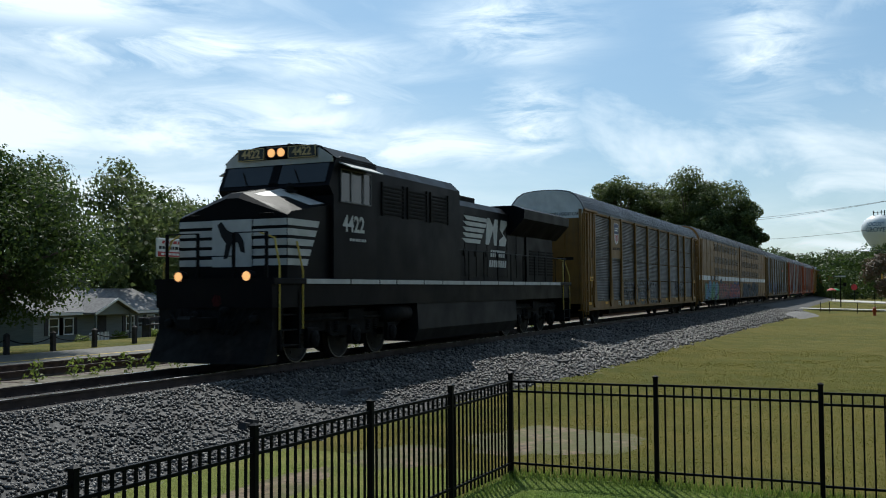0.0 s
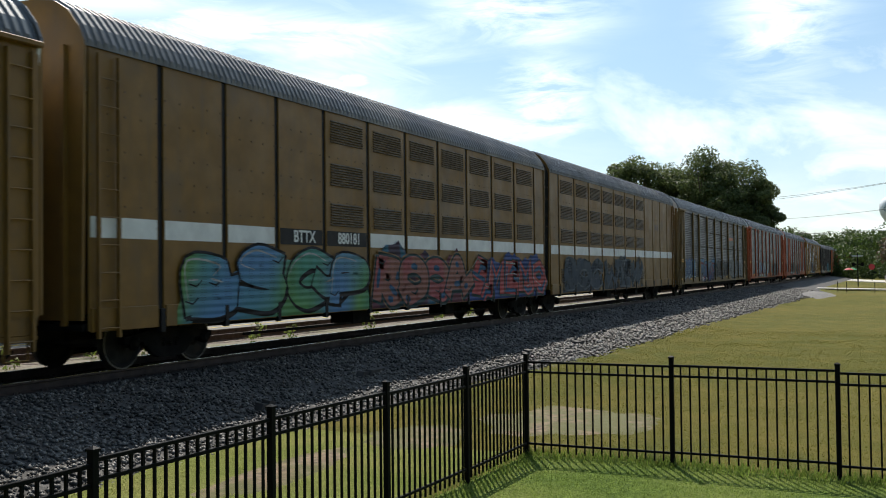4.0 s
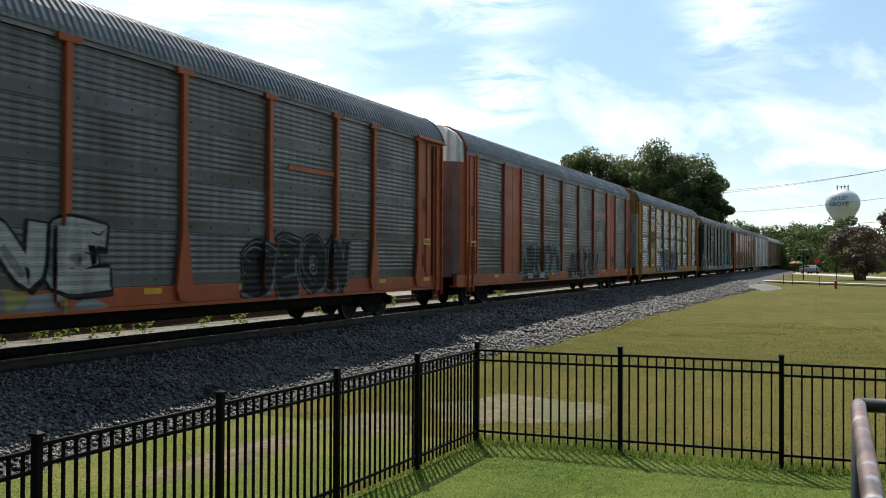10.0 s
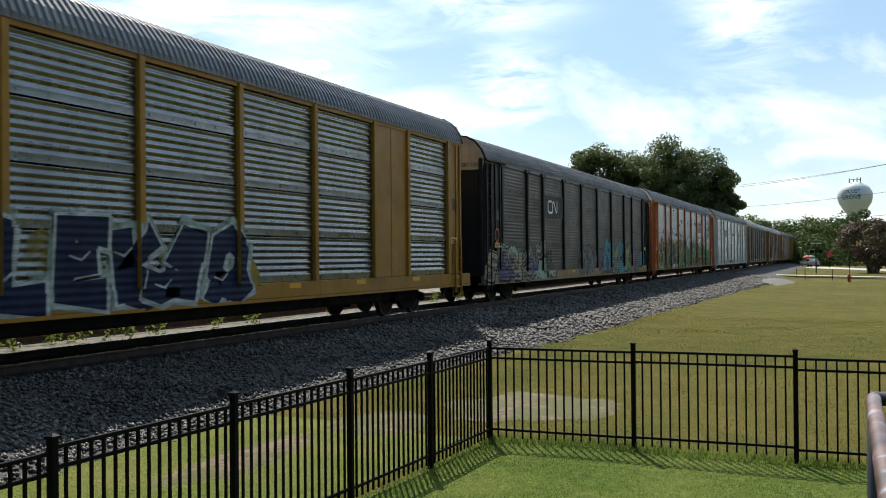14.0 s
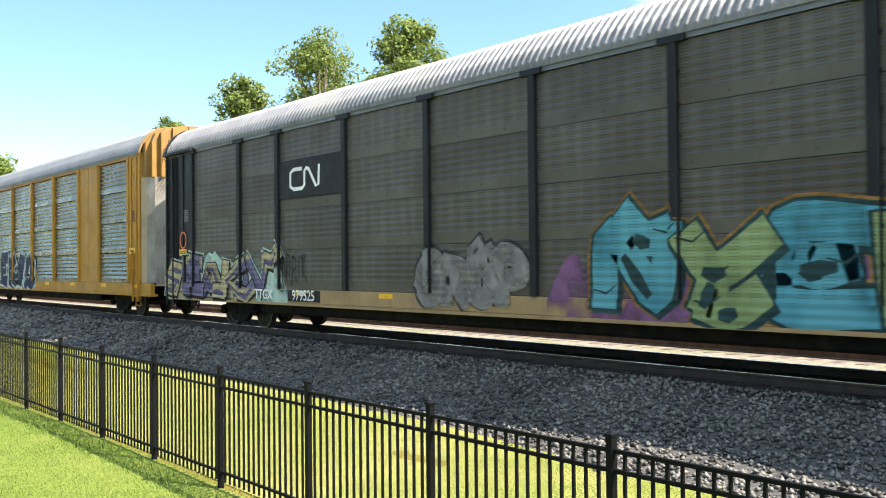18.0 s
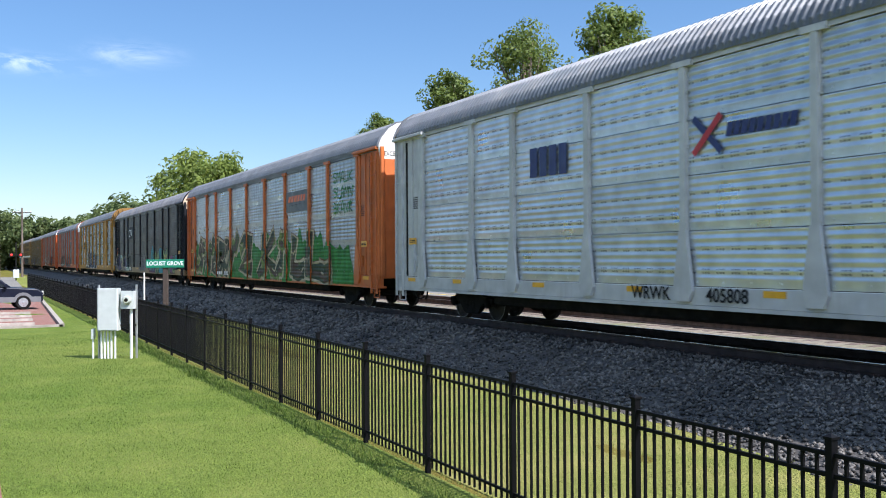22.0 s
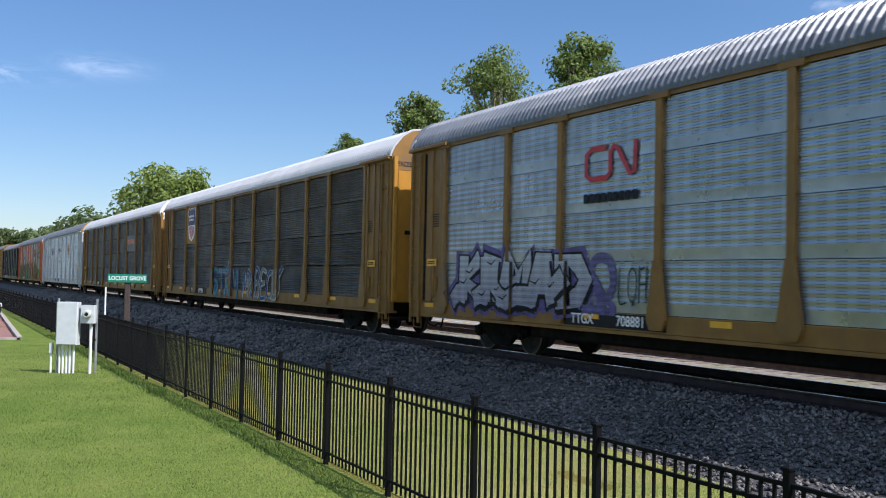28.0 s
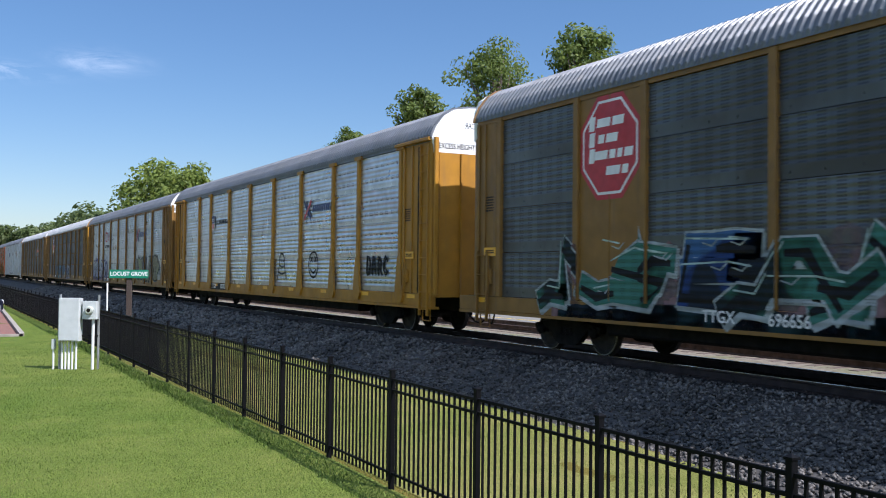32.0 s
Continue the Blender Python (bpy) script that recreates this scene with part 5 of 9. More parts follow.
def piece(parent, text, x0, x1, z0, z1, fills, line_mat, seed, stroke=0.36, edge=0.045, halo=None, halo_w=0.11, overlap=0.18, angular=True, posts=True, shine=None, inner=None, tails=0.7, label="spray-painted graffiti letters"):
    """A lettered wall piece: crowded fat letters, each with a dark rim, cuts and glints, in one common halo."""
    rn = random.Random(seed)
    n, h = len(text), z1 - z0
    cell = (x1 - x0) / n
    bend = (lambda p: p) if angular else (lambda p: curve_of(p, 5))
    drawn = []
    for k, ch in enumerate(text):
        wide = cell * (1 + overlap) * (0.7 if ch == "I" else 1.0)
        cx = x0 + (k + 0.5) * cell
        lean, lift, tall = rn.uniform(-0.08, 0.16), rn.uniform(-0.03, 0.05) * h, rn.uniform(0.86, 1.0)
        w = min(stroke * wide, 0.30 * h)
        room, high = wide - w, h * tall - w - 2 * edge
        put = lambda px, pz: (cx + (px - 0.5 + lean * (pz - 0.5)) * room + rn.uniform(-0.03, 0.03) * wide, z0 + edge + w / 2 + lift * 0.5 + pz * high)
        strokes = [bend([put(px, pz) for px, pz in path]) for path in LETTER[ch]]
        if rn.random() < tails:
            a, d = strokes[-1][-1], rn.choice((-1, 1))
            strokes.append(bend([a, (a[0] + d * 0.22 * wide, a[1] - 0.05 * h), (a[0] + d * 0.42 * wide, a[1] + rn.uniform(-0.02, 0.16) * h)]))
        if angular and rn.random() < tails:
            a = strokes[0][0]
            strokes.append([a, (a[0] - 0.2 * wide, a[1] + 0.03 * h), (a[0] - 0.34 * wide, a[1] + rn.uniform(-0.14, 0.06) * h)])
        drawn.append((strokes, w, wide))

    def gather(name, lays, tag=""):
        mats, vs, fs, ms = [], [], [], []
        for path, w, mat, level, taper in lays:
            if len(path) < 2:
                continue
            v, f = lay_on(*ribbon(path, w, taper), level, posts)
            if mat not in mats:
                mats.append(mat)
            fs.extend(tuple(i + len(vs) for i in q) for q in f)
            ms.extend([mats.index(mat)] * len(f))
            vs.extend(v)
        return part(name, mesh_of(name, vs, fs, mats, ms), parent, label=tag)

    if halo:
        gather("graffiti_halo", [(p, w + 2 * edge + 2 * halo_w, halo, 1, 1.0) for strokes, w, _ in drawn for p in strokes])
    for k, (strokes, w, wide) in enumerate(drawn):
        base = 2 + (k % 2) * 4
        fill = fills[k % len(fills)]
        lays = [([(a + 0.05, b - 0.05) for a, b in p], w + 1.6 * edge, line_mat, base, 1.0) for p in strokes]
        lays += [(p, w + 2 * edge, line_mat, base + 1, 1.0) for p in strokes]
        lays += [(p, w, fill, base + 2, 0.92) for p in strokes]
        for p in strokes:
            if inner and len(p) > 2:
                m = len(p) // 2
                lays.append(([(a - w * 0.1, b - w * 0.12) for a, b in p[m - 1:m + 2]], w * 0.42, inner, base + 2.7, 0.15))
            if shine:
                lays.append(([(a - w * 0.26, b + w * 0.26) for a, b in p[:max(2, len(p) // 2)]], w * 0.09, shine, base + 3.2, 0.3))
            if rn.random() < 0.6:
                q = rn.uniform(0.25, 0.75)
                (ax, az), (bx, bz) = p[0], p[1]
                mx, mz = ax + (bx - ax) * q, az + (bz - az) * q
                lays.append(([(mx - w * 0.42, mz + w * 0.1), (mx + w * 0.05, mz - w * 0.02), (mx + w * 0.38, mz + w * 0.22)], edge * 0.7, line_mat, base + 3.2, 0.3))
        gather("graffiti_letter", lays, label if k == 0 else "")


def sill_mesh(mat, sign):
    """The side sill: a deep channel with a bottom flange and stake pockets."""
    key = ("sill", mat.name, sign)
    if key not in SHEETS:
        y = sign * SIDE
        a, b = sorted((y + sign * 0.02, y - sign * 0.10))
        fm = Form().box(-HALF, HALF, a, b, 0.72, Z0 - 0.01, b=0.012)
        a, b = sorted((y + sign * 0.035, y - sign * 0.2))
        fm.box(-HALF, HALF, a, b, 0.66, 0.72)
        SHEETS[key] = fm.mesh("side_sill", mat)
    return SHEETS[key]


LINTELS = {}


def autorack(c):
    """A covered car-carrying rail wagon, built to its own scheme."""
    th = thing("autorack_wagon", (0, 0, 0), c["label"], "rail wagon", "wagons of the train")
    body, panels, roofm, post = c["body"], c["sheet"], c.get("roof", ROOF_STEEL), c.get("post", c["body"])
    FLARED[0] = c.get("flare", True)
    dz = c.get("lift", 0.0)
    rounded = c.get("round_end", False)
    flat_end = 12.86 if rounded else HALF
    roof = part("roof", ROOF_SHORT if rounded else ROOF, th)
    if roofm is not ROOF_STEEL:
        roof.data = roof.data.copy()
        roof.data.materials.clear()
        roof.data.materials.append(roofm)
    part("underframe", Form().box(-13.3, 13.3, -0.35, 0.35, 0.60, 0.98).box(-13.35, 13.35, -1.46, 1.46, 0.98, 1.04).box(-5, -3.4, -0.9, -0.4, 0.42, 0.8, b=0.05).box(1.5, 3.8, -1.1, -0.5, 0.45, 0.72, b=0.04).box(-8.5, 8.5, -1.25, 1.25, 0.42, 0.74, b=0.05).mesh("underframe", BLACK), th)
    for sgn in (-1, 1):
        part("side_sill", sill_mesh(c.get("sill", body), sgn), th)
        part("top_rail", Form().box(-flat_end, flat_end, *sorted((sgn * (SIDE - 0.08), sgn * (SIDE + 0.03))), Z1, Z1 + 0.10).mesh("top_rail", c.get("rail", body)), th)
        flip = pose(0, 0, 0, 0, 0, 0 if sgn < 0 else 180)
        rows = c.get("rows", 4)
        for i in range(9):
            a, b = BAYS[i], BAYS[i + 1]
            bay = i if sgn < 0 else 8 - i
            w, xm = b - a - 0.13, (a + b) / 2
            if bay in c.get("solid", ()):
                part("solid_panel", solid_panel(w, body), th, flip @ pose(xm, -SIDE, Z0))
                continue
            hh = (Z1 - Z0) / rows
            for r in range(rows):
                part("side_sheet", sheet(w, hh - (0.012 if panels.name.startswith(("brown", "silver", "white", "grey_punched")) else 0.032), c.get("ridges", 6), panels), th, flip @ pose(xm, -SIDE, Z0 + r * hh))
        for px in BAYS:
            part("side_post", post_mesh(post, c.get("flare", True), c.get("cap", True)), th, flip @ pose(px, -SIDE, 0))
        for e in (-1, 1):
            xa, xb = sorted((e * 11.98, e * flat_end))
            pn = Form().box(xa, xb, -SIDE - 0.012, -SIDE + 0.05, Z0, Z1, b=0.01)
            ep = part("end_panel", pn.mesh("end_panel", body), th, flip)
            key = (body.name, e, rounded)
            if key not in LINTELS:
                LINTELS[key] = (Form().box(*sorted((e * 11.7, e * (flat_end + 0.02))), -SIDE - 0.15, -SIDE, Z1 + 0.03, Z1 + 0.11, b=0.012).mesh("end_lintel", body), Form().box(*sorted((e * 12.0, e * 12.12)), -SIDE - 0.05, -SIDE - 0.012, Z0, Z1, b=0.01).mesh("end_rib", body), Form().box(*sorted((e * 12.48, e * 12.56)), -SIDE - 0.045, -SIDE - 0.01, Z0, Z1).mesh("end_rib", body), Form().box(*sorted((e * (flat_end - 0.12), e * flat_end)), -SIDE - 0.06, -SIDE - 0.012, Z0, Z1 + 0.025, b=0.02).mesh("end_post", body))
            for nm, me in zip(("end_lintel", "end_rib", "end_rib", "end_post"), LINTELS[key]):
                if not (rounded and nm == "end_lintel"):
                    part(nm, me, ep)
            if sgn < 0 and (e < 0 or c.get("ladder_rear", True)):
                part("ladder", ladder(0.5, 2.0 if rounded else Z1 - 0.05).mesh("ladder", body), ep, (e * (flat_end - 0.32), -SIDE, 0))
                if not rounded:
                    part("ladder_plate", Form().box(*sorted((e * (HALF - 0.66), e * (HALF + 0.03)))  , -SIDE - 0.036, -SIDE - 0.014, 0.98, Z1).mesh("ladder_plate", body), ep)
                    part("door_gap", Form().box(*sorted((e * (HALF - 0.78), e * (HALF - 0.67))), -SIDE - 0.02, -SIDE - 0.014, 1.05, Z1 - 0.06).mesh("door_gap", BLACK), ep, label="dark gap beside the ladder plate")
                part("lock_box", Form().box(-0.09, 0.09, -0.07, 0, 1.3, 1.62, b=0.015).box(-0.03, 0.03, -0.12, -0.07, 1.15, 1.9).mesh("lock_box", body), ep, (e * 12.25, -SIDE - 0.01, 0))
                bars(ep, e * 12.3, 3.0, 0.42, 0.34, 6, c.get("ink", BLACK_PAINT), -SIDE - 0.013, seed=c["seed"] + e)
                wp = part("warning_plate", Form().box(-0.24, 0.24, -0.008, 0, -0.09, 0.09).mesh("warning_plate", GLARE), ep, (e * (12.24 if rounded else 12.45), -SIDE - 0.05, 1.98))
                bars(wp, 0, 0, 0.36, 0.09, 2, BLACK_PAINT, -0.009, seed=c["seed"] + 40)
                part("stirrup_step", Form().tube([(-0.2, 0, 0.7), (-0.2, 0, 0.38), (0.2, 0, 0.38), (0.2, 0, 0.7)], 0.018, 6).mesh("stirrup_step", body), ep, (e * (flat_end - 0.32), -SIDE + 0.02, 0))
    # end doors
    for e in (-1, 1):
        cut = c.get("end_cut", 4.46)
        x = e * HALF
        if rounded:
            ring = [(e * a, b) for a, b in END_PLAN] + [(e * a, -b) for a, b in END_PLAN[-2::-1]]
            end = part("end_door", Form().prism(ring, 0.95, cut, "z").mesh("end_door", c.get("end", body)), th)
            for y in (-0.62, 0.62):
                part("door_rib", Form().box(*sorted((e * 13.56, e * 13.62)), y - 0.03, y + 0.03, 0.95, cut).mesh("door_rib", c.get("end", body)), end)
            if "hinge" in c:
                for a, b in zip(END_PLAN[1:3], END_PLAN[2:4]):
                    d = Vector((b[0] - a[0], b[1] - a[1])).normalized() * 0.02
                    n = Vector((-d.y, d.x))
                    q = [(e * (a[0] - n.x), -(a[1] - n.y)), (e * (b[0] - n.x), -(b[1] - n.y)), (e * b[0], -b[1]), (e * a[0], -a[1])]
                    part("corner_door", Form().prism(q, 1.0, cut - 0.02, "z").mesh("corner_door", c["hinge"]), end, label="pale folding corner door leaf")
            top = Form()
            full = section(0.0, cut)
            for (a, wa), (b, wb) in zip(END_PLAN, END_PLAN[1:]):
                w = max(0.3, (wa + wb) / 2)
                top.prism([(max(-w, min(w, p)), q) for p, q in full], e * (a - 0.01), e * (b + 0.002), "x")
            part("end_top", top.mesh("end_top", c.get("end_top", WHITE_PAINT)), th)
            x = e * 12.9
        else:
            low = [(SIDE - 0.02, 0.95), (SIDE - 0.02, cut), (-SIDE + 0.02, cut), (-SIDE + 0.02, 0.95)]
            fm = Form().prism(low, x, x + e * 0.06, "x")
            end = part("end_door", fm.mesh("end_door", c.get("end", body)), th)
            rib = Form().box(*sorted((x + e * 0.06, x + e * 0.10)), -0.02, 0.02, 0.95, cut).mesh("door_rib", c.get("end", body))
            for y in (-1.36, -0.75, -0.03, 0.03, 0.75, 1.36):
                part("door_rib", rib, end, (0, y, 0))
            if c.get("slot", False):
                part("door_slot", Form().box(*sorted((x + e * 0.06, x + e * 0.085)), -1.15, -0.45, 2.75, 2.86).mesh("door_slot", BLACK), end)
            part("door_hinge", Form().box(*sorted((x + e * 0.05, x + e * 0.13)), -1.52, -1.40, 1.0, Z1 + 0.1, b=0.02).mesh("door_hinge", c.get("hinge", c.get("end", body))), end)
            outl = section(0.0, cut)
            part("end_top", Form().prism(outl, x, x + e * 0.055, "x").prism(section(0.03, cut), x + e * 0.055, x + e * 0.065, "x").mesh("end_top", c.get("end_top", WHITE_PAINT)), th)
        rim = Form()
        pts = section(-0.02, Z1)[1:-1]
        for p, q in zip(pts, pts[1:]):
            rim.tube([(x + e * 0.02, p[0], p[1]), (x + e * 0.02, q[0], q[1])], 0.04, 5)
        part("roof_edge", rim.mesh("roof_edge", c.get("rim", c.get("roof", ROOF_STEEL))), th)
        if c.get("notice", True):
            x = e * HALF
            m = pose(x + e * 0.07, -0.72, 4.62 if not rounded else 4.85, 90, 0, 90 * e)
            letters("notice", "EXCESS\nHEIGHT\nCAR" if c.get("tall_notice") else "EXCESS HEIGHT CAR", 0.19 if not c.get("tall_notice") else 0.22, BLACK_PAINT if c.get("end_top", WHITE_PAINT) is not BLACK_PAINT else WHITE_PAINT, end, m, 0.003, squeeze=0.75)
        x = e * HALF
        part("coupler", COUPLER, th, pose(x - e * 0.25, 0, 0, 0, 0, 0 if e > 0 else 180))
        part("brake_hose", HOSE, th, pose(x, 0, 0) if e > 0 else pose(x, 0, 0) @ Matrix.Diagonal((-1, 1, 1, 1)))
    # amber side reflectors on the sill
    rf = Form().box(-0.23, 0.23, -0.006, 0, 0, 0.10).mesh("reflector", GLARE)
    for x in (-12.6, -9.9, -6.1, -2.8, 0.6, 3.4, 6.4, 9.6, 12.5):
        part("reflector", rf, th, (x, -SIDE - 0.022, 0.90))
    for x in (-10.06, 10.06):
        truck(th, x)
    if c.get("number"):
        px = c.get("number_x", -5.2)
        if c.get("number_plate"):
            part("number_plate", Form().box(px - 1.45, px + 1.45, -SIDE - 0.027, -SIDE - 0.02, 0.76, 1.02).mesh("number_plate", BLACK_PAINT), th)
        letters("number", c["number"], c.get("number_size", 0.26), c.get("number_ink", WHITE_PAINT), th, pose(px + c.get("spread", (-0.85, 0.55))[1], -SIDE - 0.047, 0.89, 90), 0.002, bold=0.004)
        c.get("mark", "TTGX") and letters("reporting_mark", c.get("mark", "TTGX"), c.get("number_size", 0.26), c.get("number_ink", WHITE_PAINT), th, pose(px + c.get("spread", (-0.85, 0.55))[0], -SIDE - 0.047, 0.89, 90), 0.002, bold=0.004)
    th.scale = (1, 1, c.get("tall", 1.0))
    TRAIN.append((th, c["x"]))
    return th


# ---- paint schemes ----
def paint(name, c, dirt=(0.10, 0.075, 0.055), rough=0.55, spec=0.4):
    return surface(name, c, rough, spec=spec, grain=0.10, scale=2.5, spots=tuple(0.55 * k + 0.45 * d for k, d in zip(c, dirt)), spot_scale=0.8, spot_cut=0.56, streak=tuple(0.5 * k + 0.5 * d for k, d in zip(c, dirt)), bump=0.05, bump_scale=9)


YELLOW = paint("weathered_yellow_paint", (0.215, 0.11, 0.022))
YELLOW_FRESH = paint("yellow_paint", (0.36, 0.168, 0.012))
TAN = paint("faded_tan_yellow_paint", (0.20, 0.124, 0.042))
ORANGE = paint("orange_red_paint", (0.40, 0.078, 0.016))
ORANGE_BRIGHT = paint("bright_orange_paint", (0.50, 0.13, 0.03))
CAR_WHITE = paint("white_car_paint", (0.48, 0.48, 0.47), (0.3, 0.28, 0.25))
CAR_BLACK = paint("dull_black_paint", (0.013, 0.013, 0.016), (0.03, 0.026, 0.024), spec=0.2)
SHEET_GREY = perforated("grey_galvanised_sheet", (0.078, 0.079, 0.082), 0.45, 0.5, dirt=(0.05, 0.047, 0.044))
SHEET_PUNCHED = perforated("grey_punched_sheet", (0.120, 0.128, 0.132), 0.45, 0.5, dirt=(0.075, 0.072, 0.068), blank=0.2, hole_size=0.10, pitch=0.056)
SHEET_BRIGHT = perforated("silver_punched_sheet", (0.40, 0.42, 0.44), 0.34, 0.8, dirt=(0.37, 0.37, 0.35), dirty=0.66, blank=0.2)
SHEET_SILVER = perforated("silver_galvanised_sheet", (0.57, 0.58, 0.59), 0.34, 0.9, hole=(0.03, 0.03, 0.03), dirt=(0.54, 0.545, 0.55), dirty=0.68, lines=True, hole_size=0.10, pitch=0.07)
SHEET_DARK = perforated("dark_weathered_sheet", (0.088, 0.078, 0.074), 0.5, 0.35, dirt=(0.05, 0.04, 0.034))
SHEET_BROWN = perforated("brown_weathered_sheet", (0.100, 0.088, 0.076), 0.55, 0.35, dirt=(0.075, 0.06, 0.05), blank=0.2, hole_size=0.085)
SHEET_WHITE = perforated("white_blue_sheet", (0.62, 0.64, 0.66), 0.36, 0.8, hole=(0.16, 0.165, 0.17), dirt=(0.61, 0.62, 0.63), dirty=0.70, lines=True, hole_size=0.10, pitch=0.07)


SHEET_STEEL = perforated("steel_ridged_sheet", (0.20, 0.215, 0.225), 0.28, 0.9, dirt=(0.185, 0.195, 0.20), dirty=0.66, lines=True, hole_size=0.10, pitch=0.07)


def over_sheet(m):
    """The pressed ribs and punched holes of the sheet under a coat of sprayed paint."""
    nt = m.node_tree
    b = nt.nodes["Principled BSDF"]
    tc = nt.nodes.new("ShaderNodeTexCoord")
    sp = nt.nodes.new("ShaderNodeSeparateXYZ")
    nt.links.new(tc.outputs["Object"], sp.inputs[0])

    def op(kind, a, c=0.0):
        n = nt.nodes.new("ShaderNodeMath")
        n.operation = kind
        for i, v in enumerate((a, c)):
            if isinstance(v, (int, float)):
                n.inputs[i].default_value = v
            else:
                nt.links.new(v, n.inputs[i])
        return n.outputs[0]

    def off(axis, p):
        u = op("SUBTRACT", op("FRACT", op("DIVIDE", sp.outputs[axis], p)), 0.5)
        return op("MULTIPLY", u, u)

    hole = op("LESS_THAN", op("ADD", off(0, 0.05), off(2, 0.045)), 0.045)
    hole = op("MULTIPLY", hole, op("LESS_THAN", op("FRACT", op("DIVIDE", sp.outputs[0], 0.34)), 0.55))
    hole = op("MULTIPLY", hole, op("GREATER_THAN", sp.outputs[2], 1.06))
    n = nt.nodes.new("ShaderNodeMix")
    n.data_type = "RGBA"
    nt.links.new(op("MULTIPLY", hole, 0.75), n.inputs["Factor"])
    nt.links.new(b.inputs["Base Color"].links[0].from_socket, n.inputs["A"])
    n.inputs["B"].default_value = (0.02, 0.02, 0.02, 1)
    nt.links.new(n.outputs["Result"], b.inputs["Base Color"])
    bp = nt.nodes.new("ShaderNodeBump")
    bp.inputs["Strength"].default_value, bp.inputs["Distance"].default_value = 0.28, 0.02
    nt.links.new(op("SINE", op("MULTIPLY", sp.outputs[2], math.tau / 0.125)), bp.inputs["Height"])
    nt.links.new(bp.outputs[0], b.inputs["Normal"])
    return m


def spray(name, c):
    return over_sheet(surface("spray_" + name, tuple(k * 0.85 for k in c), 0.55, grain=0.22, scale=2.6, spots=tuple(k * 0.6 for k in c), spot_scale=1.6, spot_cut=0.58, spec=0.15))


def blend_fill(name, colours, scale=1.3, soft=0.02, lean=(1.0, 1.0, 0.55)):
    """A fill of several sprayed colours that meet in bold curved shapes."""
    m = surface("fill_" + name, tuple(k * 0.85 for k in colours[0]), 0.55, grain=0.18, scale=3.0, spec=0.15)
    nt = m.node_tree
    b = nt.nodes["Principled BSDF"]
    tc = nt.nodes.new("ShaderNodeTexCoord")
    out = b.inputs["Base Color"].links[0].from_socket
    for k, c in enumerate(colours[1:]):
        mp = nt.nodes.new("ShaderNodeMapping")
        mp.inputs["Location"].default_value = (7.3 * k + 1.7, 0, 3.1 * k)
        mp.inputs["Rotation"].default_value = (0, radians(35 + 50 * k), 0)
        mp.inputs["Scale"].default_value = lean
        nt.links.new(tc.outputs["Object"], mp.inputs[0])
        nz = nt.nodes.new("ShaderNodeTexNoise")
        nz.inputs["Scale"].default_value, nz.inputs["Detail"].default_value = scale, 0.6
        nt.links.new(mp.outputs[0], nz.inputs["Vector"])
        r = nt.nodes.new("ShaderNodeMapRange")
        r.inputs["From Min"].default_value, r.inputs["From Max"].default_value = 0.53 - soft, 0.53 + soft
        nt.links.new(nz.outputs[0], r.inputs["Value"])
        mx = nt.nodes.new("ShaderNodeMix")
        mx.data_type = "RGBA"
        nt.links.new(r.outputs[0], mx.inputs["Factor"])
        nt.links.new(out, mx.inputs["A"])
        mx.inputs["B"].default_value = (*(q * 0.85 for q in c), 1)
        out = mx.outputs["Result"]
    nt.links.new(out, b.inputs["Base Color"])
    return over_sheet(m)


def fade_fill(name, low, high, z0, z1):
    """A fill that fades from one sprayed colour at the foot to another at the head."""
    m = surface("fade_" + name, low, 0.55, grain=0.18, scale=3.0, spec=0.15)
    nt = m.node_tree
    b = nt.nodes["Principled BSDF"]
    tc = nt.nodes.new("ShaderNodeTexCoord")
    sp = nt.nodes.new("ShaderNodeSeparateXYZ")
    nt.links.new(tc.outputs["Object"], sp.inputs[0])
    r = nt.nodes.new("ShaderNodeMapRange")
    r.inputs["From Min"].default_value, r.inputs["From Max"].default_value = z0, z1
    nt.links.new(sp.outputs[2], r.inputs["Value"])
    mx = nt.nodes.new("ShaderNodeMix")
    mx.data_type = "RGBA"
    nt.links.new(r.outputs[0], mx.inputs["Factor"])
    nt.links.new(b.inputs["Base Color"].links[0].from_socket, mx.inputs["A"])
    mx.inputs["B"].default_value = (*high, 1)
    nt.links.new(mx.outputs["Result"], b.inputs["Base Color"])
    return over_sheet(m)


def mist(name, c, thick=0.5):
    """Thin sprayed paint that the surface under it shows through."""
    m = surface("mist_" + name, tuple(k * 0.85 for k in c), 0.6, grain=0.2, scale=3, spec=0.15)
    nt = m.node_tree
    tc = nt.nodes.new("ShaderNodeTexCoord")
    n = nt.nodes.new("ShaderNodeTexNoise")
    n.inputs["Scale"].default_value, n.inputs["Detail"].default_value = 1.7, 5
    nt.links.new(tc.outputs["Object"], n.inputs["Vector"])
    r = nt.nodes.new("ShaderNodeMapRange")
    r.inputs["From Min"].default_value, r.inputs["From Max"].default_value = thick - 0.10, thick + 0.12
    nt.links.new(n.outputs[0], r.inputs["Value"])
    nt.links.new(r.outputs[0], nt.nodes["Principled BSDF"].inputs["Alpha"])
    return m


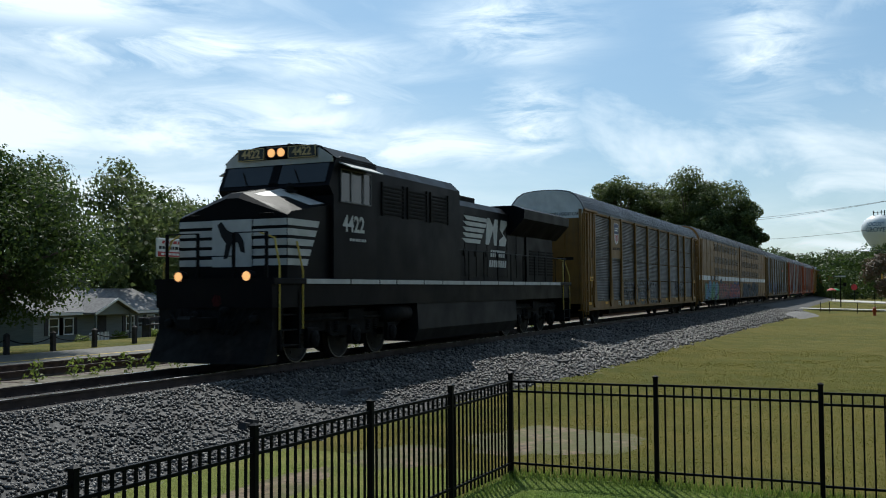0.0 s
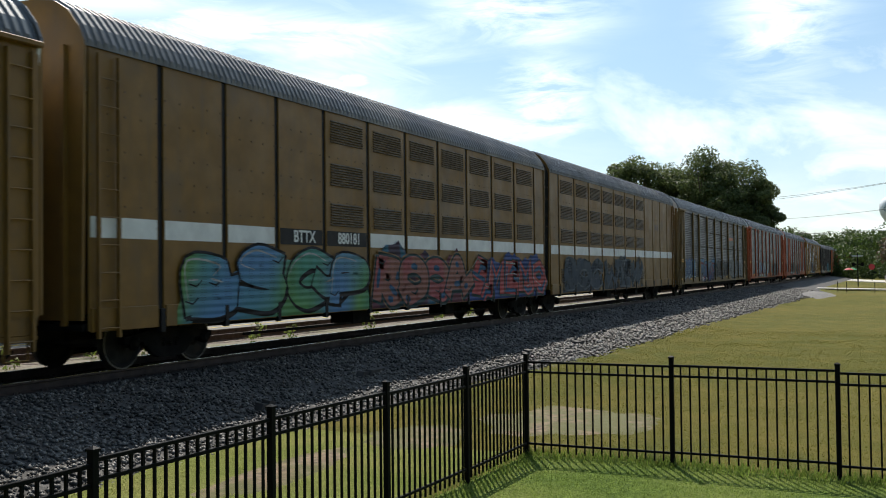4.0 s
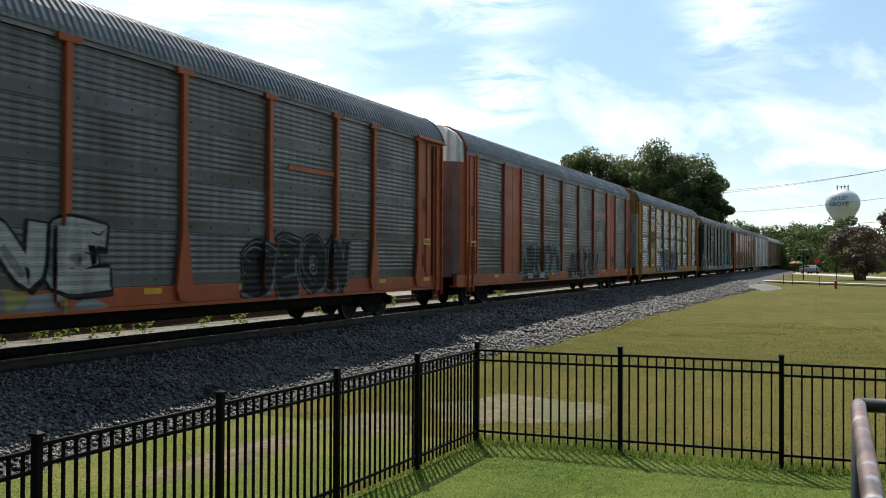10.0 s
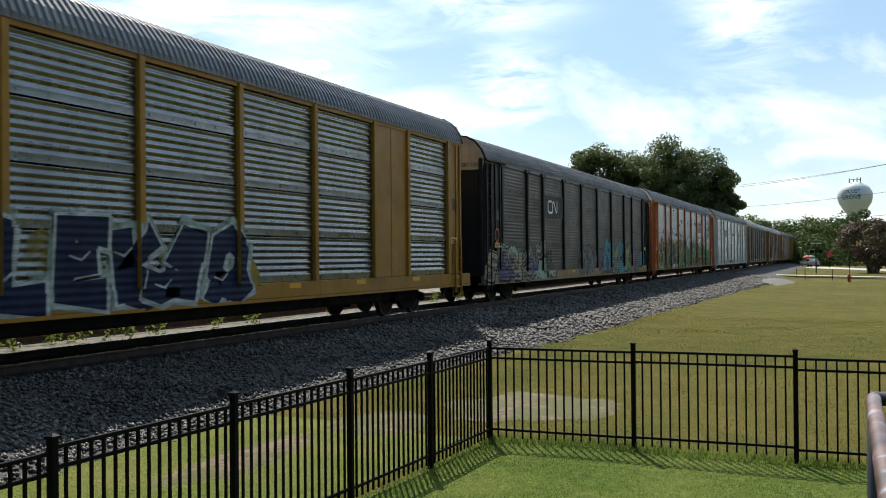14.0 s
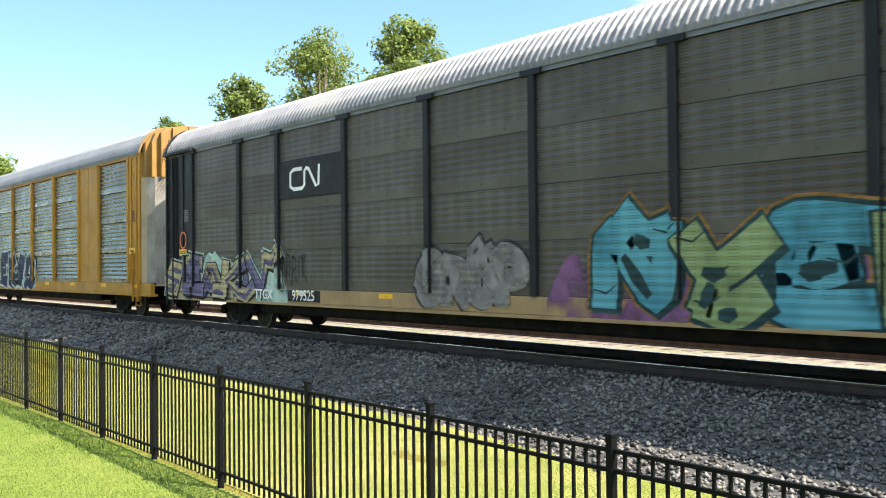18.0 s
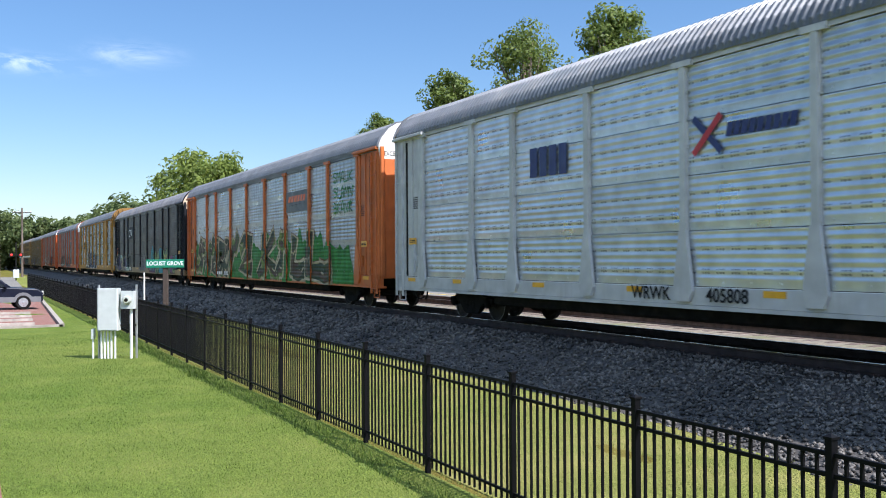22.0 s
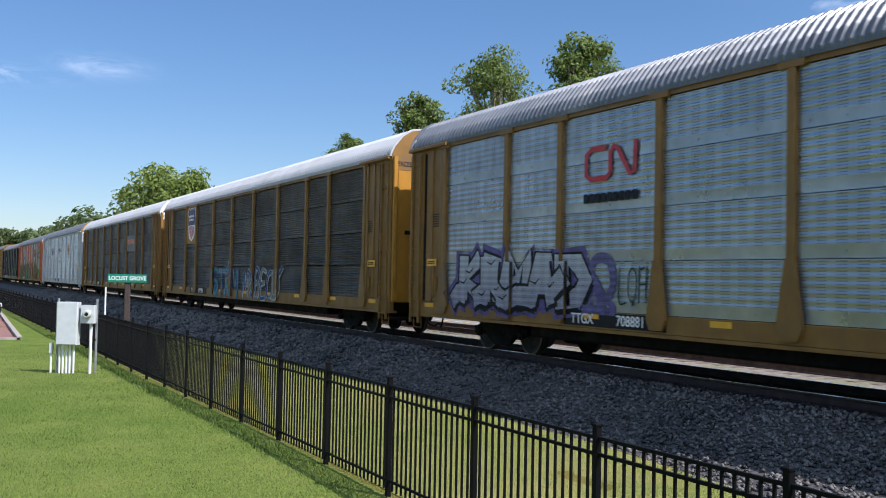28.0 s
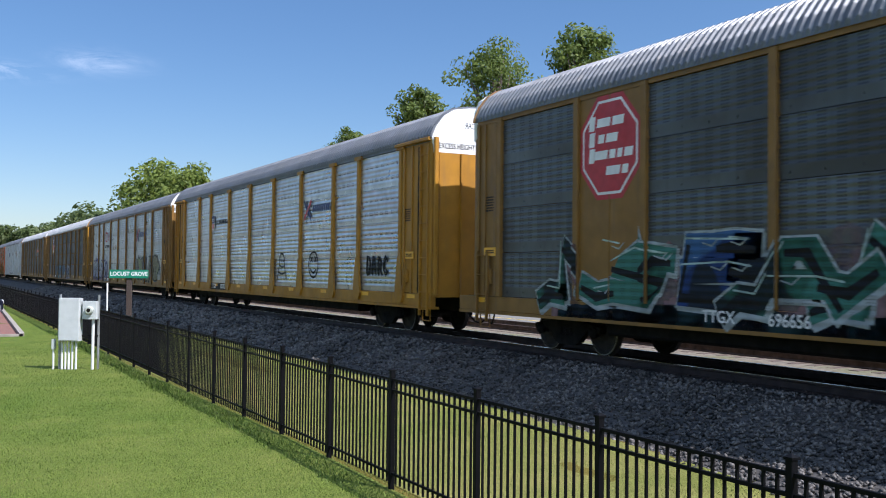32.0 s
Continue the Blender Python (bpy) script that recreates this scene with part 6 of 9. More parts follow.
S_BLACK, S_WHITE, S_BLUE, S_TEAL, S_GREEN, S_PINK = spray("black", (0.012, 0.012, 0.014)), spray("white", (0.55, 0.55, 0.53)), spray("blue", (0.05, 0.11, 0.28)), spray("teal", (0.07, 0.27, 0.33)), spray("green", (0.04, 0.24, 0.045)), spray("pink", (0.45, 0.09, 0.10))
S_GREY, S_LIME, S_PURPLE, S_CREAM, S_DGREEN, S_BROWN, S_DARK = spray("grey", (0.24, 0.24, 0.23)), spray("lime", (0.21, 0.28, 0.085)), spray("purple", (0.16, 0.13, 0.27)), spray("cream", (0.50, 0.42, 0.27)), spray("dark_green", (0.05, 0.10, 0.045)), spray("brown", (0.11, 0.075, 0.055)), spray("dark_teal", (0.02, 0.05, 0.055))
S_MAUVE, S_SKY, S_ROSE = spray("mauve", (0.20, 0.09, 0.19)), spray("pale_mint", (0.40, 0.52, 0.47)), spray("rose", (0.40, 0.22, 0.22))


M_BLUE, M_TEAL, M_GREEN, M_PINK, M_PURPLE, M_MAUVE, M_ROSE, M_DARK, M_MINT, M_GREY = [mist(*q) for q in (("blue", (0.05, 0.11, 0.28), 0.42), ("teal", (0.10, 0.36, 0.42), 0.45), ("green", (0.04, 0.24, 0.045), 0.36), ("pink", (0.45, 0.09, 0.10), 0.4), ("purple", (0.16, 0.13, 0.27), 0.45), ("mauve", (0.20, 0.09, 0.19), 0.45), ("rose", (0.40, 0.22, 0.22), 0.5), ("dark", (0.03, 0.04, 0.045), 0.48), ("mint", (0.40, 0.52, 0.47), 0.48), ("grey", (0.22, 0.22, 0.22), 0.5))]


def shield(parent, x, z, w, h, y, low=None):
    """A heraldic shield: blue head, red and white bars below, white rim."""
    out = [(-0.5, 0.38), (-0.40, 0.5), (-0.2, 0.44), (0, 0.5), (0.2, 0.44), (0.40, 0.5), (0.5, 0.38), (0.44, 0.12), (0.45, -0.2), (0.3, -0.4), (0, -0.5), (-0.3, -0.4), (-0.45, -0.2), (-0.44, 0.12)]
    rim = part("shield", flat_shape([(x + a * w * 1.08, z + b * h * 1.05) for a, b in out], y, WHITE_PAINT, "shield"), parent, label="blue, white and red railway shield")
    top = [p for p in out if p[1] > 0.13] + [(0.45, -0.02), (-0.45, -0.02)]
    part("shield_head", flat_shape([(x + a * w, z + b * h) for a, b in top], y - 0.004, NAVY, "shield_head"), rim)
    for k in range(5):
        u = -0.34 + k * 0.17
        d = -0.44 + abs(u) * 0.45
        part("shield_bar", flat_shape([(x + (u - 0.045) * w, z - 0.05 * h), (x + (u + 0.045) * w, z - 0.05 * h), (x + (u + 0.045) * w, z + d * h), (x + (u - 0.045) * w, z + d * h)], y - 0.004, RED_PAINT, "shield_bar"), rim)
    bars(rim, x, z + 0.20 * h, w * 0.72, h * 0.22, 2, WHITE_PAINT, y - 0.008, seed=3)


def noodle(parent, x, z, w, h, mat, y):
    """A winding one-line emblem."""
    path = [(0.40, 0.95), (0.14, 0.95), (0.04, 0.80), (0.04, 0.2), (0.14, 0.05), (0.42, 0.05), (0.50, 0.2), (0.50, 0.80), (0.56, 0.95), (0.64, 0.88), (0.86, 0.10), (0.94, 0.14), (0.96, 0.98)]
    v, f = ribbon([(x + (a - 0.5) * w, z + (b - 0.5) * h) for a, b in path], h * 0.17, 1.0)
    part("emblem", mesh_of("emblem", [(a, y - 0.004, b) for a, b in v], f, mat), parent, label="winding line emblem")


def cross_mark(parent, x, z, s, y):
    """A crossed mark with a row of plain bars beside it."""
    for sg, mat in ((1, RED_PAINT), (-1, NAVY)):
        v, f = stroke_faces([(x - s * 0.5, z - sg * s * 0.45), (x, z), (x + s * 0.5, z + sg * s * 0.45)], s * 0.2)
        part("cross_mark", mesh_of("cross_mark", [(a, y - 0.004 - 0.001 * (sg > 0), b) for a, b in v], f, mat), parent)
    blocks(parent, x + s * 1.95, z + s * 0.05, s * 2.5, s * 0.36, 9, NAVY, y, slant=0.05)


def plaque(parent, x, z, w, h, y):
    p = part("plaque", Form().box(x - w / 2, x + w / 2, y - 0.015, y, z - h / 2, z + h / 2).mesh("plaque", surface("plaque_grey", (0.10, 0.105, 0.107), 0.5, 0.3)), parent, label="grey plaque with an orange mark")
    bars(p, x, z + h * 0.12, w * 0.8, h * 0.5, 1, ORANGE_MARK, y - 0.016, seed=4, slant=0.08)
    part("swoosh", flat_shape([(x - w * 0.4, z - h * 0.22), (x + w * 0.3, z - h * 0.12), (x - w * 0.1, z - h * 0.16)], y - 0.016, BLACK_PAINT, "swoosh"), p)


F = -SIDE - 0.022     # just proud of a sheet's face
PX = [9.4 + 28.5 * k for k in range(0, 17)]

# first wagon
a = autorack(dict(x=51.9, seed=1, slot=True, body=YELLOW, sheet=SHEET_GREY, roof=ROOF_STEEL, end_top=WHITE_PAINT, ridges=12, number="975845", number_x=-6.75, label="yellow steel car-carrier wagon with grey slatted sides and faded graffiti"))
pn = part("notice_panel", Form().box(-9.02, -7.22, -SIDE - 0.02, -SIDE, 2.95, 4.7).mesh("notice_panel", YELLOW), a)
shield(a, -8.0, 4.08, 0.82, 0.95, -SIDE - 0.021)
letters("slogan", "BUILDING AMERICA", 0.17, BLACK_PAINT, a, pose(-8.02, -SIDE - 0.024, 3.38, 90), 0.002, squeeze=0.9)
graffiti(a, -7.0, 1.5, 0.85, 1.95, [M_GREY], M_GREY, 5, width=0.16, n=7, thick=1.0, label="faded grey graffiti")
graffiti(a, 6.0, 9.0, 1.1, 1.9, [M_GREY], M_GREY, 6, width=0.16, thick=1.0, label="faded grey graffiti")

# wagons after the pair
w4 = autorack(dict(x=PX[4] + 0.05, seed=4, slot=True, rail=ROOF_STEEL, tall=1.020, body=TAN, sheet=SHEET_GREY, roof=ROOF_STEEL, end_top=WHITE_PAINT, ridges=8, number="702155", label="tan and grey car-carrier wagon covered with large graffiti"))
plaque(w4, 5.6, 3.5, 2.5, 0.68, F)
INK_EDGE = spray("pale_edge", (0.30, 0.32, 0.33))
piece(w4, "AOE", -11.65, -8.85, 1.06, 2.08, [fade_fill("navy_blue", (0.02, 0.035, 0.10), (0.06, 0.13, 0.24), 1.0, 2.0)], S_SKY, 11, stroke=0.42, edge=0.03, halo=M_BLUE, tails=0.3, label="dark blue graffiti letters with a pale rim")
piece(w4, "FABF", -6.75, -1.45, 0.70, 2.28, [fade_fill("sky_to_navy", (0.02, 0.035, 0.12), (0.10, 0.22, 0.34), 0.75, 2.1)], S_BLACK, 12, stroke=0.40, edge=0.06, halo=INK_EDGE, halo_w=0.05, inner=spray("wine", (0.22, 0.04, 0.06)), tails=0.6, label="large blue graffiti letters with black rims")
piece(w4, "HERN", -1.45, 4.30, 0.92, 2.06, [S_BLACK], spray("light_grey_edge", (0.22, 0.22, 0.215)), 13, stroke=0.42, edge=0.035, halo=M_GREY, halo_w=0.10, overlap=0.08, tails=0.3, label="bold black graffiti letters with a grey rim")
piece(w4, "KENUS", 4.45, 11.6, 0.86, 2.10, [spray("ash_fill", (0.27, 0.27, 0.26))], S_BLACK, 14, stroke=0.36, edge=0.035, halo=INK_EDGE, halo_w=0.035, angular=False, overlap=0.12, tails=0.4, label="grey rounded graffiti letters with thin black lines")
w5 = autorack(dict(x=PX[5], seed=5, rail=ROOF_STEEL, tall=1.030, body=ORANGE, sheet=SHEET_PUNCHED, end_top=WHITE_PAINT, number="300944", ridges=7, label="orange car-carrier wagon with silver perforated sides and white graffiti"))
S_PALE = spray("off_white", (0.44, 0.44, 0.42))
flame_band(w5, -8.2, -0.5, 0.66, 1.0, blend_fill("drips", [(0.20, 0.19, 0.17), (0.40, 0.33, 0.10), (0.30, 0.31, 0.30)], 1.6), 24, True)
piece(w5, "ZH", -8.75, -5.75, 0.98, 2.32, [S_PALE], S_BLACK, 21, stroke=0.44, edge=0.045, overlap=0.1, tails=0.4, inner=S_GREY, label="white block graffiti letters with black rims")
piece(w5, "N", -5.95, -4.35, 0.95, 2.2, [spray("soft_blue", (0.20, 0.34, 0.48))], spray("wine", (0.22, 0.04, 0.06)), 25, stroke=0.36, edge=0.06, angular=False, tails=0)
piece(w5, "ONE", -4.55, -0.45, 0.95, 2.2, [S_PALE], S_BLACK, 26, stroke=0.44, edge=0.045, angular=False, overlap=0.12, tails=0.5, inner=S_GREY)
piece(w5, "SEON", 3.3, 7.75, 0.70, 2.05, [S_BLACK], spray("mid_grey", (0.17, 0.17, 0.165)), 22, stroke=0.5, edge=0.03, halo=S_BLACK, halo_w=0.05, angular=False, overlap=0.1, tails=0, shine=S_GREY, label="round black graffiti tag with thin pale lines")
part("orange_bar", Form().box(5.0, 7.0, F - 0.012, F, 3.35, 3.45).mesh("orange_bar", ORANGE), w5)
w6 = autorack(dict(x=PX[6], seed=6, round_end=True, rim=ORANGE, rail=ROOF_STEEL, tall=1.030, body=ORANGE, sheet=SHEET_PUNCHED, end_top=WHITE_PAINT, solid=(1, 7), flare=False, cap=False, number="694823", number_x=-4.95, spread=(-1.05, 0.55), tall_notice=True, hinge=surface("worn_grey_plate", (0.13, 0.14, 0.145), 0.6, grain=0.3, scale=2), label="orange-red car-carrier wagon with grey sheets and dark graffiti"))
DARK_MINT = blend_fill("ink_and_mint", [(0.010, 0.014, 0.018), (0.012, 0.016, 0.02), (0.10, 0.20, 0.17)], 1.5)
flame_band(w6, -7.0, -3.3, 0.67, 1.0, S_BLACK, 30, True)
piece(w6, "ASNOG", -7.6, -1.75, 0.92, 2.14, [DARK_MINT], spray("mint_edge", (0.13, 0.20, 0.18)), 31, stroke=0.44, edge=0.028, halo=M_MINT, halo_w=0.05, angular=False, overlap=0.2, tails=0.6, label="dark graffiti letters with pale mint rims")
piece(w6, "ARIEN", -0.05, 5.4, 0.70, 2.02, [S_BLACK], INK_EDGE, 32, stroke=0.42, edge=0.028, overlap=0.12, tails=0.6, halo=M_GREY, halo_w=0.07, label="black graffiti letters with thin pale rims")
piece(w6, "SV", 7.35, 8.65, 1.05, 1.85, [M_GREY], M_GREY, 33, stroke=0.3, edge=0.02, tails=0)
plaque(w6, 5.6, 3.58, 2.4, 0.5, F)
w7 = autorack(dict(x=PX[7], seed=7, round_end=True, tall=1.035, body=YELLOW_FRESH, sheet=SHEET_STEEL, end=paint("cream_end_doors", (0.34, 0.26, 0.17)), end_cut=4.1, end_top=YELLOW, rim=YELLOW, solid=(1, 7), flare=False, cap=False, number="699572", number_x=-5.5, number_plate=True, tall_notice=True, hinge=surface("scraped_blue_plate", (0.17, 0.18, 0.20), 0.6, grain=0.3, scale=1.6, spots=(0.06, 0.065, 0.08), spot_scale=1.4, spot_cut=0.5), label="golden yellow car-carrier wagon with bright silver sheets"))
shield(w7, -8.2, 3.98, 1.32, 1.5, -SIDE - 0.013)
letters("slogan", "BUILDING\nAMERICA", 0.37, BLACK_PAINT, w7, pose(-8.17, -SIDE - 0.02, 2.86, 90), 0.002, squeeze=0.92, bold=0.01)
flame_band(w7, -4.9, 2.1, 0.98, 1.95, mist("ochre", (0.34, 0.26, 0.04), 0.52), 43, True)
piece(w7, "LEKSO", -4.65, 1.7, 0.64, 2.36, [spray("ink_blue", (0.012, 0.022, 0.065))], spray("chalk_edge", (0.52, 0.56, 0.56)), 41, stroke=0.46, edge=0.065, halo=M_MINT, halo_w=0.10, overlap=0.10, tails=0.4, label="dark blue graffiti letters with a white rim")
for ex, ez, er in ((-8.72, 2.12, 0.10), (-8.22, 1.93, 0.24), (-7.66, 1.98, 0.11)):
    ey = part("painted_eye", flat_shape([(ex + er * math.cos(k * math.tau / 16), ez + 1.25 * er * math.sin(k * math.tau / 16)) for k in range(16)], -SIDE - 0.013, WHITE_PAINT, "painted_eye"), w7, label="small white eye doodled on the panel")
    part("pupil", flat_shape([(ex + er * 0.3 + er * 0.4 * math.cos(k * math.tau / 12), ez - er * 0.2 + 0.5 * er * math.sin(k * math.tau / 12)) for k in range(12)], -SIDE - 0.018, BLACK_PAINT, "pupil"), ey)
bars(w7, -8.2, 1.2, 1.1, 0.13, 1, WHITE_PAINT, -SIDE - 0.013, seed=44)
w8 = autorack(dict(x=PX[8], seed=8, rail=ROOF_STEEL, tall=0.980, body=CAR_BLACK, sheet=SHEET_BROWN, sill=paint("tan_sill", (0.30, 0.19, 0.09)), end_top=paint("faded_cream_end", (0.50, 0.38, 0.26)), roof=ROOF_OLD, rim=CAR_BLACK, number="979525", number_x=-6.73, spread=(-1.1, 0.76), number_size=0.33, number_plate=True, flare=False, cap=True, ink=S_GREY, label="black car-carrier wagon with brown-grey sheets and pastel graffiti"))
part("emblem_panel", Form().box(-7.06, -4.34, F - 0.012, F, 3.14, 4.02).mesh("emblem_panel", BLACK_PAINT), w8)
noodle(w8, -5.88, 3.56, 1.36, 0.5, WHITE_PAINT, F - 0.014)
CREAM_PURPLE = blend_fill("cream_and_purple", [(0.46, 0.37, 0.22), (0.17, 0.145, 0.26)], 0.75, lean=(0.7, 1, 1.5))
flame_band(w8, -13.6, -6.7, 0.68, 1.98, M_MINT, 58, True)
flame_band(w8, -13.6, -8.3, 0.67, 1.45, CREAM_PURPLE, 59, True)
piece(w8, "SEAKN", -13.6, -7.75, 0.69, 1.95, [CREAM_PURPLE], S_BLACK, 51, stroke=0.60, edge=0.042, halo=S_SKY, halo_w=0.05, overlap=0.30, tails=1.0, inner=spray("deep_purple", (0.10, 0.085, 0.17)), label="cream and purple graffiti letters with black rims")
piece(w8, "A", -11.35, -9.85, 0.80, 1.80, [S_BLACK], S_BLACK, 57, stroke=0.34, edge=0.02, tails=1.0)
graffiti(w8, -7.0, -5.85, 1.12, 1.92, [M_DARK], M_DARK, 56, n=5, width=0.10, thick=1.0, label="thin dark marker scrawl")
piece(w8, "GRUP", -1.75, 1.2, 0.80, 1.95, [mist("haze_grey", (0.24, 0.22, 0.22), 0.42)], spray("warm_grey", (0.22, 0.20, 0.19)), 52, stroke=0.34, edge=0.025, angular=False, overlap=0.2, tails=0.5, halo=M_DARK, halo_w=0.06, label="faded grey bubble letters")
flame_band(w8, 1.7, 10.6, 0.68, 1.75, M_MAUVE, 60, True)
T_FILL = blend_fill("teal_shades", [(0.06, 0.24, 0.31), (0.10, 0.33, 0.40)], 1.2, 0.08)
L_FILL = blend_fill("sage_shades", [(0.21, 0.27, 0.12), (0.28, 0.35, 0.17)], 1.2, 0.08)
piece(w8, "NYEK", 2.75, 8.75, 0.69, 2.42, [T_FILL, L_FILL], S_DARK, 53, stroke=0.52, edge=0.05, halo=spray("rust_edge", (0.26, 0.13, 0.04)), halo_w=0.045, overlap=0.25, tails=1.0, angular=False, inner=S_DARK, label="teal and sage green graffiti letters")
graffiti(w8, 7.4, 8.4, 1.5, 1.9, [GLARE], GLARE, 61, n=4, width=0.12, thick=1.0, label="small orange scrawl")
piece(w8, "KES", 8.6, 11.2, 0.70, 1.95, [L_FILL, S_MAUVE], S_BROWN, 54, stroke=0.40, edge=0.04, overlap=0.2)
piece(w8, "SB", 9.7, 12.3, 1.0, 1.95, [T_FILL], S_BLACK, 55, stroke=0.38, edge=0.035)
ring = [(-12.45 + 0.2 * math.cos(k * math.tau / 20), 2.32 + 0.22 * math.sin(k * math.tau / 20)) for k in range(21)]
rv, rf = ribbon(ring, 0.05, 1.0)
part("orange_ring", mesh_of("orange_ring", [(a, -SIDE - 0.054, b) for a, b in rv], rf, ORANGE_MARK), w8)
w9 = autorack(dict(x=PX[9], seed=9, rail=ROOF_STEEL, body=ORANGE_BRIGHT, sheet=SHEET_BRIGHT, mark="", end_top=WHITE_PAINT, number="300905", number_x=-5.6, label="bright orange car-carrier wagon with green camouflage graffiti"))
bars(w9, -6.35, 0.89, 1.0, 0.24, 1, WHITE_PAINT, -SIDE - 0.043, seed=19)
plaque(w9, 5.7, 3.65, 2.5, 0.75, F)
CAMO = blend_fill("camouflage", [(0.065, 0.095, 0.040), (0.085, 0.050, 0.036), (0.17, 0.24, 0.055), (0.040, 0.060, 0.035)], 1.0, lean=(0.9, 1, 1.2))
S_LEAF = spray("leaf_green", (0.045, 0.22, 0.045))
flame_band(w9, -12.0, -4.0, 0.67, 2.35, S_LEAF, 65, True)
flame_band(w9, -4.2, 1.4, 0.67, 2.2, S_LEAF, 66, True)
flame_band(w9, 1.2, 8.9, 0.67, 2.75, S_LEAF, 67, True)
flame_band(w9, 8.4, 11.5, 0.67, 2.1, S_LEAF, 68, True)
for tx, sd, a0, b0, text in ((0, 61, -11.2, -3.55, "SWERV"), (1, 62, -2.75, -0.35, "2"), (2, 63, 1.0, 8.7, "KILL")):
    piece(w9, text, a0, b0, 0.69, 2.82, [CAMO], S_CREAM, sd, stroke=0.46, edge=0.11, halo=spray("brick_edge", (0.16, 0.05, 0.03)), halo_w=0.035, overlap=0.12, tails=0.9, inner=S_BROWN, label="camouflage graffiti letters with cream edges")
for k in range(3):
    graffiti(w9, 9.6, 11.4, 3.0 + 0.5 * k, 3.4 + 0.5 * k, [M_GREEN], M_GREEN, 69 + k, n=5, width=0.10, thick=1.0, label="faint green scrawl")
w10 = autorack(dict(x=PX[10], seed=10, tall=1.010, body=CAR_WHITE, sheet=SHEET_WHITE, end_top=YELLOW_FRESH, number="405808", mark="WRWK", number_size=0.32, spread=(-1.2, 0.72), number_x=-1.12, number_ink=BLACK_PAINT, label="clean white car-carrier wagon with pale blue-silver sheets"))
blocks(w10, -5.68, 3.52, 1.5, 0.62, 4, NAVY, F)
cross_mark(w10, -0.85, 3.5, 0.6, F)
EMBLEM = surface("emblem_orange", (0.52, 0.24, 0.03), 0.5)
em = part("round_emblem", flat_shape([(5.72 + 0.40 * math.cos(k * math.tau / 24), 3.52 + 0.44 * math.sin(k * math.tau / 24)) for k in range(24)], F, surface("emblem_brown", (0.20, 0.07, 0.02), 0.5), "round_emblem"), w10, label="round orange railway emblem crossed by a bar")
part("emblem_disc", flat_shape([(5.72 + 0.35 * math.cos(k * math.tau / 24), 3.52 + 0.39 * math.sin(k * math.tau / 24)) for k in range(24)], F - 0.004, EMBLEM, "emblem_disc"), em)
part("emblem_bar", flat_shape([(5.30, 3.40), (5.25, 3.52), (5.30, 3.64), (6.14, 3.64), (6.19, 3.52), (6.14, 3.40)], F - 0.008, EMBLEM, "emblem_bar"), em)
bars(em, 5.72, 3.52, 0.74, 0.22, 1, MATS["emblem_brown"], F - 0.012, seed=6)
w11 = autorack(dict(x=PX[11], seed=11, slot=True, rail=ROOF_STEEL, tall=1.000, body=YELLOW, sheet=SHEET_DARK, end_top=WHITE_PAINT, roof=ROOF_WHITE, ridges=12, number="158761", number_x=-6.6, number_plate=True, label="dusty yellow car-carrier wagon with dark ribbed sheets"))
plaque(w11, 5.68, 3.38, 2.5, 0.9, F)
w12 = autorack(dict(x=PX[12], seed=12, slot=True, tall=1.000, body=YELLOW, sheet=SHEET_DARK, end_top=YELLOW, roof=ROOF_WHITE, ridges=12, number="971158", number_x=-6.6, number_plate=True, end=YELLOW_FRESH, label="yellow car-carrier wagon with a shield and dark ribbed sheets"))
pn = part("notice_panel", Form().box(-9.02, -7.22, -SIDE - 0.02, -SIDE, 3.02, 4.7).mesh("notice_panel", YELLOW_FRESH), w12)
shield(w12, -8.1, 3.9, 1.28, 1.5, -SIDE - 0.021)
graffiti(w12, -4.2, -0.4, 0.72, 2.0, [S_TEAL, S_GREY], S_BLUE, 71, width=0.18)
graffiti(w12, 0.2, 4.6, 0.72, 1.9, [S_BLUE, S_GREY], S_WHITE, 72, width=0.18)
w13 = autorack(dict(x=PX[13], seed=13, tall=1.000, body=YELLOW, sheet=SHEET_BRIGHT, end_top=WHITE_PAINT, number="708881", number_x=-5.5, number_plate=True, label="yellow car-carrier wagon with bright silver sheets and lettered graffiti"))
noodle(w13, -5.6, 3.75, 1.55, 0.62, RED_PAINT, F)
blocks(w13, -5.6, 3.12, 1.6, 0.17, 9, BLACK_PAINT, F)
cross_mark(w13, 5.0, 3.55, 0.75, F)
LILAC = fade_fill("lilac_grey", (0.25, 0.24, 0.31), (0.42, 0.43, 0.46), 1.0, 2.1)
flame_band(w13, -11.4, -5.4, 0.98, 1.75, mist("violet", (0.15, 0.12, 0.28), 0.44), 84, True)
piece(w13, "KRMAD", -11.1, -6.2, 0.98, 2.34, [LILAC], S_BLACK, 81, stroke=0.50, edge=0.055, overlap=0.22, tails=0.7, halo=mist("violet_rim", (0.15, 0.12, 0.28), 0.42), halo_w=0.12, label="lilac-white graffiti letters with thick black rims")
cv, cf = lay_on(*ribbon(curve_of([(-6.6, 1.12), (-5.9, 1.1), (-5.5, 1.5), (-5.6, 1.95), (-6.0, 2.0), (-6.15, 1.7), (-5.9, 1.5)], 6), 0.20, 0.5), 3, True)
part("graffiti_curl", mesh_of("graffiti_curl", cv, cf, spray("violet_curl", (0.16, 0.14, 0.28))), w13)
graffiti(w13, -5.35, -4.55, 1.2, 1.95, [S_DARK], S_DARK, 82, n=3, width=0.09, thick=1.0, label="thin dark marker scrawl")
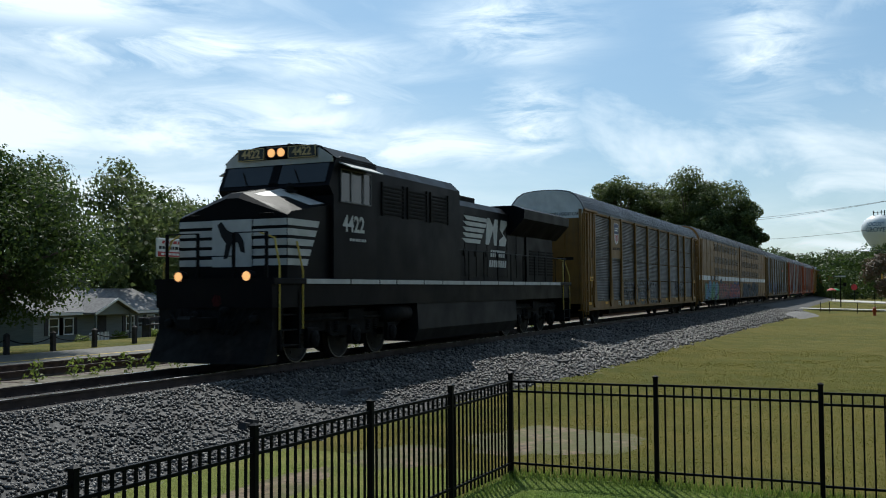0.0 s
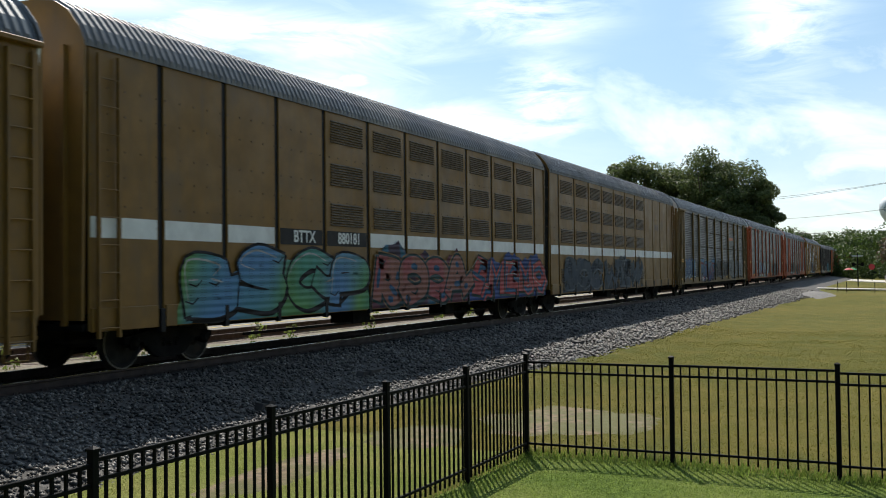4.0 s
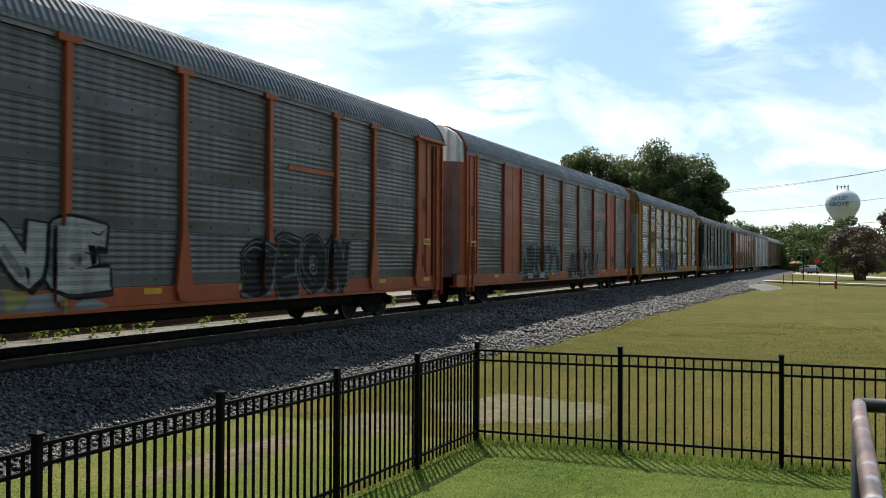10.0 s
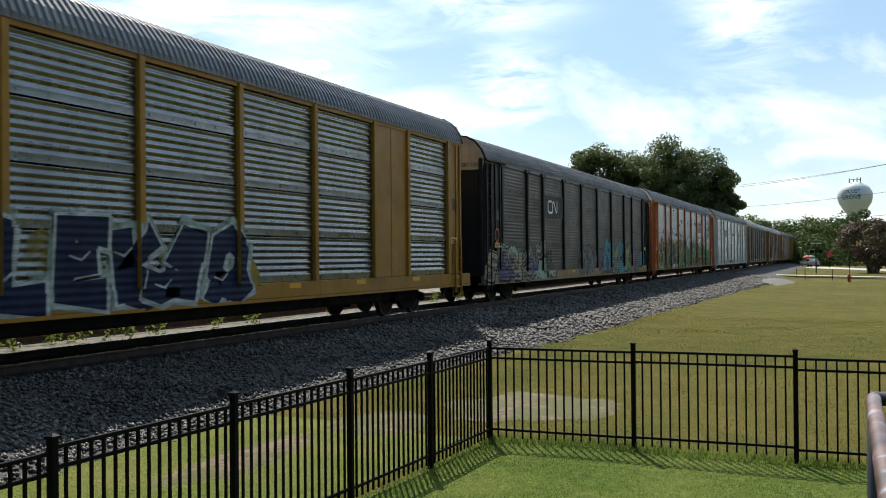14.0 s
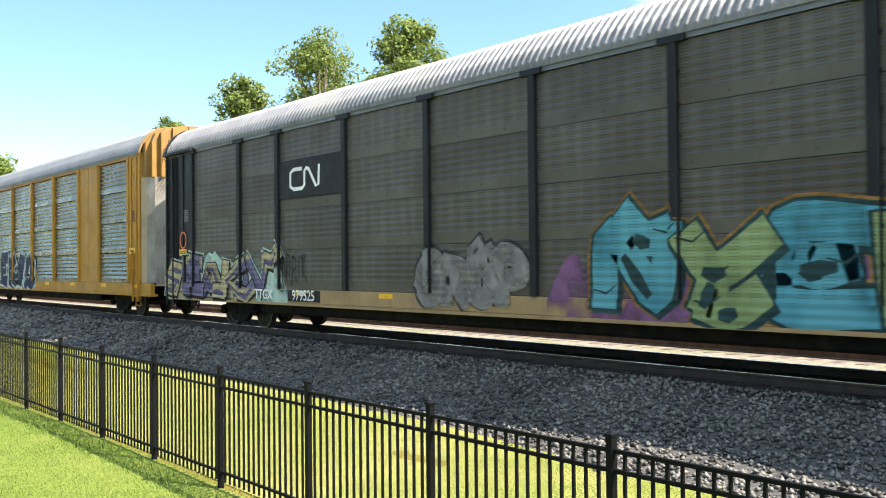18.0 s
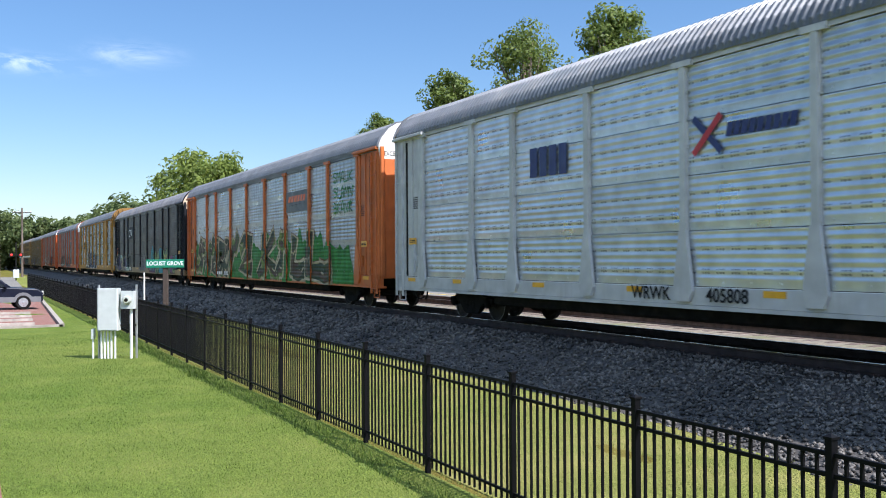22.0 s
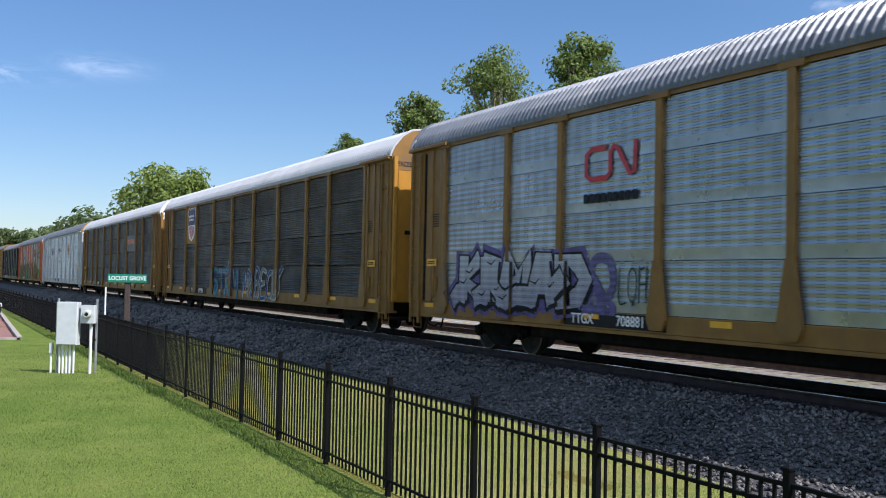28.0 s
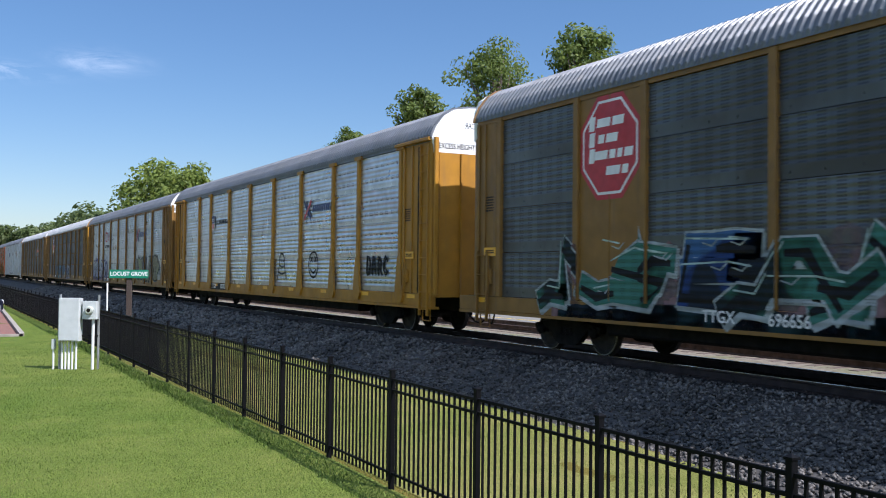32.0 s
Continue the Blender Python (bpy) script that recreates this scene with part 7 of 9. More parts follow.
OLIVE = blend_fill("olive_and_taupe", [(0.24, 0.225, 0.15), (0.17, 0.145, 0.115), (0.30, 0.31, 0.16)], 0.8, 0.06)
piece(w13, "USLTE", 4.8, 10.55, 0.98, 2.42, [OLIVE], S_BLACK, 83, stroke=0.46, edge=0.045, halo=spray("ash", (0.27, 0.265, 0.25)), halo_w=0.07, angular=False, overlap=0.2, tails=0.9, shine=S_CREAM, label="olive and grey bubble graffiti letters")
graffiti(w13, 10.7, 11.3, 1.3, 1.9, [S_DARK], S_DARK, 85, n=2, width=0.09, thick=1.0, label="thin dark marker scrawl")
w14 = autorack(dict(x=PX[14], seed=14, rail=ROOF_STEEL, tall=1.010, body=YELLOW_FRESH, sheet=SHEET_SILVER, end_top=WHITE_PAINT, number="709703", number_x=-5.55, number_plate=True, label="golden yellow car-carrier wagon with silver sheets and small tags"))
shield(w14, -6.72, 3.55, 0.5, 0.62, F)
letters("slogan", "BUILDING AMERICA", 0.24, BLACK_PAINT, w14, pose(-5.36, F - 0.012, 3.55, 90), 0.002, squeeze=0.8, bold=0.006)
cross_mark(w14, 4.9, 3.5, 0.6, F)
def scrawl(parent, paths, w, name, label):
    """Loose lines drawn with a marker."""
    vs, fs = [], []
    for p in paths:
        v, f = lay_on(*ribbon(curve_of(p, 5), w, 0.8), 2, True)
        fs += [tuple(q + len(vs) for q in g) for g in f]
        vs += v
    part(name, mesh_of(name, vs, fs, S_BLACK), parent, label=label)


scrawl(w14, [[(1.9, 1.3), (2.1, 1.75), (2.15, 2.05), (2.35, 2.15), (2.6, 2.0), (2.65, 1.7), (2.8, 1.3)], [(2.12, 1.75), (2.4, 1.68), (2.66, 1.74)], [(2.25, 1.92), (2.3, 1.88)], [(2.48, 1.92), (2.53, 1.88)], [(2.05, 1.5), (2.4, 1.45), (2.7, 1.5)]], 0.06, "ghost_doodle", "black marker doodle on the sheet")
scrawl(w14, [[(5.44 + 0.42 * math.cos(k * math.tau / 10), 1.76 + 0.40 * math.sin(k * math.tau / 10)) for k in range(11)], [(5.2, 1.6), (5.45, 1.5), (5.7, 1.62)], [(5.2, 2.0), (5.35, 1.85)], [(5.35, 2.0), (5.2, 1.85)], [(5.55, 2.0), (5.7, 1.86)], [(5.7, 2.0), (5.55, 1.86)]], 0.06, "face_doodle", "round black face doodle on the sheet")
piece(w14, "DARC", 9.6, 11.1, 1.48, 2.06, [S_BLACK], S_BLACK, 93, stroke=0.20, edge=0.006, overlap=-0.12, tails=0.0, label="black letter tag")
w15 = autorack(dict(x=PX[15] + 0.18, seed=15, round_end=True, rim=YELLOW, tall=1.025, body=YELLOW, sheet=SHEET_PUNCHED, end_top=WHITE_PAINT, solid=(1,), flare=False, cap=False, number="696656", number_x=-4.5, number_plate=True, label="yellow car-carrier wagon with grey sheets, red sign and green graffiti"))
octo = lambda r: [(-8.12 + r * math.cos(math.pi / 8 + k * math.pi / 4), 3.78 + 1.06 * r * math.sin(math.pi / 8 + k * math.pi / 4)) for k in range(8)]
sg = part("octagon_sign", flat_shape(octo(0.95), -SIDE - 0.013, RED_PAINT, "octagon_sign"), w15, label="red octagonal railway emblem with white rim")
part("octagon_rim", flat_shape(octo(0.86), -SIDE - 0.017, WHITE_PAINT, "octagon_rim"), sg)
part("octagon_field", flat_shape(octo(0.81), -SIDE - 0.021, RED_PAINT, "octagon_field"), sg)
for k, (w, dx) in enumerate(((0.86, 0.06), (0.62, -0.02), (1.12, 0.10), (0.62, 0.22))):
    zc = 4.22 - 0.29 * k
    bars(sg, -8.12 + dx, zc, w, 0.26, 1, WHITE_PAINT, -SIDE - 0.026, seed=20 + k, slant=0.03)
    if k < 3:
        part("initial", flat_shape([(-8.72, zc - 0.12), (-8.56, zc - 0.12), (-8.53, zc + 0.14), (-8.69, zc + 0.14)], -SIDE - 0.026, WHITE_PAINT, "initial"), sg)

SEA = blend_fill("sea_greens", [(0.03, 0.11, 0.08), (0.012, 0.02, 0.022), (0.06, 0.19, 0.15)], 1.1)
DEEP = blend_fill("deep_blues", [(0.02, 0.045, 0.15), (0.012, 0.018, 0.03), (0.05, 0.12, 0.26)], 1.1)
flame_band(w15, -9.9, 5.0, 0.68, 2.3, mist("faded_rose", (0.24, 0.15, 0.16), 0.50), 104, True)
flame_band(w15, -9.7, 10.6, 0.67, 1.05, blend_fill("ink_band", [(0.012, 0.02, 0.03), (0.02, 0.05, 0.06)], 1.0), 103, True)
piece(w15, "NSEANL", -9.75, 0.6, 0.90, 2.30, [SEA, SEA, DEEP], spray("pale_line", (0.36, 0.40, 0.40)), 101, stroke=0.60, edge=0.045, overlap=0.22, tails=1.0, inner=S_BLACK, shine=S_SKY, label="sea-green and blue graffiti letters with white lines")
piece(w15, "OKN", 0.7, 6.2, 0.90, 2.25, [DEEP, SEA], MATS["spray_pale_line"], 102, stroke=0.58, edge=0.045, overlap=0.2, tails=1.0, inner=S_BLACK)

# ---- the articulated pair of solid-sided wagons ----
LOUVRE = Form()
for k in range(9):
    LOUVRE.prism([(-0.0, 0.0 + k * 0.055), (-0.028, 0.012 + k * 0.055), (0.0, 0.045 + k * 0.055)], -0.68, 0.68, "x")
# slats in dark brown: the louvres' shade is put into their colour
LOUVRE = LOUVRE.mesh("louvre", surface("louvre_shadow", (0.11, 0.075, 0.04), 0.7, grain=0.2))
AUTO_ROOF = roof_mesh(10.42, "roof", 0.18)


def solid_wagon(x, seed, label, first):
    th = thing("articulated_wagon", (0, 0, 0), label, "rail wagon", "wagons of the train")
    part("roof", AUTO_ROOF, th).data.materials[0] = ROOF_OLD
    half = 10.38
    side = 1 if first else -1
    ribs = sorted(side * q for q in [9.40 - 1.875 * k for k in range(8)] + [-5.45, -7.08, -8.75])
    edges = [-half, *ribs, half]
    part("underframe", Form().box(-half, half, -0.4, 0.4, 0.55, 0.85).box(-half, half, -1.46, 1.46, 0.72, 0.82).box(-6, 6, -1.15, -1.1, 0.38, 0.43).box(-2, -1.2, -1.2, -0.6, 0.4, 0.7).box(3, 3.5, -1.2, -0.7, 0.38, 0.7).mesh("underframe", BLACK), th)
    n = len(edges) - 1
    panels = {}
    rib = Form().box(-0.07, 0.07, 0.03, 0.05, 0.7, 5.0).box(-0.05, 0.05, -0.05, 0.03, 0.62, 1.0).mesh("side_rib", BLACK_PAINT)
    bolt = Form()
    for zz in (3.05, 3.45, 4.0, 4.4, 2.6):
        for xx in np.arange(-0.72, 0.76, 0.36):
            bolt.box(xx - 0.014, xx + 0.014, -0.01, 0.0, zz, zz + 0.028)
    bolt = bolt.mesh("rivets", paint("rivet_brown", (0.16, 0.09, 0.04)))
    for sg in (-1, 1):
        flip = pose(0, 0, 0, 0, 0, 0 if sg < 0 else 180)
        for k in range(n):
            xm, wide = (edges[k] + edges[k + 1]) / 2, edges[k + 1] - edges[k] - 0.13
            key = round(wide, 2)
            if key not in panels:
                panels[key] = (Form().box(-wide / 2, wide / 2, 0.0, 0.04, 0.72, 4.98, b=0.01).mesh("side_panel", YELLOW), Form().box(-wide / 2 + 0.03, wide / 2 - 0.03, -0.006, 0.0, 2.12, 2.44).mesh("white_band", WHITE_PAINT), Form().box(-wide / 2 + 0.03, wide / 2 - 0.03, -0.03, 0.0, 0.70, 1.06, b=0.01).mesh("foot_plate", YELLOW))
            p = part("side_panel", panels[key][0], th, flip @ pose(xm, -SIDE - 0.03, 0))
            if sg < 0:
                marked = first and -5.6 < xm < -1.8
                part("number_plate" if marked else "white_band", panels[key][1], p)
                if marked:
                    p.children[0].data = p.children[0].data.copy()
                    p.children[0].data.materials[0] = BLACK_PAINT
                part("foot_plate", panels[key][2], p)
                part("rivets", bolt, p)
                if 1.7 < wide and abs(xm) < 9.4 and side * xm > -4.0:
                    for z in (4.33, 3.41, 2.55, 1.12):
                        part("louvre", LOUVRE, p, (0, -0.002, z))
            if k:
                part("side_rib", rib, th, flip @ pose(edges[k], -SIDE - 0.03, 0))
        part("top_rail", Form().box(-half, half, *sorted((sg * (SIDE - 0.05), sg * (SIDE + 0.05))), 4.98, 5.06).mesh("top_rail", BLACK_PAINT), th)
    for e in (-1, 1):
        out = [(p[0], p[1] + 0.18) for p in section(0, 0.7)]
        part("end_wall", Form().prism(out, e * half, e * (half + 0.06), "x").mesh("end_wall", YELLOW), th)
        if (e > 0) != first:
            pn = Form()
            for yy in (-1.2, -0.6, 0, 0.6, 1.2):
                pn.box(*sorted((e * (half + 0.06), e * (half + 0.14))), yy - 0.04, yy + 0.04, 0.8, 5.0)
            part("door_posts", pn.mesh("door_posts", YELLOW), th)
            part("ladder", ladder(0.6, 4.9).mesh("ladder", YELLOW), th, (e * (half - 0.4), -SIDE - 0.03, 0))
            part("coupler", COUPLER, th, pose(e * (half - 0.2), 0, 0, 0, 0, 0 if e > 0 else 180))
        else:
            bl = part("bellows", Form().prism([(q[0] * 0.92, q[1] + 0.06) for q in section(0, 0.9)], *sorted((e * (half + 0.06), e * (half + 0.60))), "x").mesh("bellows", BLACK), th, label="black rubber bellows between the wagons")
            for k in range(7):
                xx = e * (half + 0.08 + k * 0.075)
                part("bellows_fold", Form().prism([(q[0] * 0.97, q[1] + 0.10) for q in section(0, 0.9)], xx, xx + e * 0.04, "x").mesh("bellows_fold", BLACK), bl)
    for tx in ((-half + 2.4, half - 1.2) if first else (-half + 1.2, half - 2.4)):
        truck(th, tx)
    TRAIN.append((th, x))
    return th


a2 = solid_wagon(76.8, 2, "solid yellow steel wagon with white band, louvres and colourful graffiti", True)
a3 = solid_wagon(98.2, 3, "solid yellow steel wagon with white band and blue graffiti haze", False)
for text, tx in (("BTTX", -4.5), ("880181", -2.72)):
    letters("wagon_number", text, 0.34, WHITE_PAINT, a2, pose(tx, -SIDE - 0.042, 2.28, 90), 0.003, bold=0.006, squeeze=0.95)
LIMES = blend_fill("lime_teal_blue", [(0.16, 0.33, 0.06), (0.10, 0.33, 0.24), (0.12, 0.27, 0.48)], 0.55, 0.12)
PINKS = blend_fill("dusty_pinks", [(0.40, 0.105, 0.11), (0.33, 0.14, 0.11)], 0.9, 0.05)
flame_band(a2, -8.4, -1.9, 0.72, 1.9, LIMES, 206, False)
piece(a2, "BSCP", -8.3, -2.0, 0.74, 2.12, [LIMES], S_BLACK, 201, stroke=0.50, edge=0.05, posts=False, angular=False, overlap=0.15, tails=0.6, shine=S_PALE, label="lime, teal and blue graffiti letters")
flame_band(a2, -1.75, 3.8, 0.72, 2.15, blend_fill("teal_and_plum", [(0.03, 0.14, 0.22), (0.05, 0.03, 0.06), (0.16, 0.05, 0.07)], 0.9), 207, False)
piece(a2, "ROOA", -1.6, 3.7, 0.74, 2.12, [PINKS], S_DARK, 202, stroke=0.50, edge=0.06, posts=False, angular=False, overlap=0.25, tails=1.0, inner=spray("deep_sea", (0.03, 0.10, 0.20)), halo=spray("sand_edge", (0.34, 0.20, 0.10)), halo_w=0.03, label="pink wild-style graffiti letters over teal and plum")
flame_band(a2, 3.85, 10.35, 0.72, 2.1, spray("cobalt", (0.03, 0.07, 0.24)), 208, False)
piece(a2, "SMEMO", 4.0, 10.3, 0.74, 2.1, [spray("coral_red", (0.46, 0.085, 0.085))], S_DARK, 203, stroke=0.52, edge=0.045, posts=False, overlap=0.16, tails=0.5, shine=S_PALE, inner=spray("deep_sea", (0.03, 0.10, 0.20)), label="coral red graffiti letters on a blue ground")
flame_band(a3, -9.1, -3.8, 0.74, 2.2, mist("haze_blue", (0.045, 0.062, 0.085), 0.44), 204, False)
flame_band(a3, -3.6, 3.2, 0.74, 2.2, mist("haze_slate", (0.05, 0.066, 0.08), 0.46), 209, False)
piece(a3, "BOC", -8.9, -3.9, 0.80, 2.08, [mist("slate", (0.055, 0.075, 0.10), 0.40)], spray("slate_line", (0.10, 0.12, 0.14)), 205, stroke=0.5, edge=0.02, posts=False, angular=False, tails=0.3, label="hazy slate-blue graffiti letters")
piece(a3, "WEW", -3.4, 2.8, 0.80, 2.05, [MATS["mist_slate"]], MATS["spray_slate_line"], 210, stroke=0.36, edge=0.02, posts=False, tails=0.6)
bars(a3, 6.3, 3.62, 0.9, 0.45, 1, paint("brown_mark", (0.13, 0.06, 0.03)), -SIDE - 0.04, seed=7)


# ---- the locomotive ----
LOCO = surface("black_engine_paint", (0.0055, 0.0055, 0.007), 0.45, grain=0.2, scale=2, spots=(0.009, 0.0085, 0.008), spot_scale=0.8, spec=0.06, streak=(0.010, 0.0095, 0.009))
GLASS = surface("dark_cab_glass", (0.02, 0.025, 0.03), 0.08, grain=0.02)
GRAB = surface("yellow_grab_paint", (0.55, 0.40, 0.06), 0.5, grain=0.1)
CHALK = surface("engine_white", (0.50, 0.50, 0.48), 0.5, grain=0.1, scale=3)
LAMP = glowing("headlight_glow", (1.0, 0.50, 0.18), 1.15)
NUMBER_BOARD = surface("number_board", (0.03, 0.03, 0.03), 0.4)


def locomotive(x_front):
    """A six-axle freight diesel. x runs from the front coupler back to 22.3; wide nose, cab, long hood, flared radiators."""
    th = thing("diesel_locomotive", (0, 0, 0), "black six-axle freight diesel locomotive with white nose stripes and lit headlights", "locomotive")
    p = lambda nm, fm, mat, label="", smooth=False: part(nm, fm.mesh(nm, mat, smooth), th, label=label)
    W = 1.50
    deck = 1.76
    p("frame", Form().box(0.9, 21.4, -1.45, 1.45, 1.18, 1.64).box(0.9, 21.4, -W, W, 1.64, deck, b=0.01), LOCO)
    for sg in (-1, 1):
        st = Form()
        x = 2.1
        for ln in (1.9, 1.4, 0.9, 1.6, 1.2, 1.5, 1.3, 1.5, 1.4, 1.2, 1.6, 1.1, 1.3):
            if x + ln > 20.6:
                break
            st.box(x, x + ln - 0.06, *sorted((sg * W, sg * (W + 0.006))), 1.65, 1.75)
            x += ln
        p("sill_stripe", st, CHALK, "white reflective sill stripe")
    # nose
    rings = []
    for x, low, high in ((1.55, 3.02, 3.40), (1.70, 3.10, 3.52), (3.25, 3.34, 3.80)):
        rings.append([(x, y, z) for y, z in ((-1.38, deck), (-1.38, low), (-0.16, high), (0.16, high), (1.38, low), (1.38, deck))])
    nf = Form()
    nf.add([q for r in rings for q in r], [tuple(range(5, -1, -1)), tuple(range(12, 18))] + [(k * 6 + i, k * 6 + (i + 1) % 6, k * 6 + 6 + (i + 1) % 6, k * 6 + 6 + i) for k in range(2) for i in range(6)])
    p("nose", nf, LOCO)
    # white panels paint the sun's glare onto the black nose shoulders
    for sg in (-1, 1):
        q = [(1.95, 0.30 * sg, 3.505), (2.35, 1.20 * sg, 3.242), (3.12, 1.30 * sg, 3.352), (2.95, 0.30 * sg, 3.70)]
        p("nose_shoulder", Form().add([(a, b, c + 0.004) for a, b, c in q] + [(a, b, c + 0.016) for a, b, c in q], [(0, 1, 2, 3), (7, 6, 5, 4), (0, 4, 5, 1), (1, 5, 6, 2), (2, 6, 7, 3), (3, 7, 4, 0)]), CHALK)
    st = Form()
    for k in range(5):
        z = 2.02 + k * 0.20
        st.box(1.544, 1.55, 0.50, 1.37, z, z + 0.135)
        st.box(1.544, 1.55, -1.37, -0.50, z, z + 0.135)
        for sg in (-1, 1):
            st.prism([(1.56, z), (2.30 + k * 0.11, z), (2.37 + k * 0.11, z + 0.135), (1.56, z + 0.135)], *sorted((sg * 1.38, sg * 1.386)))
    p("nose_stripes", st, CHALK, "white nose stripes")
    p("nose_emblem_field", Form().prism([(-0.50, 2.0), (0.50, 2.0), (0.50, 2.96), (-0.50, 2.96)], 1.54, 1.55, "x"), CHALK)
    p("nose_emblem", Form().prism([(-0.34, 2.28), (-0.24, 2.30), (-0.16, 2.50), (0.0, 2.46), (0.10, 2.18), (0.20, 2.16), (0.14, 2.48), (0.26, 2.62), (0.36, 2.86), (0.26, 2.93), (0.12, 2.76), (-0.02, 2.70), (-0.20, 2.68), (-0.32, 2.50)], 1.532, 1.54, "x"), BLACK_PAINT)
    p("nose_door_seam", Form().box(1.535, 1.55, -0.54, -0.525, 1.7, 3.0), BLACK)
    p("nose_grab", Form().tube([(1.50, -1.1, 3.0), (1.47, -1.1, 3.06), (1.47, -0.75, 3.06), (1.50, -0.75, 3.0)], 0.014, 5).tube([(1.50, 0.75, 3.0), (1.47, 0.75, 3.06), (1.47, 1.1, 3.06), (1.50, 1.1, 3.0)], 0.014, 5), BLACK)
    p("bell_bracket", Form().lathe([(0.05, 0.0), (0.09, 0.05), (0.10, 0.12), (0.04, 0.2)], "z", 10, (2.9, -0.55, 3.62)).box(2.86, 2.94, -0.75, -0.35, 3.60, 3.66), BLACK)
    # cab
    cab = [(3.25, deck), (3.25, 3.55), (3.05, 3.74), (3.34, 4.33), (3.60, 4.42), (5.25, 4.42), (5.25, deck)]
    p("cab", Form().prism(cab, -1.48, 1.48), LOCO)
    p("cab_roof", Form().prism([(-1.5, 4.36), (-1.15, 4.62), (-0.5, 4.72), (0.5, 4.72), (1.15, 4.62), (1.5, 4.36)], 3.30, 5.30, "x"), LOCO)
    p("windscreen_band", Form().add([(3.272, -1.44, 4.275), (3.272, 1.44, 4.275), (3.272, 1.42, 4.40), (3.272, 1.08, 4.60), (3.272, -1.08, 4.60), (3.272, -1.42, 4.40), (3.31, -1.44, 4.275), (3.31, 1.44, 4.275), (3.31, 1.42, 4.40), (3.31, 1.08, 4.60), (3.31, -1.08, 4.60), (3.31, -1.42, 4.40)], [(0, 1, 2, 3, 4, 5), (11, 10, 9, 8, 7, 6)] + [(i, (i + 1) % 6, 6 + (i + 1) % 6, 6 + i) for i in range(6)]), CHALK, "white band over the windscreen")
    p("windscreen_pillar", Form().box(3.06, 3.10, -0.12, 0.12, 3.80, 3.86).prism([(3.07, 3.82), (3.10, 3.82), (3.32, 4.28), (3.28, 4.28)], -0.10, 0.10), LOCO)
    for y in (-0.7, 0.7):
        p("wiper", Form().tube([(3.05, y, 3.84), (3.14, y + 0.12, 4.02), (3.2, y + 0.2, 4.14)], 0.012, 5), BLACK)
    for y0, y1 in ((-1.36, -0.12), (0.12, 1.36)):
        ob = p("windscreen", Form().add([(3.10, y0, 3.82), (3.10, y1, 3.82), (3.32, y1, 4.27), (3.32, y0, 4.27), (3.075, y0, 3.825), (3.075, y1, 3.825), (3.295, y1, 4.28), (3.295, y0, 4.28)], [(0, 1, 2, 3), (4, 7, 6, 5), (0, 4, 5, 1), (1, 5, 6, 2), (2, 6, 7, 3), (3, 7, 4, 0)]), GLASS)
    for sg in (-1, 1):
        y = sg * 1.48
        fr = Form()
        for x0, x1 in ((3.55, 4.0), (4.02, 4.55), (4.60, 4.95)):
            fr.box(x0 - 0.03, x0, *sorted((y, y + sg * 0.03)), 3.42, 4.16).box(x1 - 0.03, x1, *sorted((y, y + sg * 0.03)), 3.42, 4.16)
            fr.box(x0, x1, *sorted((y, y + sg * 0.03)), 3.42, 3.45).box(x0, x1, *sorted((y, y + sg * 0.03)), 4.13, 4.16)
        p("side_window_frame", fr, surface("window_metal", (0.10, 0.10, 0.10), 0.45, 0.5))
        p("side_window", Form().box(3.55, 4.92, *sorted((y, y + sg * 0.012)), 3.45, 4.13), GLASS)
        # visor coloured white, so the glare on it is painted in
        p("sun_visor", Form().prism([(sg * 1.46, 4.30), (sg * 1.80, 4.16), (sg * 1.80, 4.14), (sg * 1.46, 4.27)], 3.5, 5.0, "x"), CHALK)
        letters("road_number", "4422", 0.50, CHALK, th, pose(4.15, sg * 1.485, 2.95, 90, 0, 0 if sg < 0 else 180), 0.003, bold=0.012)
        bars(th, 4.35, 2.62, 0.8, 0.1, 1, CHALK, -1.481, seed=12) if sg < 0 else None
    nb = part("number_boards", Form().box(3.20, 3.46, -1.05, -0.32, 4.40, 4.66).box(3.20, 3.46, 0.32, 1.05, 4.40, 4.66).mesh("number_boards", NUMBER_BOARD), th)
    for y in (-0.685, 0.685):
        letters("board_number", "4422", 0.25, surface("amber_numbers", (0.60, 0.45, 0.20), 0.5), nb, pose(3.195, y, 4.53, 90, 0, -90), 0.003, bold=0.006)
    for y in (-0.685, 0.685):
        br = Form()
        for z0, z1, ya, yb in ((4.40, 4.415, -0.36, 0.36), (4.645, 4.66, -0.36, 0.36), (4.40, 4.66, -0.36, -0.345), (4.40, 4.66, 0.345, 0.36)):
            br.box(3.19, 3.20, y + ya, y + yb, z0, z1)
        part("board_frame", br.mesh("board_frame", MATS["amber_numbers"]), nb)
    hl = part("headlight_box", Form().box(3.22, 3.5, -0.28, 0.28, 4.40, 4.68, b=0.03).mesh("headlight_box", LOCO), th)
    for y in (-0.13, 0.13):
        part("headlight", Form().lathe([(0.09, 0.0), (0.095, -0.03), (0.05, -0.045)], "x", 14, (3.22, y, 4.54)).mesh("headlight", LAMP), hl, label="lit round headlight")
    ant = Form()
    for xx, yy in ((3.9, 0.1), (4.3, -0.2), (4.7, 0.3), (5.1, 0)):
        ant.lathe([(0.08, 4.70), (0.08, 4.80), (0.03, 4.84)], "z", 8, (xx, yy, 0))
    p("roof_antennas", ant, BLACK)
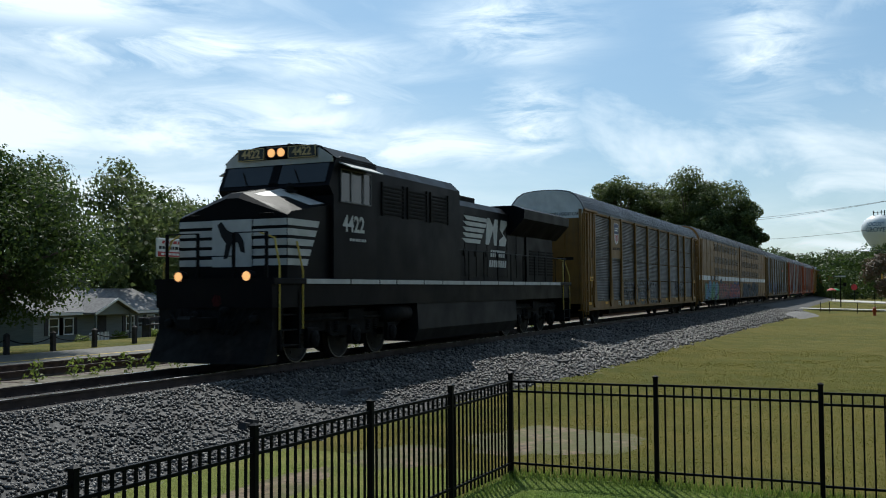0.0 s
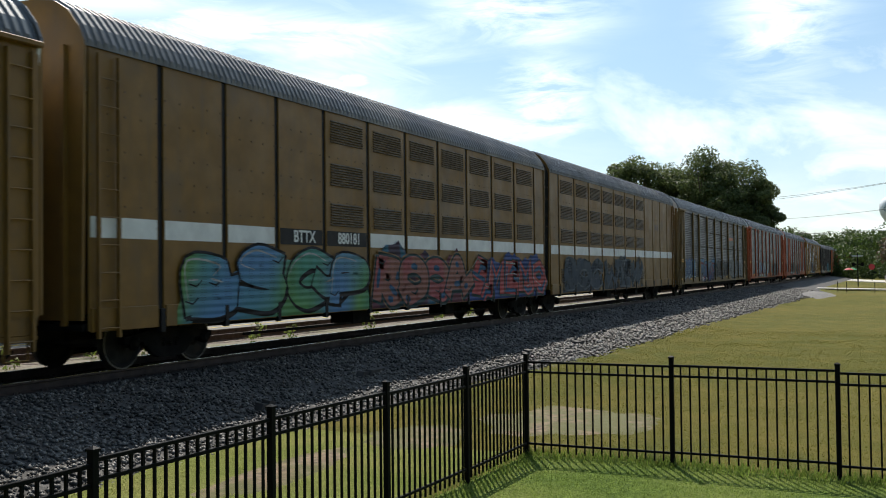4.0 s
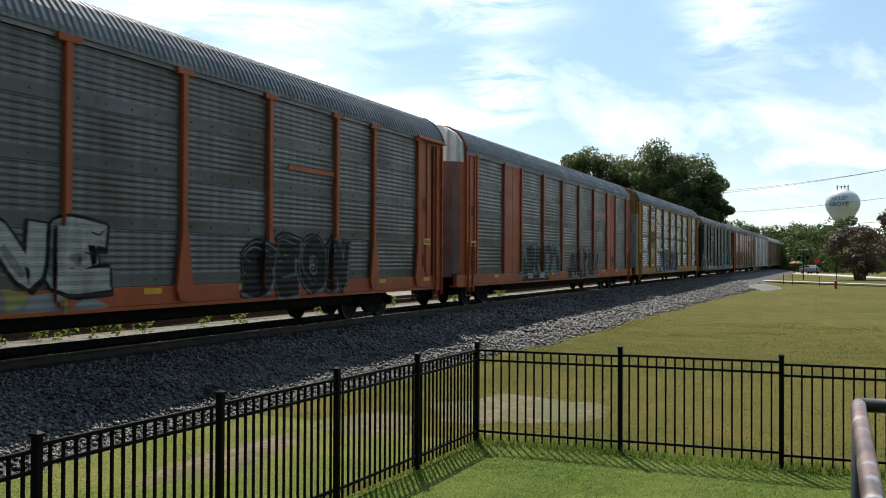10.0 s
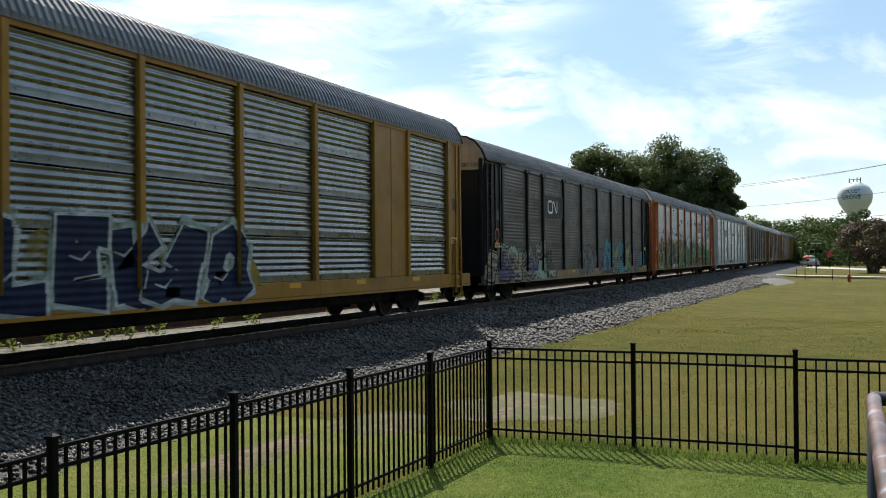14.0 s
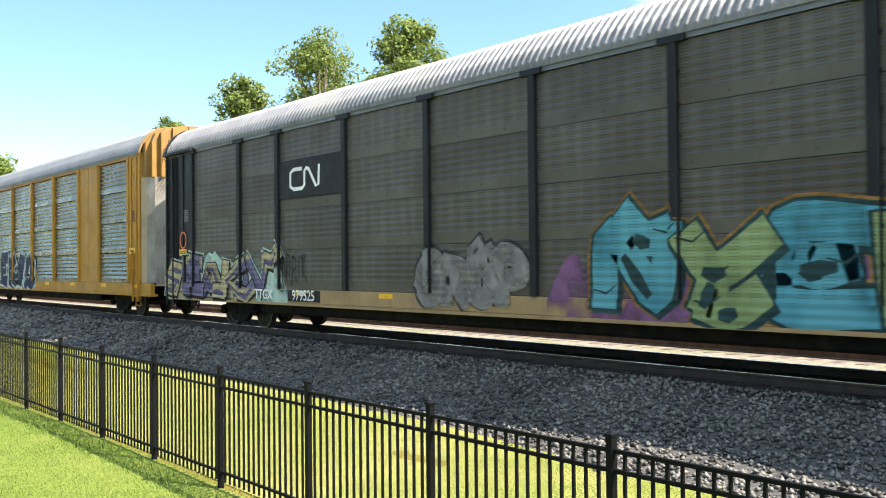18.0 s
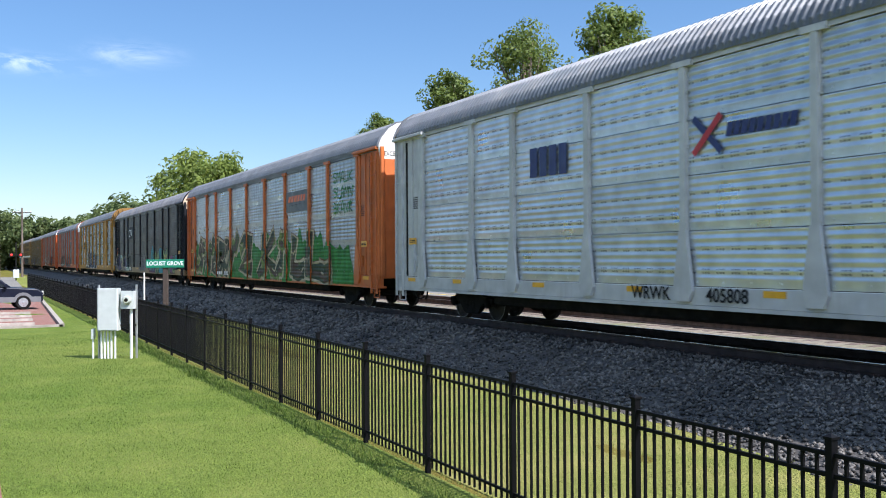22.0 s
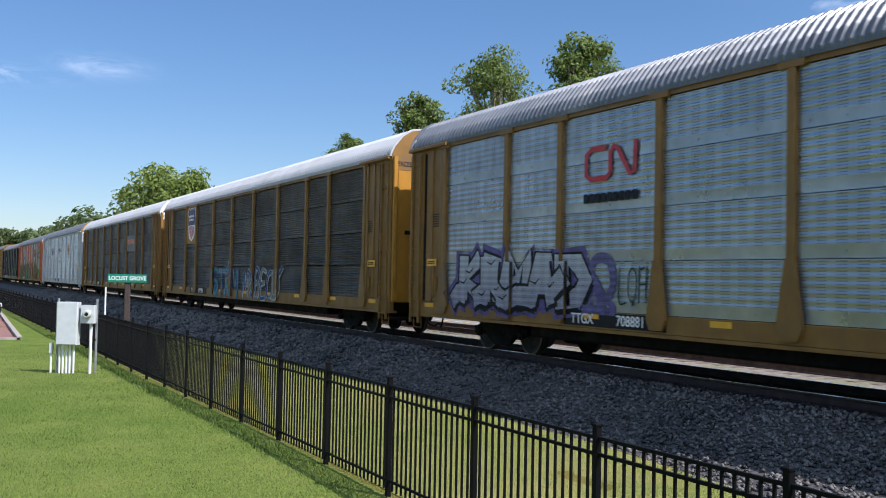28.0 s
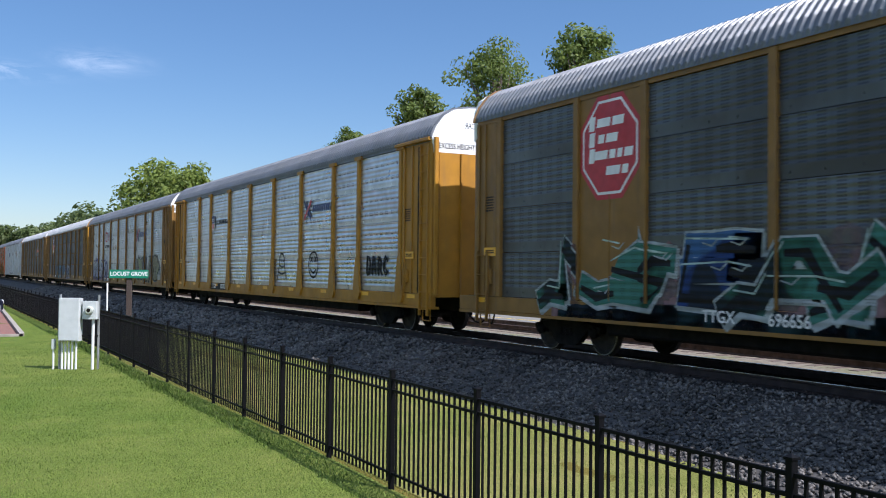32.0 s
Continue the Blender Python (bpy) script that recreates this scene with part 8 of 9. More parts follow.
    # long hood
    p("equipment_cabinet", Form().box(5.25, 10.4, -1.46, 1.46, deck, 4.24).prism([(-1.46, 4.24), (-1.2, 4.48), (1.2, 4.48), (1.46, 4.24)], 5.25, 10.4, "x"), LOCO)
    p("engine_hood", Form().box(10.4, 17.4, -0.98, 0.98, deck, 3.96).prism([(-0.98, 3.96), (-0.75, 4.16), (0.75, 4.16), (0.98, 3.96)], 10.4, 17.4, "x"), LOCO)
    p("radiator_hood", Form().box(17.4, 20.4, -1.05, 1.05, deck, 3.5).prism([(-1.05, 3.3), (-1.56, 3.82), (-1.58, 4.12), (-1.2, 4.26), (1.2, 4.26), (1.58, 4.12), (1.56, 3.82), (1.05, 3.3)], 15.7, 20.9, "x"), LOCO)
    p("exhaust_stack", Form().box(12.6, 13.9, -0.5, 0.5, 4.10, 4.38, b=0.03), BLACK)
    hn = Form()
    for k, (dy, ln) in enumerate(((-0.16, 0.3), (0, 0.42), (0.16, 0.34))):
        hn.lathe([(0.03, 11.0), (0.035, 11.0 + ln * 0.6), (0.09, 11.0 + ln)], "x", 10, (0, dy, 4.23)).lathe([(0.03, 10.9), (0.035, 10.9 - ln * 0.5), (0.08, 10.9 - ln * 0.8)], "x", 10, (0, dy, 4.23))
    p("horn", hn.box(10.85, 11.1, -0.2, 0.2, 4.10, 4.21), BLACK)
    for sg in (-1, 1):
        dr = Form()
        for k in range(8):
            x = 10.0 + k * 0.92
            dr.box(x + 0.03, x + 0.89, *sorted((sg * 0.98, sg * 1.0)), 1.90, 3.75, b=0.01)
            dr.box(x + 0.80, x + 0.84, *sorted((sg * 1.0, sg * 1.03)), 2.5, 2.7)
        p("hood_doors", dr, LOCO)
        vt = Form()
        for x0 in (5.6, 7.0, 8.4):
            for k in range(8):
                vt.box(x0, x0 + 1.1, *sorted((sg * 1.46, sg * 1.485)), 3.30 + k * 0.09, 3.34 + k * 0.09)
            vt.box(x0 - 0.05, x0, *sorted((sg * 1.46, sg * 1.49)), 3.25, 4.05).box(x0 + 1.1, x0 + 1.15, *sorted((sg * 1.46, sg * 1.49)), 3.25, 4.05)
        p("intake_louvres", vt, BLACK)
        gr = Form()
        for x0 in (17.7, 18.7, 19.7):
            for k in range(9):
                gr.box(x0, x0 + 0.75, *sorted((sg * 1.05, sg * 1.07)), 2.0 + k * 0.1, 2.05 + k * 0.1)
        p("rear_grille", gr, BLACK)
        # emblem: slanted bars and a plain block, with rows of bars under it
        if sg < 0:
            em = Form()
            for k in range(5):
                z = 2.90 + k * 0.17
                em.add([(11.9 + k * 0.03, -1.004, z), (13.1 + k * 0.16, -1.004, z), (13.16 + k * 0.16, -1.004, z + 0.12), (11.62 + k * 0.03, -1.004, z + 0.12)], [(0, 1, 2, 3)])
            em.add([(13.55, -1.004, 2.90), (13.85, -1.004, 2.90), (14.25, -1.004, 3.38), (14.3, -1.004, 2.90), (14.55, -1.004, 2.90), (14.7, -1.004, 3.73), (14.4, -1.004, 3.73), (14.25, -1.004, 3.48), (13.95, -1.004, 3.73), (13.7, -1.004, 3.73)], [tuple(range(10))])
            em.prism([(14.8, 2.90), (15.35, 2.90), (15.5, 3.13), (15.1, 3.33), (15.55, 3.60), (15.5, 3.73), (14.95, 3.73), (14.85, 3.43), (15.2, 3.23), (14.8, 3.08)], -1.006, -1.002)
            p("hood_emblem", em, CHALK, "white slanted emblem")
            blocks(th, 14.62, 2.64, 1.35, 0.22, 7, CHALK, -1.003, slant=0.05)
            blocks(th, 14.62, 2.32, 1.6, 0.22, 8, CHALK, -1.003, slant=0.05)
    # walkway rails
    for sg in (-1, 1):
        r = Form().tube([(5.6, sg * 1.44, 2.62), (20.9, sg * 1.44, 2.62)], 0.017, 6)
        for x in np.arange(9.9, 21.2, 1.2):
            r.tube([(x, sg * 1.44, deck), (x, sg * 1.44, 2.62)], 0.017, 6)
        p("walkway_rail", r, LOCO)
    for y in (-1.25, -0.45, 0.45, 1.25):
        p("rail_post", Form().box(0.97, 1.03, y - 0.03, y + 0.03, deck - 0.1, 2.66, b=0.008), LOCO)
    for k, (xx, yy) in enumerate(((0.86, -0.35), (0.84, 0.35), (0.88, -1.05), (0.88, 1.05))):
        p("valve_gear", Form().lathe([(0.05, -0.12), (0.09, -0.08), (0.09, 0.06), (0.04, 0.1)], "x", 10, (xx, yy, 1.12 - 0.08 * k)).tube([(xx, yy, 1.1), (xx - 0.1, yy * 0.8, 0.9), (xx - 0.05, yy * 0.6, 0.7)], 0.025, 6), BLACK)
    for e, x in ((-1, 1.0), (1, 21.35)):
        r = Form().tube([(x, -1.25, deck), (x, -1.25, 2.66), (x, -0.45, 2.66), (x, -0.45, deck)], 0.02, 6).tube([(x, 1.25, deck), (x, 1.25, 2.66), (x, 0.45, 2.66), (x, 0.45, deck)], 0.02, 6).tube([(x, -0.45, 2.2), (x, 0.45, 2.2)], 0.012, 6)
        p("end_rail", r, LOCO)
    for sg in (-1, 1):
        for x in (1.15, 21.25):
            d = 1 if x < 10 else -1
            p("grab_rail", Form().tube([(x, sg * 1.46, 0.75), (x, sg * 1.46, 2.0), (x + 0.06 * d, sg * 1.3, 2.55), (x - 0.02, sg * 1.0, 2.66)], 0.02, 6).tube([(x + 0.85 * d, sg * 1.47, 0.75), (x + 0.85 * d, sg * 1.47, 1.9), (x + 0.7 * d, sg * 1.42, 2.5)], 0.02, 6), GRAB, "yellow grab rail")
            sp = Form()
            for k in range(4):
                sp.box(x + 0.08, x + 0.72, *sorted((sg * (1.46 - 0.03 * k), sg * 1.15)), 0.42 + k * 0.30, 0.45 + k * 0.30) if d > 0 else sp.box(x - 0.72, x - 0.08, *sorted((sg * (1.46 - 0.03 * k), sg * 1.15)), 0.42 + k * 0.30, 0.45 + k * 0.30)
            sp.box(*sorted((x + 0.02 * d, x + 0.08 * d)), *sorted((sg * 1.47, sg * 1.1)), 0.36, 1.5).box(*sorted((x + 0.72 * d, x + 0.78 * d)), *sorted((sg * 1.47, sg * 1.1)), 0.36, 1.5)
            p("steps", sp, BLACK)
    # pilot, lamps and gear
    p("pilot", Form().add([(0.95, -1.42, 1.5), (0.95, 1.42, 1.5), (0.95, 1.42, 0.75), (0.95, -1.42, 0.75), (0.42, -0.2, 0.12), (0.42, 0.2, 0.12), (0.62, 1.42, 0.12), (0.62, -1.42, 0.12), (1.12, -1.42, 1.5), (1.12, 1.42, 1.5), (1.12, 1.42, 0.12), (1.12, -1.42, 0.12), (0.85, -0.2, 0.75), (0.85, 0.2, 0.75)],
      [(0, 1, 2, 13, 12, 3), (3, 12, 4, 7), (12, 13, 5, 4), (13, 2, 6, 5), (8, 11, 10, 9), (0, 8, 9, 1), (7, 4, 5, 6, 10, 11), (0, 3, 7, 11, 8), (1, 9, 10, 6, 2)]), BLACK)
    p("rear_pilot", Form().box(21.3, 21.45, -1.42, 1.42, 0.3, 1.5, b=0.03), BLACK)
    p("front_plate", Form().box(0.93, 0.96, -0.95, 0.75, 1.52, 1.60), surface("worn_step_edge", (0.16, 0.155, 0.15), 0.6, grain=0.3))
    p("front_number_plate", Form().prism([(-0.10 + 0.12 * math.cos(k * math.tau / 14), 1.32 + 0.12 * math.sin(k * math.tau / 14)) for k in range(14)], 0.90, 0.93, "x"), RED_PAINT)
    for y in (-0.85, 0.85):
        dl = part("ditch_light", Form().lathe([(0.10, 0.10), (0.12, 0.0), (0.12, -0.08), (0.10, -0.10)], "x", 14, (0.98, y, 1.80)).mesh("ditch_light", LOCO), th)
        part("lens", Form().lathe([(0.095, 0.0), (0.09, -0.03), (0.03, -0.045)], "x", 14, (0.89, y, 1.80)).mesh("lens", LAMP), dl, label="lit amber ditch light")
    part("coupler", COUPLER, th, pose(1.1, 0, 0.0, 0, 0, 180))
    part("coupler", COUPLER, th, pose(21.2, 0, 0.0))
    hs = Form()
    for y in (-0.8, -0.62, -0.44, 0.44, 0.62, 0.8):
        hs.tube([(0.92, y, 1.15), (0.80, y * 0.95, 0.95), (0.78, y * 0.8, 0.72), (0.85, y * 0.7, 0.62)], 0.024, 6)
    p("air_hoses", hs, BLACK)
    # fuel tank
    p("fuel_tank", Form().prism([(-1.42, 1.18), (-1.46, 0.52), (-1.34, 0.22), (1.34, 0.22), (1.46, 0.52), (1.42, 1.18)], 7.6, 15.2, "x"), surface("tank_black", (0.011, 0.0105, 0.010), 0.6, spec=0.15, grain=0.25, scale=2, spots=(0.02, 0.017, 0.015), spot_scale=0.7))
    p("air_tanks", Form().lathe([(0.05, 5.9), (0.19, 5.98), (0.19, 7.4), (0.05, 7.48)], "x", 12, (0, -1.2, 0.95)).lathe([(0.05, 5.9), (0.19, 5.98), (0.19, 7.4), (0.05, 7.48)], "x", 12, (0, 1.2, 0.95)), BLACK, smooth=True)
    for xc in (4.6, 17.7):
        tk = part("truck", Form().box(-2.4, 2.4, -0.5, 0.5, 0.55, 0.95, b=0.04).box(-2.3, -1.3, -0.66, 0.66, 0.22, 0.9, b=0.08).box(-0.5, 0.5, -0.66, 0.66, 0.22, 0.9, b=0.08).box(1.3, 2.3, -0.66, 0.66, 0.22, 0.9, b=0.08).box(-2.6, 2.6, -0.9, 0.9, 0.9, 1.15).mesh("truck", BLACK), th, (xc, 0, 0))
        for sg in (-1, 1):
            sf = Form()
            y = sg * 1.08
            sf.prism([(-2.65, 0.80), (-2.5, 1.02), (2.5, 1.02), (2.65, 0.80), (2.3, 0.62), (1.2, 0.66), (0.9, 0.52), (-0.9, 0.52), (-1.2, 0.66), (-2.3, 0.62)], y - 0.09, y + 0.09)
            for x in (-1.85, 0, 1.85):
                sf.box(x - 0.22, x + 0.22, *sorted((y + sg * 0.07, y + sg * 0.18)), 0.32, 0.74, b=0.03)
                sf.lathe([(0.17, y + sg * 0.10), (0.17, y + sg * 0.24), (0.08, y + sg * 0.28)], "y", 12, (x, 0, 0.52))
            for x in (-1.1, -0.75, 0.75, 1.1):
                for k in range(5):
                    sf.lathe([(0.08, 0.60 + k * 0.05), (0.11, 0.62 + k * 0.05), (0.08, 0.645 + k * 0.05)], "z", 8, (x, y + sg * 0.06, 0))
            sf.tube([(-2.5, y + sg * 0.14, 0.9), (2.5, y + sg * 0.14, 0.9)], 0.03, 6).box(-0.35, 0.35, *sorted((y, y + sg * 0.2)), 0.86, 1.10)
            part("side_frame", sf.mesh("side_frame", BLACK), tk)
        for w in (-1.85, 0.0, 1.85):
            ws = part("wheelset", WHEELSET_LOCO, tk, (w, 0, 0.52))
            WHEELS.append((ws, w, 0.52))
    th.scale = (1, 1, 1.035)
    TRAIN.append((th, x_front))
    return th


locomotive(15.3)


# ---- house, sign and fence posts over the road ----
SIDING = surface("grey_green_siding", (0.16, 0.18, 0.17), 0.7, grain=0.1, scale=3, stretch=(0.3, 0.3, 8))
SHINGLE = surface("grey_shingles", (0.17, 0.165, 0.165), 0.9, grain=0.25, scale=5)
TRIM = surface("white_trim", (0.68, 0.68, 0.66), 0.6, grain=0.06)
METAL_ROOF = surface("pale_metal_roof", (0.60, 0.62, 0.63), 0.5, 0.2, grain=0.06)
BLUE_SHED = surface("blue_grey_cladding", (0.14, 0.18, 0.22), 0.6, grain=0.08)
SHUTTER = surface("black_shutter", (0.02, 0.02, 0.022), 0.6)


def gable(x0, x1, y0, y1, z, h, over=0.35, along="x"):
    """A pitched roof slab over a plan, its ridge along x or y."""
    fm = Form()
    if along == "x":
        ym = (y0 + y1) / 2
        for s, e in ((y0 - over, ym), (y1 + over, ym)):
            fm.prism([(s, z), (e, z + h), (e, z + h + 0.14), (s, z + 0.14)], x0 - over, x1 + over, "x")
    else:
        xm = (x0 + x1) / 2
        for s, e in ((x0 - over, xm), (x1 + over, xm)):
            fm.prism([(s, z), (e, z + h), (e, z + h + 0.14), (s, z + 0.14)], y0 - over, y1 + over, "y")
    return fm


house = thing("house", (50.5, 54, -1.45), "low grey-sided house with shingle roof, porch gable and white windows", "house")
part("wall", Form().box(0, 14, 0, 8, 0, 2.35).prism([(0, 2.35), (8, 2.35), (4, 4.0)], 0, 0.2, "x").prism([(0, 2.35), (8, 2.35), (4, 4.0)], 13.8, 14, "x").mesh("wall", SIDING), house)
part("roof", gable(0, 14, 0, 8, 2.3, 1.75).mesh("roof", SHINGLE), house)
part("upper_wall", Form().box(5.5, 10.5, 5, 9, 2.5, 4.9).mesh("upper_wall", SIDING), house)
part("upper_roof", gable(5.5, 10.5, 5, 9, 4.9, 0.9).mesh("upper_roof", SHINGLE), house)
porch = part("porch", Form().prism([(4.6, 2.2), (8.6, 2.2), (6.6, 3.2)], -1.2, -1.05).box(4.7, 4.85, -1.2, -1.05, 0, 2.2).box(8.35, 8.5, -1.2, -1.05, 0, 2.2).box(4.6, 8.6, -1.2, 0, -0.1, 0.1).mesh("porch", SIDING), house)
part("porch_roof", gable(4.6, 8.6, -1.2, 1.5, 2.25, 1.05, along="y").mesh("porch_roof", SHINGLE), porch)
part("porch_trim", Form().prism([(4.3, 2.18), (6.6, 3.28), (8.9, 2.18), (8.9, 2.34), (6.6, 3.46), (4.3, 2.34)], -1.60, -1.53).mesh("porch_trim", TRIM), porch)
part("eave_trim", Form().box(-0.3, 14.3, -0.38, -0.33, 2.22, 2.40).mesh("eave_trim", TRIM), house)
for x in (1.8, 3.2, 9.6, 12.0):
    w = part("window", Form().box(x - 0.42, x + 0.42, -0.03, 0.02, 0.85, 2.0).mesh("window", GLASS), house)
    part("window_frame", Form().box(x - 0.48, x + 0.48, -0.06, -0.03, 0.78, 0.88).box(x - 0.48, x + 0.48, -0.06, -0.03, 1.96, 2.06).box(x - 0.48, x - 0.40, -0.06, -0.03, 0.88, 1.96).box(x + 0.40, x + 0.48, -0.06, -0.03, 0.88, 1.96).box(x - 0.4, x + 0.4, -0.05, -0.03, 1.40, 1.45).mesh("window_frame", TRIM), w)
    for s in (-0.68, 0.68):
        part("shutter", Form().box(x + s - 0.16, x + s + 0.16, -0.05, 0, 0.8, 2.04).mesh("shutter", SHUTTER), w)
part("front_door", Form().box(6.1, 7.0, -0.05, 0.02, 0.1, 2.1).box(6.9, 6.95, -0.09, -0.05, 1.0, 1.1).mesh("front_door", SHUTTER), house)
annex = thing("workshop", (64.8, 56, -1.45), "low workshop with a pale metal roof beside the house", "building")
part("wall", Form().box(0, 7, 0, 7, 0, 2.4).mesh("wall", BLUE_SHED), annex)
part("roof", Form().prism([(-0.4, 2.4), (7.4, 3.9), (7.4, 4.05), (-0.4, 2.55)], -0.3, 7.4, "x").mesh("roof", METAL_ROOF), annex)
shed = thing("metal_barn", (62, 66, -1.45), "large blue-grey metal barn behind the house", "building")
part("wall", Form().prism([(0, 0), (16, 0), (16, 4), (8, 7.4), (0, 4)], 0, 12).mesh("wall", BLUE_SHED), shed)
part("roof", gable(0, 16, 0, 12, 3.9, 3.55, 0.3, "y").mesh("roof", METAL_ROOF), shed)
for k, (x0, n) in enumerate(((54.0, 14), (59.5, 8))):
    fm = thing("garden_fence", (x0, 52.2, -1.4), "low white wooden picket fence before the house", "fence")
    pk = Form().prism([(-0.04, 0), (0.04, 0), (0.04, 0.85), (0, 0.93), (-0.04, 0.85)], -0.01, 0.01).mesh("picket", TRIM)
    for i in range(n):
        part("picket", pk, fm, (i * 0.14, 0, 0))
    part("rail", Form().box(0, n * 0.14, 0.01, 0.04, 0.25, 0.32).box(0, n * 0.14, 0.01, 0.04, 0.62, 0.69).mesh("rail", TRIM), fm)
DARK_WOOD = surface("dark_timber", (0.035, 0.03, 0.028), 0.8, grain=0.3, scale=5)
posts_xy = [(20.6, 25.3), (22.5, 25.2), (24.4, 25.2), (26.7, 25.6), (29.2, 26.0)]
for x, y in posts_xy:
    b = thing("bollard_post", (x, y, ground_z(x, y)), "short dark timber post carrying a slack chain", "post", "posts along the road")
    part("post", Form().box(-0.075, 0.075, -0.075, 0.075, -0.3, 0.62, b=0.012).add([(-0.085, -0.085, 0.62), (0.085, -0.085, 0.62), (0.085, 0.085, 0.62), (-0.085, 0.085, 0.62), (0, 0, 0.70)], [(3, 2, 1, 0), (0, 1, 4), (1, 2, 4), (2, 3, 4), (3, 0, 4)]).mesh("post", DARK_WOOD), b)
for (xa, ya), (xb, yb) in zip(posts_xy, posts_xy[1:]):
    za, zb = ground_z(xa, ya) + 0.5, ground_z(xb, yb) + 0.5
    tagged(new("chain", Form().tube([(xa + (xb - xa) * t, ya + (yb - ya) * t, za + (zb - za) * t - 0.75 * t * (1 - t)) for t in np.linspace(0, 1, 9)], 0.018, 5).mesh("chain", BLACK)), "slack dark chain hung between short posts", "chain")
bench = thing("bench", (36.5, 32.0, ground_z(36.5, 32)), "long low dark timber bench on the gravel yard", "bench")
part("seat", Form().box(0, 4.4, -0.25, 0.25, 0.55, 0.63, b=0.02).mesh("seat", DARK_WOOD), bench)
part("backrest", Form().box(0, 4.4, 0.22, 0.27, 0.70, 0.95, b=0.02).mesh("backrest", DARK_WOOD), bench)
for x in (0.3, 2.2, 4.1):
    part("leg", Form().box(x - 0.06, x + 0.06, -0.2, 0.26, -0.1, 0.9).mesh("leg", DARK_WOOD), bench)
board = thing("shop_sign", (46.8, 40, ground_z(46.8, 40)), "white roadside sign board with red and black lettering on a pole", "sign")
part("pole", Form().tube([(1.1, 0.05, -0.2), (1.1, 0.05, 6.3)], 0.07, 8).mesh("pole", BLACK), board)
sb = part("board", Form().box(0, 2.7, -0.06, 0.06, 5.1, 6.25, b=0.02).mesh("board", TRIM), board)
bars(sb, 1.35, 6.0, 1.9, 0.3, 1, RED_PAINT, -0.062, seed=3, slant=0.08)
bars(sb, 1.35, 5.66, 2.4, 0.32, 1, BLACK_PAINT, -0.062, seed=4)
part("red_panel", Form().box(0.05, 2.65, -0.07, -0.06, 5.12, 5.42).mesh("red_panel", RED_PAINT), sb)
bars(sb, 1.35, 5.27, 2.0, 0.22, 1, TRIM, -0.072, seed=5)
for i, (x, y, r) in enumerate(((57.5, 52.6, 0.8), (52.5, 51.5, 0.7), (47, 40.5, 0.7), (62, 52.8, 0.7))):
    sh = thing("shrub", (x, y, ground_z(x, y)), "small round green garden shrub", "shrub")
    v, f = leaf_cloud([(0.4 * r * math.cos(k * 1.3), 0.4 * r * math.sin(k * 1.3), r * (0.4 + 0.07 * k)) for k in range(7)], [r * 0.5] * 7, 110, 0.07, 300 + i)
    part("foliage", big_mesh("foliage", v, f, LEAF_LIGHT), sh)
    part("stem", Form().tube([(0, 0, -0.1), (0, 0, r * 0.6)], 0.03, 5).mesh("stem", BARK), sh)

# weeds by the siding
rw = random.Random(17)
for x in [rw.uniform(6, 45) for _ in range(20)] + [13.2, 14.6, 16.2, 17.0]:
    wd = thing("weed", (x, rw.choice((14.7, 15.0, 15.4, 18.4)) + rw.uniform(-0.2, 0.2), 0.56), "tall green weed growing beside the rusty siding", "weed", "weeds by the siding")
    v, f = leaf_cloud([(rw.uniform(-0.15, 0.15), rw.uniform(-0.15, 0.15), 0.12 + 0.1 * k) for k in range(4)], [0.16] * 4, 16, 0.05, int(x * 100) % 1000)
    part("leaves", big_mesh("leaves", v, f, LEAF_LIGHT), wd)

# old timber lying on the ballast
for x, y, ln, a in ((4.5, 9.2, 0.9, 60), (6.6, 9.0, 0.35, 20), (12.5, 8.9, 0.5, 10), (16.8, 9.4, 1.1, 5), (23.5, 8.6, 1.3, 12), (27, 8.3, 0.7, -8), (33, 8.4, 1.4, 6), (39, 8.2, 1.2, 3), (30, 9.3, 0.9, 20), (45, 8.0, 1.6, 4), (-3.1, 9.4, 0.5, 40)):
    fm = Form()
    for q in range(3):
        a0 = -ln / 2 + q * ln / 4
        fm.prism([(a0, -0.05), (a0 + ln * rw.uniform(0.4, 0.5), -0.05), (a0 + ln * rw.uniform(0.3, 0.5), rw.uniform(0.02, 0.09)), (a0 + rw.uniform(0, 0.1), rw.uniform(0.04, 0.10))], -rw.uniform(0.05, 0.11), rw.uniform(0.03, 0.10))
    o = tagged(new("old_timber", fm.mesh("old_timber", DARK_WOOD)), "broken dark piece of old railway tie on the ballast", "timber", "timber scraps on the ballast")
    o.matrix_basis = pose(x, y, ballast_z(x, y) + 0.03, 8, 0, a)


# ---- water tower, poles and wires ----
TANK = surface("pale_blue_tank_paint", (0.72, 0.76, 0.78), 0.5, grain=0.05, scale=0.2)
tower = thing("water_tower", (500, -1.6, -2), "pale blue bulb-shaped municipal water tower", "water tower")
part("tank", Form().lathe([(0.3, 38.6), (3.5, 37.9), (6.4, 36.0), (7.8, 33.2), (7.9, 31.2), (7.2, 28.6), (5.2, 25.2), (3.2, 22.4), (2.2, 20.0)], "z", 40).mesh("tank", TANK, True), tower)
part("shaft", Form().lathe([(2.3, 20.2), (2.0, 14), (2.2, 4), (3.4, 0)], "z", 28).mesh("shaft", TANK, True), tower)
